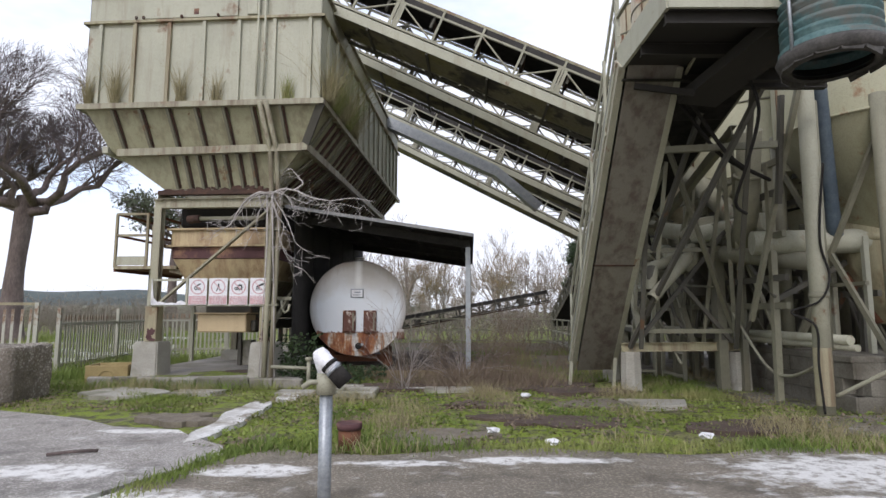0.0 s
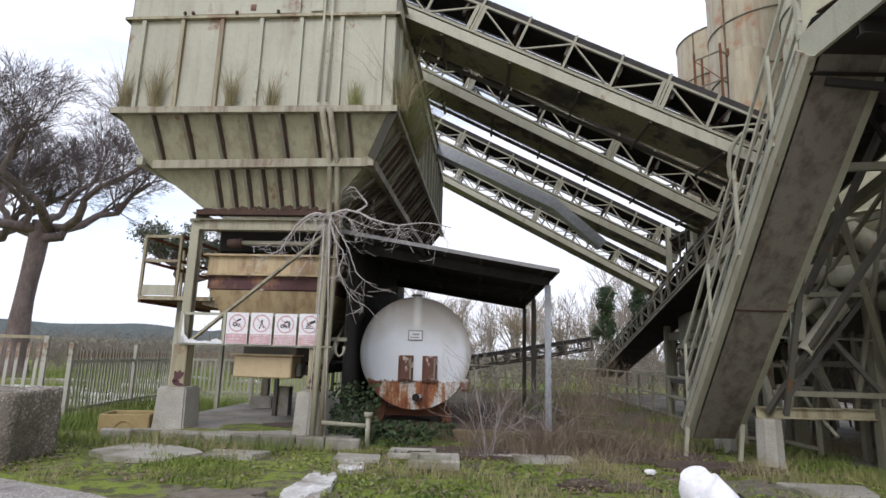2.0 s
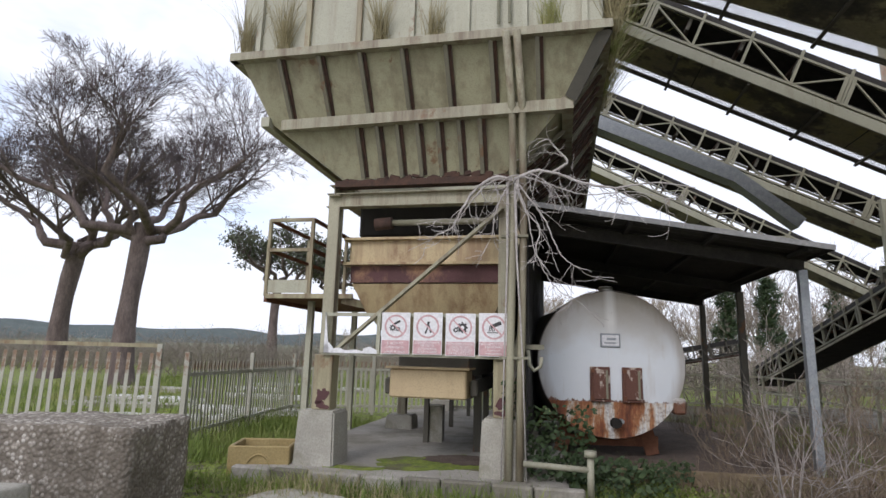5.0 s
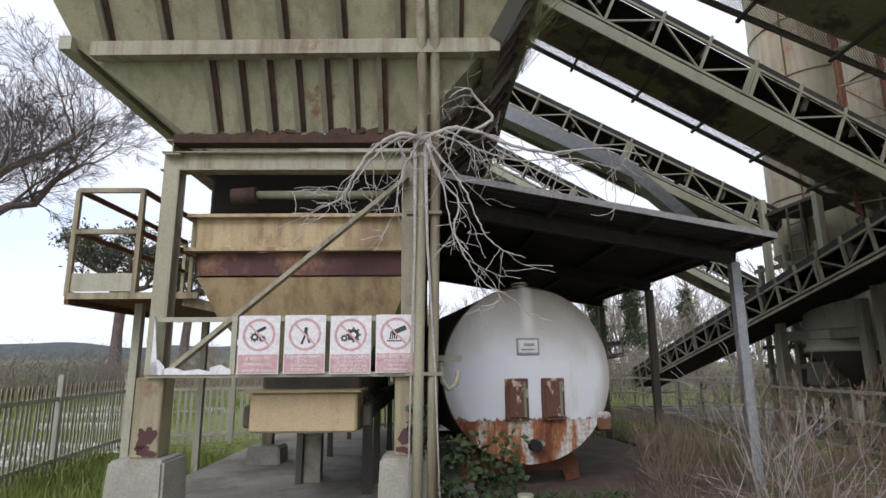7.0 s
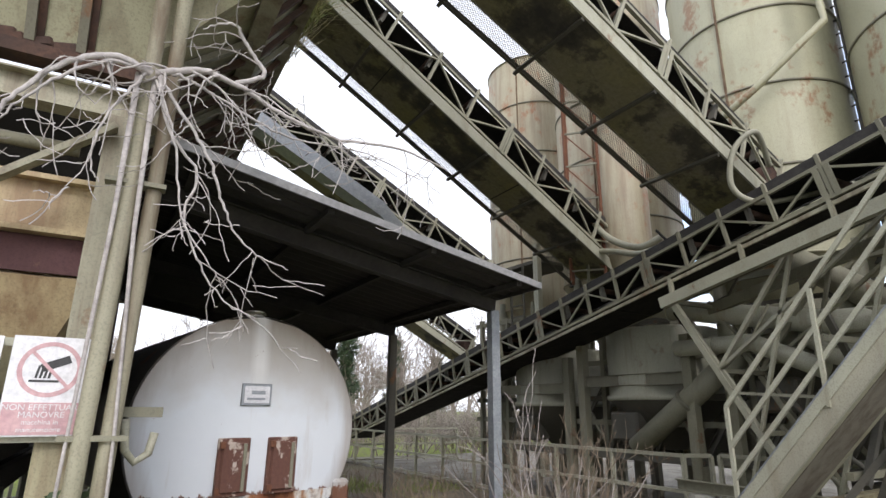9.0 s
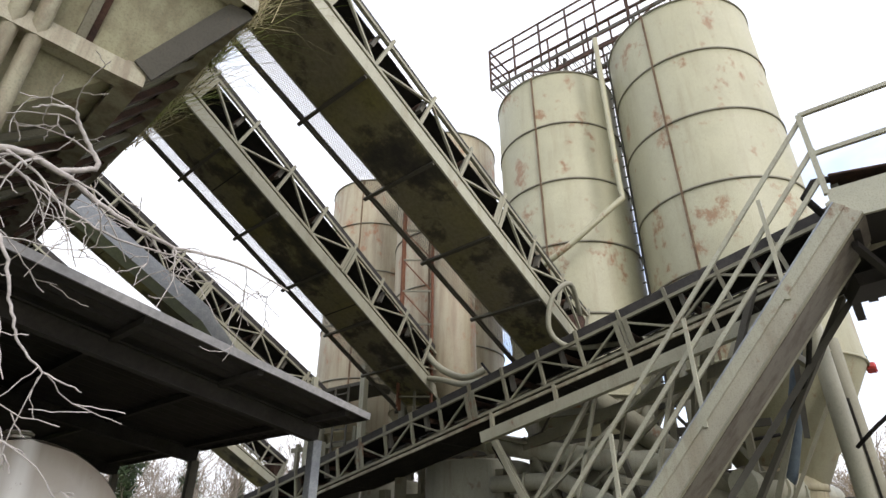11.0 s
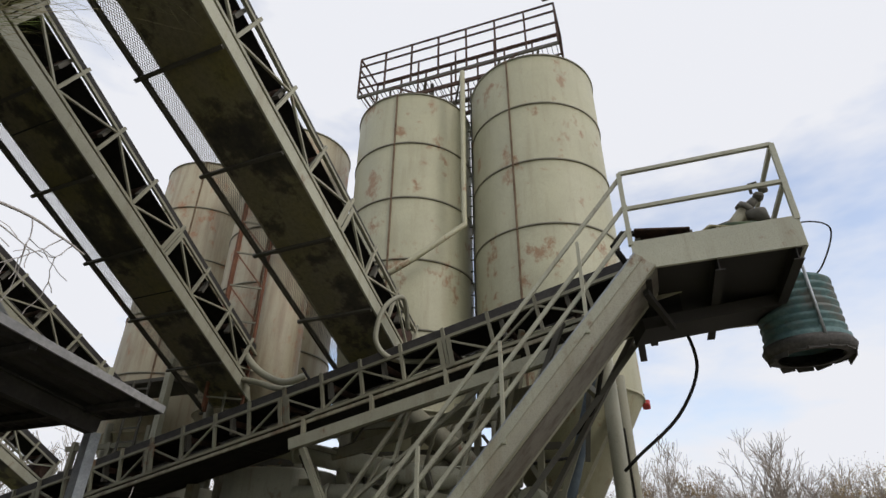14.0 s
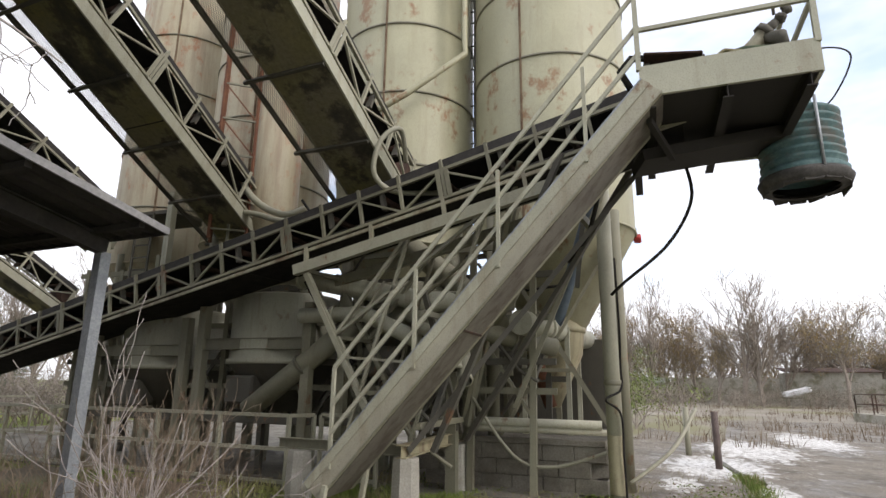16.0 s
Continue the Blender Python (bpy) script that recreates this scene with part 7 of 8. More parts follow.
# ---- plants ----
class Wood:
    """Collects tapered branches as one mesh."""

    def __init__(self):
        self.v, self.f = [], []

    def limb(self, pts, rs, n):
        base, side = len(self.v), None
        for i, p in enumerate(pts):
            d = pts[min(i + 1, len(pts) - 1)] - pts[max(i - 1, 0)]
            d = d.normalized() if d.length > 1e-6 else Vector((0, 0, 1))
            if side is None:
                side = d.orthogonal()
            side = side - d * side.dot(d)
            side = side.normalized() if side.length > 1e-6 else d.orthogonal().normalized()
            o = d.cross(side)
            for k in range(n):
                a = math.tau * k / n
                self.v.append(p + (side * math.cos(a) + o * math.sin(a)) * rs[i])
        for i in range(len(pts) - 1):
            for k in range(n):
                j = (k + 1) % n
                self.f.append((base + i * n + k, base + i * n + j, base + (i + 1) * n + j, base + (i + 1) * n + k))

    def mesh(self, name, mat, smooth=True):
        me = bpy.data.meshes.new(name)
        me.from_pydata([tuple(v) for v in self.v], [], self.f)
        if smooth:
            me.polygons.foreach_set("use_smooth", [True] * len(self.f))
        me.materials.append(mat)
        return me


def spread(d, angle, rng):
    s = d.orthogonal().normalized()
    s.rotate(Matrix.Rotation(rng.uniform(0, math.tau), 3, d))
    return (d * math.cos(angle) + s * math.sin(angle)).normalized()


def grow(big, small, p, d, length, r, level, rng, kids, fall, up, wob, limit, tips=None, thin=0.0035):
    """One branch with its side branches; big takes the limbs, small the twigs."""
    n = 4 if level < 3 else 3
    pts, rs = [p], [r]
    q = p
    for i in range(n):
        d = (d + Vector((rng.uniform(-1, 1), rng.uniform(-1, 1), rng.uniform(-1, 1))) * wob + Vector((0, 0, up))).normalized()
        q = q + d * length / n
        pts.append(q)
        rs.append(max(r * (1 - 0.55 * (i + 1) / n), thin))
    (big if level < 3 else small).limb(pts, rs, 7 if level == 0 else 5 if level < 3 else 3)
    if level >= limit:
        if tips is not None:
            tips.append(q)
        return
    for k in range(kids[level]):
        u = rng.uniform(0.3, 1.0) if k else 1.0
        i = min(int(u * n), n - 1)
        at = pts[i].lerp(pts[i + 1], u * n - i) if u < 1 else pts[-1]
        grow(big, small, at, spread(d, rng.uniform(0.3, 0.85) if k else rng.uniform(0.05, 0.4), rng), length * fall * rng.uniform(0.75, 1.15), rs[min(i + 1, n)] * (0.75 if k else 0.95), level + 1, rng, kids, fall, up, wob, limit, tips, thin)


def leaf_cloud(name, tips, mat, rng, count, size, jitter, flat=0.0):
    v, f = [], []
    for _ in range(count):
        c = rng.choice(tips) + Vector((rng.gauss(0, jitter), rng.gauss(0, jitter), rng.gauss(0, jitter * 0.7)))
        a = Vector((rng.gauss(0, 1), rng.gauss(0, 1), rng.gauss(0, 1))).normalized()
        b = a.orthogonal().normalized()
        s = size * rng.uniform(0.6, 1.4)
        i = len(v)
        v += [c - a * s, c + b * s * 0.5, c + a * s, c - b * s * 0.5]
        f.append((i, i + 1, i + 2, i + 3))
    me = bpy.data.meshes.new(name)
    me.from_pydata([tuple(x) for x in v], [], f)
    me.materials.append(mat)
    return me


def as_part(name, me, parent, label=""):
    ob = new(name, me)
    ob.parent = parent
    return tagged(ob, label)


def stone_pine(x, y, fork, top, spread_r, seed, label, lean=(0, 0), trunk_r=0.5, green=0, dens=1.0):
    rng = random.Random(seed)
    t = thing("pine_tree", (x, y, -0.1), label, "tree", "stone pines")
    big, small = Wood(), Wood()
    pts, rs = [], []
    for i in range(9):
        u = i / 8
        pts.append(Vector((lean[0] * u + 0.12 * math.sin(u * 5 + seed), lean[1] * u, fork * u)))
        rs.append(trunk_r * (1.1 - 0.3 * u + 0.08 * math.sin(u * 9)) * (1.25 if i == 0 else 1))
    big.limb(pts, rs, 14)
    f = pts[-1]
    tips = []
    arms = 7
    for k in range(arms):
        a = math.tau * k / arms + rng.uniform(-0.3, 0.3)
        out = rng.uniform(0.45, 1.0)
        goal = Vector((math.cos(a) * spread_r * out * 0.72, math.sin(a) * spread_r * out * 0.72, (top - fork) * (0.66 - 0.26 * out)))
        q = f + Vector((0, 0, -rng.uniform(0, 0.8)))
        limb, rr = [q], [trunk_r * rng.uniform(0.4, 0.58)]
        r0 = rr[0]
        for i in range(1, 8):
            u = i / 7
            bend = Vector((0.5 * math.sin(math.tau * u + k), 0.5 * math.cos(math.tau * u + k * 2), -0.75 * math.sin(math.pi * u) * out))
            limb.append(q + goal * u + bend + Vector((rng.uniform(-1, 1), rng.uniform(-1, 1), rng.uniform(-1, 1))) * 0.18)
            rr.append(r0 * (1 - 0.62 * u))
        big.limb(limb, rr, 8)
        for i in range(4, 8):
            for _ in range(2 if i < 7 else 4):
                d = (goal.normalized() * 0.5 + Vector((rng.uniform(-1.0, 1.0), rng.uniform(-1.0, 1.0), rng.uniform(0.15, 1.0)))).normalized()
                grow(big, small, limb[i], d, (top - fork) * rng.uniform(0.18, 0.27), rr[i] * 0.5, 1, rng, (0, 4, 4, 4, 4, 2), 0.7, 0.03, 0.2, 5 if dens >= 1 else 4, tips, 0.0065)
    for w in (big, small):
        for v in w.v:
            if v.z > fork:
                rr = math.hypot(v.x, v.y) / spread_r
                cap = top - fork * 0.0 - (top - fork) * 0.42 * rr * rr
                if v.z > cap:
                    v.z = cap + (v.z - cap) * 0.45
                if rr > 0.9:
                    k = (0.9 + (rr - 0.9) * 0.35) / rr
                    v.x, v.y = v.x * k, v.y * k
    as_part("trunk", big.mesh("trunk", BARK), t)
    as_part("crown", small.mesh("crown", TWIG, False), t, "dense bare brown twigs")
    if green:
        as_part("needles", leaf_cloud("needles", tips, PINE_GREEN, rng, green, 0.16, 0.3), t, "grey-green needle clumps")
    return t


stone_pine(-19.6, 25.8, 6.9, 13.6, 8.2, 3, "tall stone pine with bare brown twigs and forked trunk", (0.0, 0), 0.42)
stone_pine(-26.3, 29.5, 6.6, 13.6, 6.8, 8, "second stone pine with bare brown twigs", (0.6, 0), 0.45)
stone_pine(-29.0, 60.0, 9.0, 14.5, 8.0, 14, "umbrella pine with sparse grey-green crown beyond the fence", (0.4, 0), 0.5, 6000, 0.5)
stone_pine(-24.0, 63.0, 9.0, 13.5, 7.0, 15, "smaller umbrella pine beyond the fence", (0.4, 0), 0.45, 4000, 0.5)


# bare trees in the distance: a few kinds, repeated
def bare_tree(height, seed, leaves, mat, ivy=0):
    rng = random.Random(seed)
    t = thing("bare_tree", (0, 0, -200), "leafless tree with a haze of fine branches" if not leaves else "autumn tree with thin brown and yellow leaves", "tree", "trees round the yard")
    big, small, tips = Wood(), Wood(), []
    grow(big, small, Vector((0, 0, 0)), Vector((0, 0, 1)), height * 0.30, height * 0.016, 0, rng, (6, 5, 4, 4, 3), 0.66, 0.07, 0.15, 4, tips, 0.012)
    as_part("trunk", big.mesh("trunk", BARE_TWIG), t)
    as_part("crown", small.mesh("crown", BARE_TWIG, False), t)
    if leaves:
        as_part("leaves", leaf_cloud("leaves", tips, mat, rng, leaves, 0.04, 0.28), t)
    return t


TREES = [bare_tree(9, 21, 0, None), bare_tree(8, 22, 2200, AUTUMN), bare_tree(10, 23, 0, None), bare_tree(7.5, 24, 3200, AUTUMN), bare_tree(7, 25, 9000, PINE_GREEN)]


def plant_trees():
    rng = random.Random(77)
    spots = []
    for i in range(44):
        b = radians(85 + i * 0.62 + rng.uniform(-0.5, 0.5))
        dist = rng.uniform(62, 88)
        spots.append((-3.5 + dist * math.sin(b), 7.5 + dist * math.cos(b), rng.choice((0, 1, 1, 2, 3, 3, 2)), rng.uniform(1.3, 1.85)))
    for i in range(46):
        b = radians(-8 + i * 1.25 + rng.uniform(-0.6, 0.6))
        dist = rng.uniform(48, 75)
        spots.append((dist * math.sin(b), dist * math.cos(b), rng.choice((0, 2, 2, 0, 2, 3)), rng.uniform(0.9, 1.5)))
    for i in range(10):
        b = radians(-14 + i * 2.2 + rng.uniform(-0.6, 0.6))
        dist = rng.uniform(75, 95)
        spots.append((dist * math.sin(b) - 6, dist * math.cos(b), rng.choice((3, 4, 1)), rng.uniform(0.7, 1.0)))
    used = set()
    for x, y, k, s in spots:
        if k not in used:
            ob = TREES[k]
            used.add(k)
        else:
            ob = copy_thing(TREES[k], Matrix.Identity(4))
        ob.matrix_basis = Matrix.Translation((x, y, -0.1)) @ Matrix.Rotation(rng.uniform(0, 6.28), 4, "Z") @ Matrix.Diagonal((s, s, s * rng.uniform(0.9, 1.15), 1))


plant_trees()


def ivy_tree(x, y, h, r, seed):
    rng = random.Random(seed)
    t = thing("ivy_tree", (x, y, -0.1), "slim tree wrapped in dark green ivy", "tree", "ivy-covered trees")
    w = Wood()
    pts = [Vector((0.1 * math.sin(i), 0.1 * math.cos(i * 1.3), h * i / 7)) for i in range(8)]
    w.limb(pts, [0.22 * (1 - 0.09 * i) for i in range(8)], 8)
    small, tips = Wood(), []
    for i in range(14):
        p = pts[rng.randrange(3, 8)]
        grow(w, small, p, Vector((rng.uniform(-1, 1), rng.uniform(-1, 1), rng.uniform(0.2, 1))).normalized(), h * 0.25, 0.04, 2, rng, (0, 0, 3, 3), 0.6, 0.08, 0.15, 4, [])
    as_part("trunk", w.mesh("trunk", BARE_TWIG), t)
    tagged(as_part("twig", small.mesh("twig", BARE_TWIG, False), t), kind="stuff")
    spots = []
    for _ in range(240):
        z = rng.uniform(0.05, 0.97)
        a = rng.uniform(0, math.tau)
        rr = r * (1.0 - 0.55 * z) * math.sqrt(rng.uniform(0.1, 1)) * (0.8 + 0.35 * math.sin(z * 17 + seed))
        spots.append(Vector((rr * math.cos(a), rr * math.sin(a), z * h)))
    as_part("ivy", leaf_cloud("ivy", spots, IVY, rng, 9000, 0.10, 0.16), t, "dense dark ivy")


for k, (x, y, h, r) in enumerate(((10.9, 46, 7.4, 1.25), (13.6, 46, 7.8, 1.2), (21.0, 52, 8.0, 1.3), (26, 53, 6.8, 1.4))):
    ivy_tree(x, y, h, r, 50 + k)


def scrub(name, spots, mat, seed, label, count, size, twigs=True):
    """Low scrub of many stems and small leaves, too dense to count."""
    rng = random.Random(seed)
    w = Wood()
    tips = []
    for x, y, h in spots:
        for _ in range(9):
            p = Vector((x + rng.gauss(0, 1.0), y + rng.gauss(0, 1.0), 0))
            q = p + Vector((rng.gauss(0, 0.5), rng.gauss(0, 0.5), h * rng.uniform(0.6, 1.1)))
            m = p.lerp(q, 0.5) + Vector((rng.gauss(0, 0.2), rng.gauss(0, 0.2), 0))
            w.limb([p, m, q], [0.03, 0.018, 0.006], 3)
            for _ in range(8):
                e = p.lerp(m, rng.uniform(0.4, 1)) if rng.random() < 0.4 else m.lerp(q, rng.random())
                g = e + Vector((rng.gauss(0, 0.5), rng.gauss(0, 0.5), rng.uniform(0.1, 0.7)))
                w.limb([e, g], [0.012, 0.004], 3)
                tips.append(g)
            tips += [m, q]
    ob = new(name, w.mesh(name, BARE_TWIG, False))
    tagged(ob, label, "scrub", kind="stuff")
    lv = new(name + "_leaves", leaf_cloud(name, tips, mat, rng, count, size, 0.2))
    tagged(lv, label, "scrub", kind="stuff")


rs_ = random.Random(5)
scrub("far_scrub", [(rs_.uniform(-62, -12), rs_.uniform(34, 58), rs_.uniform(1.4, 2.7)) for _ in range(240)], HEDGE, 61, "brown thicket beyond the fence", 60000, 0.025)
scrub("yard_scrub", [(rs_.uniform(-4, 30), rs_.uniform(28, 44), rs_.uniform(1.2, 2.6)) for _ in range(110)], HEDGE, 62, "brown and green thicket behind the plant", 40000, 0.045)
scrub("right_scrub", [(rs_.uniform(50, 78), rs_.uniform(-16, 22), rs_.uniform(1.0, 2.4)) for _ in range(110)], HEDGE, 63, "brown thicket before the far wall", 30000, 0.045)
scrub("wall_thicket", [(rs_.uniform(70, 82), rs_.uniform(-30, 22), rs_.uniform(3.0, 5.5)) for _ in range(90)], AUTUMN, 65, "tall autumn thicket behind the far wall", 30000, 0.08)
scrub("green_bush", [(rs_.uniform(19, 27), rs_.uniform(8.5, 13), rs_.uniform(1.6, 2.8)) for _ in range(16)], GRASS, 64, "green and bare bushes beyond the column", 22000, 0.045)


# ---- far backdrop ----
def build_far():
    for name, dist, h, a0, a1, mat, lab in (("backdrop_ridge", 420, 17, -75, -8, RIDGE_M, "low dark wooded ridge on the horizon"), ("backdrop_field", 260, 4.5, -75, 5, FIELD_M, "gentle far field")):
        bm = bmesh.new()
        last = None
        for i in range(60):
            a = radians(a0 + (a1 - a0) * i / 59)
            z = h * (0.85 + 0.22 * noise.noise(Vector((i * 0.21, dist, 0)))) * min(1, i / 6, (59 - i) / 6)
            lo = [bm.verts.new((r * math.sin(a), r * math.cos(a), zz)) for r, zz in ((dist - 60, -1), (dist, z), (dist + 40, -1))]
            if last:
                for k in range(2):
                    bm.faces.new((last[k], lo[k], lo[k + 1], last[k + 1]))
            last = lo
        solid(name, bm, mat, (0, 0, 0), lab, "backdrop", kind="structure")
    # far wall, sheds and kerbed basin on the open side of the yard
    w = thing("far_wall", (66, 10, 0), "low grey boundary wall far across the yard", "wall")
    for i in range(8):
        y = 16 - i * 5.2
        put("wall_panel", box, CONCRETE, w, (68 + 0.3 * i, y - 2.6, 1.3), (0.2, 5.1, 2.9))
    for k, (x, y, sx, sy, h, lab) in enumerate(((64, -9, 3.5, 8.0, 3.2, "grey sheet-metal shed across the yard"), (60, -22, 3, 3.5, 2.2, "small dark shed across the yard"), (62, 7.5, 1.5, 2.0, 2.0, "small white hut across the yard"))):
        s = thing("shed", (x, y, 0), lab, "shed", "far sheds")
        put("wall", box, CONCRETE if k != 1 else STEEL_DARK, s, (x, y, h / 2), (sx, sy, h))
        put("roof", sheet, DARK_RUST if k == 0 else ROOF_TOP, s, [(x - sx / 2 - 0.2, y - sy / 2 - 0.2, h + 0.1), (x + sx / 2 + 0.2, y - sy / 2 - 0.2, h + 0.6), (x + sx / 2 + 0.2, y + sy / 2 + 0.2, h + 0.6), (x - sx / 2 - 0.2, y + sy / 2 + 0.2, h + 0.1)], 0.06)
    m = thing("trailer", (56, -4.5, 0), "white tipped trailer body on a frame", "trailer")
    put("body", box, WHITE_PAINT, m, (56, -4.5, 1.35), (1.2, 2.2, 0.5), Matrix.Rotation(-0.25, 3, "X"), bevel=0.1)
    for y in (-5.4, -3.6):
        put("leg", bar, STEEL, m, (56, y, 0), (56, y, 1.2), 0.1, 0.1, (0, 1, 0))
    put("beam", bar, STEEL, m, (56, -7, 0.8), (56, -3, 0.8), 0.1, 0.12)
    k = thing("basin_kerb", (30, -3, 0), "brown kerbed basin with a thin railing", "basin")
    for x0, y0, x1, y1 in ((33, -2.5, 23, -4.2), (33, -2.5, 36, -9), (30, -6.0, 20, -7.6)):
        put("kerb", bar, CONCRETE, k, (x0, y0, 0.2), (x1, y1, 0.2), 0.35, 0.45)
        n = 6
        for i in range(n + 1):
            u = i / n
            put("post", bar, DARK_RUST, k, (x0 + (x1 - x0) * u, y0 + (y1 - y0) * u, 0.4), (x0 + (x1 - x0) * u, y0 + (y1 - y0) * u, 1.4), 0.05, 0.05, (0, 1, 0))
        for z in (0.9, 1.4):
            put("rail", bar, DARK_RUST, k, (x0, y0, z), (x1, y1, z), 0.04, 0.04)
    for px, py in ((12.2, 6.8), (9.9, 6.35)):
        p = thing("stake", (px, py, 0), "weathered grey stake in the yard", "post", "stakes")
        put("stake", tube, STEEL_PALE if px > 11 else BARK, p, [(px, py, 0), (px + 0.03, py, 1.15)], 0.07, 9)
    bm = bmesh.new()
    flat_patch(bm, [(14, -9), (70, -22), (70, 14), (40, 12), (24, 9.5), (13, 7.5)], 0.015)
    solid("far_yard", bm, DUST, (30, -5, 0), "pale dusty open yard", "paving", kind="structure")


build_far()


# ---- dead vine on the bin's post ----
def glide(P, n=7):
    """A smooth line through the points P."""
    out = []
    for i in range(len(P) - 1):
        p0, p1, p2, p3 = P[max(i - 1, 0)], P[i], P[i + 1], P[min(i + 2, len(P) - 1)]
        for k in range(n):
            u = k / n
            out.append(0.5 * ((2 * p1) + (p2 - p0) * u + (2 * p0 - 5 * p1 + 4 * p2 - p3) * u * u + (3 * p1 - p0 - 3 * p2 + p3) * u ** 3))
    return out + [P[-1]]


def build_vine():
    rng = random.Random(18)
    knot = H(2.55, -0.46, 3.80)
    t = thing("dead_vine", H(2.6, -0.4, 0.05), "bleached dead creeper hanging from the bin's post", "creeper")
    w, s = Wood(), Wood()
    off = t.location

    def stem(pts, r, level, shoots):
        rs = [max(r * (1 - 0.75 * (i / (len(pts) - 1)) ** 0.9), 0.0032) for i in range(len(pts))]
        line = [p + Vector((rng.gauss(0, 1), rng.gauss(0, 1), rng.gauss(0, 1))) * 0.004 - off for p in pts]
        (w if level < 2 else s).limb(line, rs, 7 if level == 0 else 5 if level == 1 else 3)
        for _ in range(shoots):
            i = rng.randrange(2, len(pts) - 1)
            d = (pts[i + 1] - pts[i - 1]).normalized()
            side = HU * rng.gauss(0, 0.8) + HV * rng.gauss(-0.15, 0.5) + Vector((0, 0, rng.gauss(-0.35 if level == 0 else -0.05, 0.5)))
            length = rng.uniform(0.22, 0.62) if level == 0 else rng.uniform(0.10, 0.3)
            q, e = [pts[i]], (d * 0.5 + side).normalized()
            n = 9 if level == 0 else 6
            sag = rng.uniform(-0.28, 0.05) if level == 0 else rng.uniform(-0.12, 0.16)
            curl = rng.gauss(0, 0.12)
            for _ in range(n):
                e = (e + Vector((0, 0, sag)) + HU * curl + Vector((rng.gauss(0, 1), rng.gauss(0, 1), rng.gauss(0, 1))) * 0.085).normalized()
                q.append(q[-1] + e * length / n)
            stem(q, max(min(rs[i] * 0.5, 0.011), 0.0042), level + 1, (rng.randint(1, 3), rng.randint(0, 1), 0)[min(level, 2)])

    for k in range(2):
        put("stem", tube, VINE, t, [H(2.42 + k * 0.3, -0.36, 0.1), H(2.45 + k * 0.22, -0.34, 1.6), H(2.48 + k * 0.12, -0.33, 2.8), knot + Vector((rng.uniform(-0.1, 0.1), 0.05, 0))], [0.008, 0.01, 0.014, 0.02], 7)
    # the main limbs, along the bin and up, away from the knot
    for r, shoots, line in ((0.026, 10, ((0, 0), (-0.22, 0.03), (-0.45, -0.12), (-0.62, -0.38), (-0.74, -0.62), (-0.95, -0.74))),
                            (0.016, 6, ((0, 0.02), (-0.25, -0.02), (-0.48, -0.24), (-0.62, -0.46), (-0.68, -0.6))),
                            (0.026, 16, ((0.02, 0), (0.3, 0.09), (0.56, 0.05), (0.86, -0.08), (1.25, -0.16), (1.7, -0.12), (2.15, -0.2))),
                            (0.02, 5, ((0.5, 0.07), (0.68, 0.2), (0.56, 0.36), (0.46, 0.48), (0.36, 0.47), (0.26, 0.4))),
                            (0.014, 7, ((0.05, 0), (0.18, -0.22), (0.38, -0.5), (0.5, -0.78), (0.6, -1.0), (0.74, -1.12), (0.95, -1.2))),
                            (0.013, 6, ((0.05, -0.02), (0.14, -0.36), (0.34, -0.66), (0.3, -0.92), (0.4, -1.2), (0.58, -1.44), (0.76, -1.52))),
                            (0.010, 4, ((0.04, -0.05), (0.2, -0.5), (0.28, -0.95), (0.46, -1.22), (0.56, -1.36))),
                            (0.013, 4, ((-0.02, 0), (-0.1, -0.18), (-0.2, -0.42), (-0.22, -0.7), (-0.16, -0.82))),
                            (0.014, 12, ((0.05, 0.02), (0.22, 0.0), (0.5, -0.1), (0.9, -0.24), (1.4, -0.22), (1.9, -0.34)))):
        lean = rng.uniform(0.05, 0.2)
        stem(glide([knot + HU * a + Vector((0, 0, z)) - HV * ((0.1 if a < 0.5 else 0.02) * abs(a) + lean * abs(z) * 0.5) for a, z in line]), r, 0, shoots)
    tagged(as_part("branch", w.mesh("branch", VINE), t), kind="stuff")
    tagged(as_part("twig", s.mesh("twig", VINE, False), t), kind="stuff")


build_vine()


# ---- shrubs, tufts and grass ----
def bare_shrub(x, y, h, stems, seed, label, mat=BRAMBLE):
    rng = random.Random(seed)
    t = thing("bare_shrub", (x, y, 0), label, "shrub", "bare shrubs")
    w, s = Wood(), Wood()
    for k in range(stems):
        a = rng.uniform(0, math.tau)
        grow(w, s, Vector((rng.gauss(0, 0.12), rng.gauss(0, 0.12), 0)), Vector((math.cos(a) * rng.uniform(0.05, 0.7), math.sin(a) * rng.uniform(0.05, 0.7), 1)).normalized(), h * rng.uniform(0.5, 0.75), 0.0065 * h / 2, 1, rng, (0, 3, 3, 2, 1), 0.55, 0.03, 0.2, 4, [], 0.0022)
    tagged(as_part("stem", w.mesh("stem", mat), t), kind="stuff")
    tagged(as_part("twig", s.mesh("twig", mat, False), t), kind="stuff")


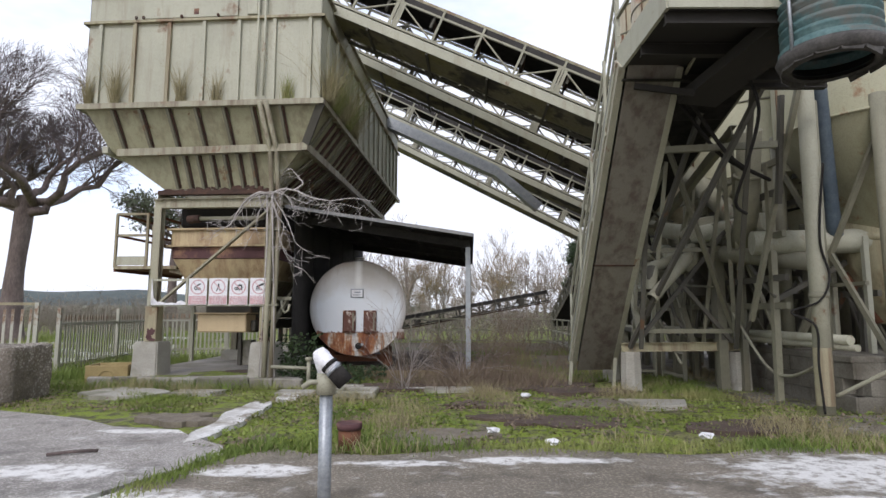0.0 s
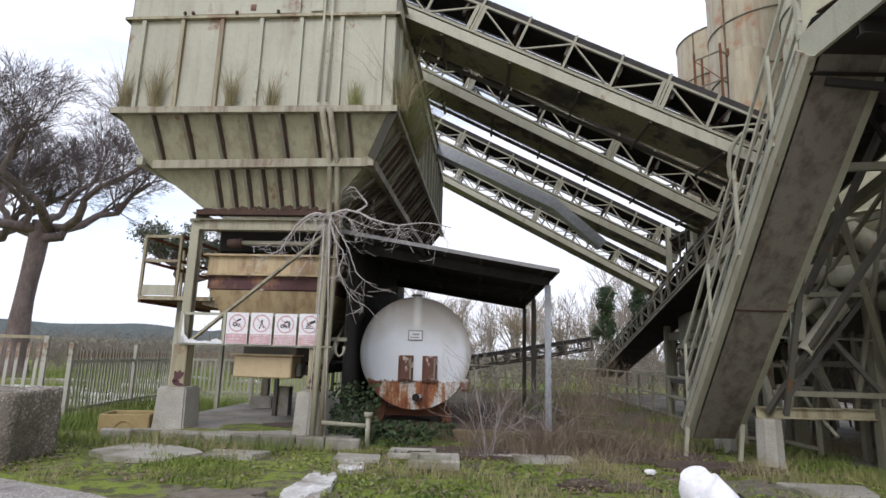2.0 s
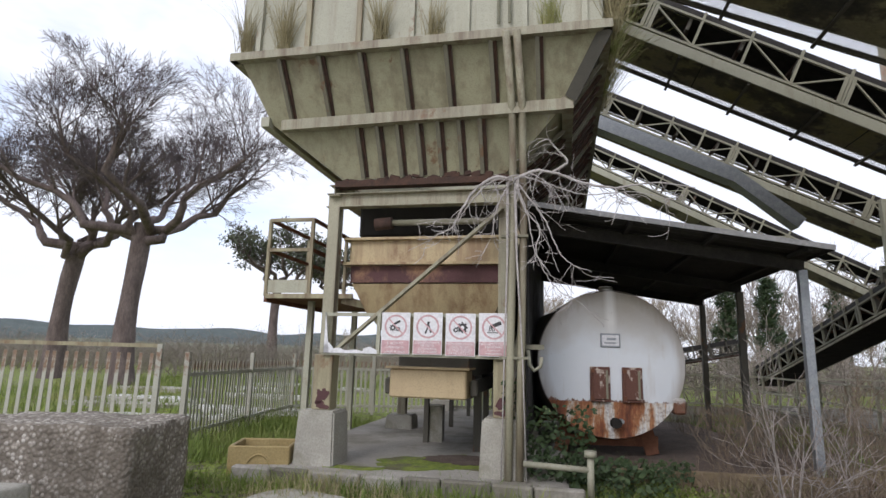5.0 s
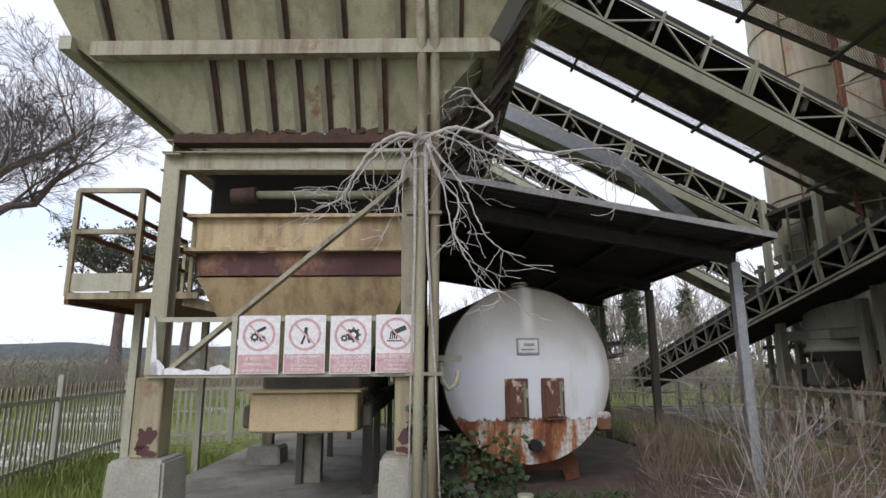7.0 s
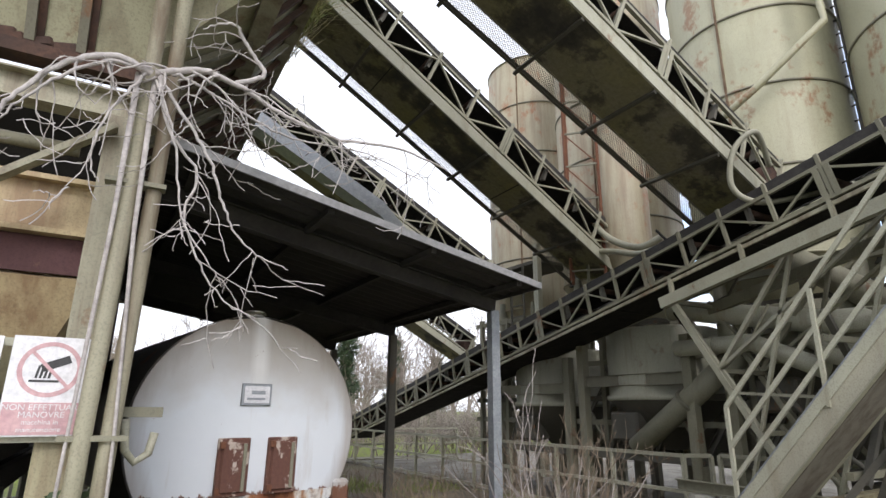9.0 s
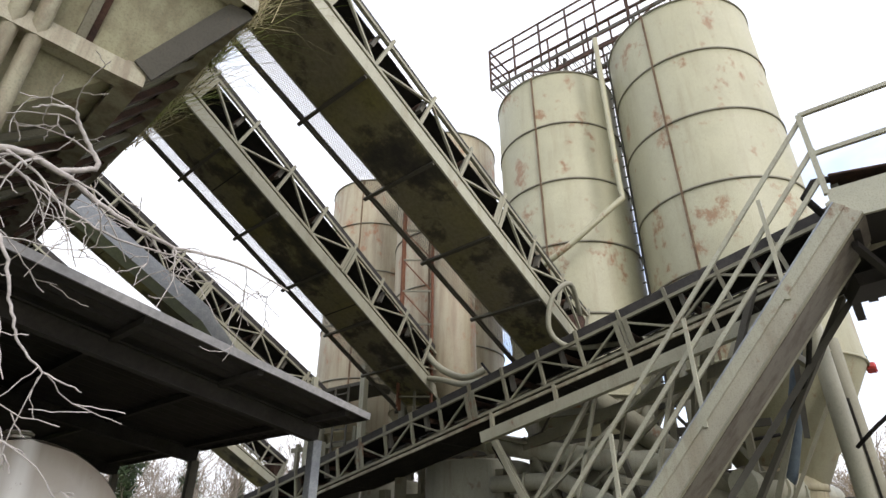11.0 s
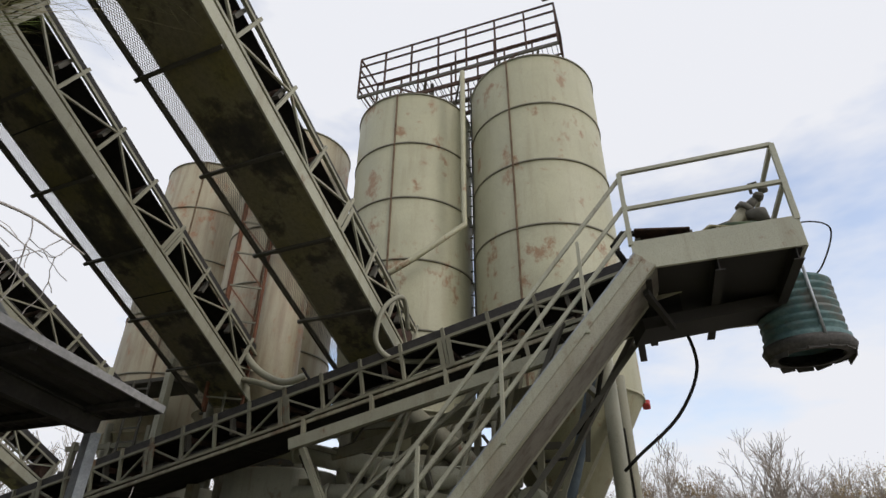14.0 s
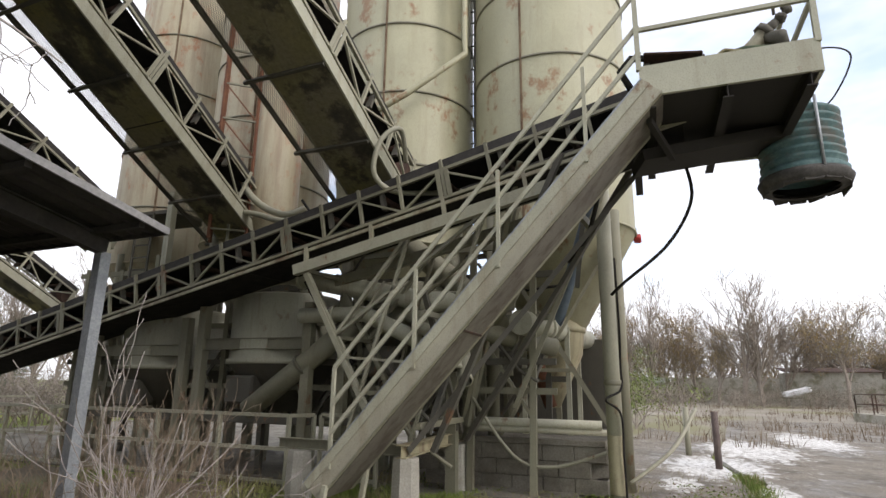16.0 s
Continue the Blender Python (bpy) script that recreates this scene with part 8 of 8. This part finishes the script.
def cane_bush(x, y, h, canes, seed, label):
    """A grey bush: one thin forked trunk and canes that arch out from its foot."""
    rng = random.Random(seed)
    t = thing("bare_shrub", (x, y, 0), label, "shrub", "bare shrubs")
    w, s = Wood(), Wood()
    for k in range(2):
        grow(w, s, Vector((0.1 * k, 0.05 * k, 0)), Vector((rng.uniform(-0.08, 0.08), rng.uniform(-0.08, 0.08), 1)).normalized(), h * (0.42 - 0.12 * k), 0.013, 0, rng, (4, 3, 2, 1), 0.62, 0.02, 0.13, 4, [], 0.0024)
    for _ in range(canes):
        a, out, rise = rng.uniform(0, math.tau), rng.uniform(0.5, 1.3), rng.uniform(0.35, 1.0) * h * 0.5
        e = Vector((math.cos(a), math.sin(a), 0))
        pts = [e * (out * u) + Vector((0, 0, rise * math.sin(min(1.0, u * 0.75) * math.pi * 0.62))) + Vector((rng.gauss(0, 1), rng.gauss(0, 1), rng.gauss(0, 1))) * 0.02 for u in (i / 9 for i in range(10))]
        w.limb(pts, [0.0065 * (1 - 0.075 * i) for i in range(10)], 5)
        for i in range(2, 10):
            if rng.random() < 0.5:
                d = (pts[i] - pts[i - 1]).normalized()
                grow(w, s, pts[i], spread(d, rng.uniform(0.4, 0.9), rng), rng.uniform(0.2, 0.42), 0.004, 3, rng, (0, 0, 0, 2, 0), 0.6, 0.06, 0.13, 4, [], 0.0024)
    tagged(as_part("stem", w.mesh("stem", CANE), t), kind="stuff")
    tagged(as_part("twig", s.mesh("twig", CANE, False), t), kind="stuff")


cane_bush(-0.75, 10.6, 2.2, 9, 3, "leafless grey shrub with arching canes beside the tank's bund")
cane_bush(0.35, 11.6, 1.4, 9, 14, "low grey cane bush by the roof post")
bare_shrub(-0.9, 12.0, 1.0, 9, 5, "tangled bare bramble before the tank")
bare_shrub(0.9, 12.0, 1.3, 12, 6, "dry tangled bush by the roof post")
bare_shrub(1.5, 12.4, 1.3, 12, 7, "dry brown bush under the conveyor")
bare_shrub(1.2, 13.4, 1.2, 10, 10, "dry brown thicket behind the roof post")
bare_shrub(2.2, 15.0, 1.3, 10, 11, "dry brown thicket beside the guard rail")
bare_shrub(-0.3, 12.9, 0.9, 10, 8, "brown bramble heap under the roof")
bare_shrub(-0.1, 14.0, 0.9, 12, 9, "brown bramble heap beside the tank")
bm = bmesh.new()
bar(bm, (-3.2, 12.29, 0.10), (1.1, 12.29, 0.10), 0.07, 0.2, bevel=0.01)
solid("edging_plank", bm, PLANK_M, (-1, 12.29, 0), "weathered brown timber edging before the tank's bed", "plank")


def scrub_bed():
    """Leaf mould and standing dead weeds between the tank and the guard rail."""
    rng = random.Random(66)
    bm = bmesh.new()
    flat_patch(bm, [(-0.2, 11.5), (1.4, 11.0), (2.4, 11.5), (3.9, 12.4), (4.6, 18), (4.9, 26), (-2.6, 26.4), (-2.4, 19), (1.2, 18.6), (1.15, 12.2)], 0.026)
    solid("scrub_ground", bm, MOULD, (2, 18, 0), "dark brown leaf mould under the dead weeds", "soil", kind="structure")
    tall, green = [], []
    while len(tall) < 4500:
        x, y = rng.uniform(-0.2, 4.6), 11.2 + 14 * rng.random() ** 1.7
        n = noise.noise(Vector((x * 0.9, y * 0.9, 4)))
        if rng.random() < 0.35 + 1.2 * n and not (x > 2.3 and y < 13.2):
            tall.append((x, y, 0.02, 0.5 + 1.1 * max(0, n + 0.2)))
    while len(green) < 3500:
        x, y = rng.uniform(0.4, 4.4), rng.uniform(11.0, 22)
        if noise.noise(Vector((x * 0.7, y * 0.7, 9))) > 0.08:
            green.append((x, y, 0.02, rng.uniform(0.5, 1.3)))
    blades("dead_weeds", tall, 0.1, 0.5, 0.004, BRAMBLE, "standing dead brown weeds between tank and railing", 67, 0.35)
    blades("weed_grass", green, 0.08, 0.25, 0.007, GRASS, "rank grass among the dead weeds", 68, 0.4)


def blades(name, spots, h0, h1, width, mat, label, seed, lean=0.4, kind="stuff", base=None):
    rng = random.Random(seed)
    v, f = [], []
    for x, y, z, s in spots:
        a = rng.uniform(0, math.tau)
        h = rng.uniform(h0, h1) * s
        lx, ly = rng.gauss(0, lean) * h, rng.gauss(0, lean) * h
        dx, dy = math.cos(a) * width, math.sin(a) * width
        i = len(v)
        v += [(x - dx, y - dy, z), (x + dx, y + dy, z), (x + lx * 0.4 + dx * 0.7, y + ly * 0.4 + dy * 0.7, z + h * 0.6), (x + lx * 0.4 - dx * 0.7, y + ly * 0.4 - dy * 0.7, z + h * 0.6), (x + lx, y + ly, z + h * 0.95)]
        f += [(i, i + 1, i + 2, i + 3), (i + 3, i + 2, i + 4)]
    me = bpy.data.meshes.new(name)
    if base is not None:
        v = [(p[0] - base[0], p[1] - base[1], p[2] - base[2]) for p in v]
    me.from_pydata(v, [], f)
    me.materials.append(mat)
    ob = new(name, me)
    if base is not None:
        ob.location = base
    return tagged(ob, label, "grass", kind=kind)


def on_slab(x, y):
    d = Vector((x, y, 0)) - HO
    a, b = d.dot(HU), d.dot(HV)
    return -0.85 < a < 3.2 and -0.5 < b < 8.5


def lawn():
    rng = random.Random(40)
    green, dry = [], []
    while len(green) < 22000:
        x, y = rng.uniform(-9.5, 7.5), rng.uniform(5.9, 13.2)
        if (x < -2.7 and y < 8.2 + (-x - 2.7) * 0.12) or on_slab(x, y):
            continue
        n = noise.noise(Vector((x * 0.55, y * 0.55, 2))) + 0.5 * noise.noise(Vector((x * 1.7, y * 1.7, 5)))
        if rng.random() < (0.01 + 2.2 * max(0, n - 0.08)) * (0.25 if -1.5 < x < 3 and y > 9.6 else 1):
            green.append((x, y, -0.01, 0.25 + 1.5 * max(0, n)))
    while len(dry) < 11000:
        x, y = rng.uniform(-8, 9), rng.uniform(5.8, 14)
        if (x < -2.7 and y < 8.2) or on_slab(x, y):
            continue
        n = noise.noise(Vector((x * 0.8, y * 0.8, 11)))
        if rng.random() < max(0, n - 0.1) * 1.5 + (0.4 if 0 < x < 2.2 and y > 11 else 0):
            dry.append((x, y, -0.01, 0.6 + 1.2 * max(0, n)))
    brown = []
    while len(brown) < 4500:
        x, y = rng.gauss(0.7, 0.9), rng.gauss(11.7, 0.6)
        if -1.9 < x < 3.6 and 9.4 < y < 14 and not on_slab(x, y):
            brown.append((x, y, 0.0, rng.uniform(0.5, 1.5)))
    blades("bramble_litter", brown, 0.08, 0.34, 0.005, BRAMBLE, "brown dead bramble and weed litter", 45, 0.8)
    blades("grass", green, 0.02, 0.12, 0.006, GRASS, "green grass growing through the moss", 41)
    blades("dry_grass", dry, 0.06, 0.24, 0.004, STRAW, "dry straw-coloured grass", 42, 0.5)
    edge = []
    for _ in range(1300):
        u = rng.random()
        edge.append((-2.5 + 0.5 * u + rng.gauss(0, 0.09), 4.6 + 1.7 * u + rng.gauss(0, 0.1), 0.02, rng.uniform(0.2, 0.6)))
    for _ in range(3500):
        u = rng.random()
        edge.append((-2 + 11 * u, 6.05 + rng.gauss(0, 0.12), 0.02, rng.uniform(0.3, 0.9)))
    for _ in range(2400):
        edge.append((H(rng.uniform(-1.6, 3.0), -0.7 + rng.gauss(0, 0.22), 0).x, H(1, -0.78 + rng.gauss(0, 0.2), 0).y, 0.0, rng.uniform(0.5, 1.5)))
    for _ in range(5000):
        edge.append((rng.uniform(-9.0, -6.6), rng.uniform(12.0, 17.0), 0.0, rng.uniform(0.8, 2.6)))
    blades("edge_grass", edge, 0.06, 0.2, 0.006, GRASS, "rank green grass along slab edges and fence", 43)
    far = []
    for _ in range(170):
        x, y, s = rng.uniform(15, 55), rng.uniform(-14, 9), rng.uniform(0.5, 1.6)
        for _ in range(24):
            far.append((x + rng.gauss(0, 0.35), y + rng.gauss(0, 0.35), 0.0, s * rng.uniform(0.5, 1.2)))
    blades("yard_weeds", far, 0.12, 0.5, 0.012, BRAMBLE, "dry weeds over the open yard", 44, 0.25)


lawn()
scrub_bed()


def litter():
    rng = random.Random(48)
    for name, n, mat, lab, cat, lo, hi, flat in (("leaf_litter", 8000, BRAMBLE, "brown dead leaves and chips over the yard", "litter", 0.012, 0.035, 0.35), ("low_weeds", 9000, GRASS, "small round-leaved weeds in the moss", "weeds", 0.012, 0.03, 0.9), ("bright_moss_tufts", 6000, MOSS_M, "bright moss cushions", "moss", 0.012, 0.03, 0.8)):
        v, f = [], []
        while len(f) < n:
            x, y = rng.uniform(-8, 7.5), rng.uniform(6.1, 13)
            if (x < -2.7 and y < 8.2 + (-x - 2.7) * 0.12) or on_slab(x, y):
                continue
            d = noise.noise(Vector((x * 1.1, y * 1.1, n * 0.01)))
            if rng.random() > 0.25 + 1.6 * d:
                continue
            c = Vector((x, y, rng.uniform(0.005, 0.04)))
            a = Vector((rng.gauss(0, 1), rng.gauss(0, 1), rng.gauss(0, flat))).normalized()
            b = a.cross(Vector((rng.gauss(0, flat), rng.gauss(0, flat), 1))).normalized()
            s = rng.uniform(lo, hi)
            i = len(v)
            v += [c - a * s, c + b * s * 0.7, c + a * s, c - b * s * 0.7]
            f.append((i, i + 1, i + 2, i + 3))
        me = bpy.data.meshes.new(name)
        me.from_pydata([tuple(p) for p in v], [], f)
        me.materials.append(mat)
        tagged(new(name, me), lab, cat, kind="stuff")


litter()
# pale rubble and paving remnants beyond the fence
rng = random.Random(90)
for k in range(16):
    x, y = rng.uniform(-17, -10.2), rng.uniform(13.5, 30)
    bm = bmesh.new()
    flat_fan(bm, ragged(x, y, rng.uniform(0.5, 1.6), rng.uniform(0.2, 0.6), 300 + k, 18, 0.6), rng.uniform(0.06, 0.14))
    solid("rubble_slab", bm, LIME if k % 3 else CONCRETE, (x, y, 0), "pale broken paving lying beyond the fence", "rubble", "rubble slabs")
blades("field_grass", [(rng.uniform(-22, -9.6), rng.uniform(12.8, 34), 0.0, rng.uniform(0.6, 1.8)) for _ in range(9000)], 0.1, 0.3, 0.012, GRASS, "green grass of the field beyond the fence", 91, 0.3)
# tufts rooted on the bin's ledge
for k, (a, h, n) in enumerate(((-1.02, 0.9, 130), (-0.45, 1.15, 130), (0.9, 0.95, 120), (1.6, 0.85, 80), (3.05, 0.6, 80))):
    rng = random.Random(200 + k)
    p = H(a, -1.02, 5.57)
    blades("grass_tuft", [(p.x + rng.gauss(0, 0.05), p.y + rng.gauss(0, 0.015), p.z, 1) for _ in range(n)], h * 0.3, h, 0.0045, STRAW if k != 4 else GRASS, "wispy grass tuft rooted on the bin's ledge", 210 + k, 0.3, "", p)
for k in range(5):
    rng = random.Random(230 + k)
    p = H(3.76, -0.7 + k * 0.55, 5.57)
    blades("grass_tuft", [(p.x + rng.gauss(0, 0.06), p.y + rng.gauss(0, 0.12), p.z, 1) for _ in range(340)], 0.35, 1.25, 0.004, STRAW if k % 2 == 0 else GRASS, "tall dry grass tuft hanging over the bin's corner", 240 + k, 0.6, "", p)


def ivy_patch(name, boxes_, count, seed, label):
    rng = random.Random(seed)
    v, f = [], []
    for (x0, x1, y0, y1, z0, z1), n in zip(boxes_, count):
        for _ in range(n):
            c = Vector((rng.uniform(x0, x1), rng.uniform(y0, y1), z0 + (z1 - z0) * rng.random() ** 1.6))
            a = Vector((rng.gauss(0, 1), rng.gauss(0, 1), rng.gauss(0, 0.6))).normalized()
            b = a.orthogonal().normalized()
            s = rng.uniform(0.02, 0.05)
            i = len(v)
            v += [tuple(c - a * s), tuple(c + b * s * 0.7), tuple(c + a * s), tuple(c - b * s * 0.7)]
            f.append((i, i + 1, i + 2, i + 3))
    me = bpy.data.meshes.new(name)
    me.from_pydata(v, [], f)
    me.materials.append(IVY)
    tagged(new(name, me), label, "ivy", kind="stuff")


for k, (cx, cy, rx, ry) in enumerate(((0.3, 10.9, 1.4, 0.5), (1.6, 11.8, 1.2, 0.8), (-1.2, 11.0, 0.9, 0.4), (2.6, 10.4, 0.8, 0.4))):
    bm = bmesh.new()
    flat_fan(bm, ragged(cx, cy, rx, ry, 400 + k, 40, 0.5), 0.035 + 0.004 * k)
    solid("bare_soil", bm, SOIL_M, (cx, cy, 0), "bare dark soil with dead leaves", "soil", "soil patches")
ivy_patch("ivy", [(-3.3, -2.5, 11.3, 11.9, 0, 1.0), (-2.6, -1.2, 12.0, 12.5, 0.1, 0.3), (-3.0, -1.6, 11.2, 12.2, 0, 0.35), (-3.6, -3.4, 11.35, 11.45, 0.3, 1.3)], (1100, 600, 700, 160), 71, "dark green ivy and brambles at the tank's foot")
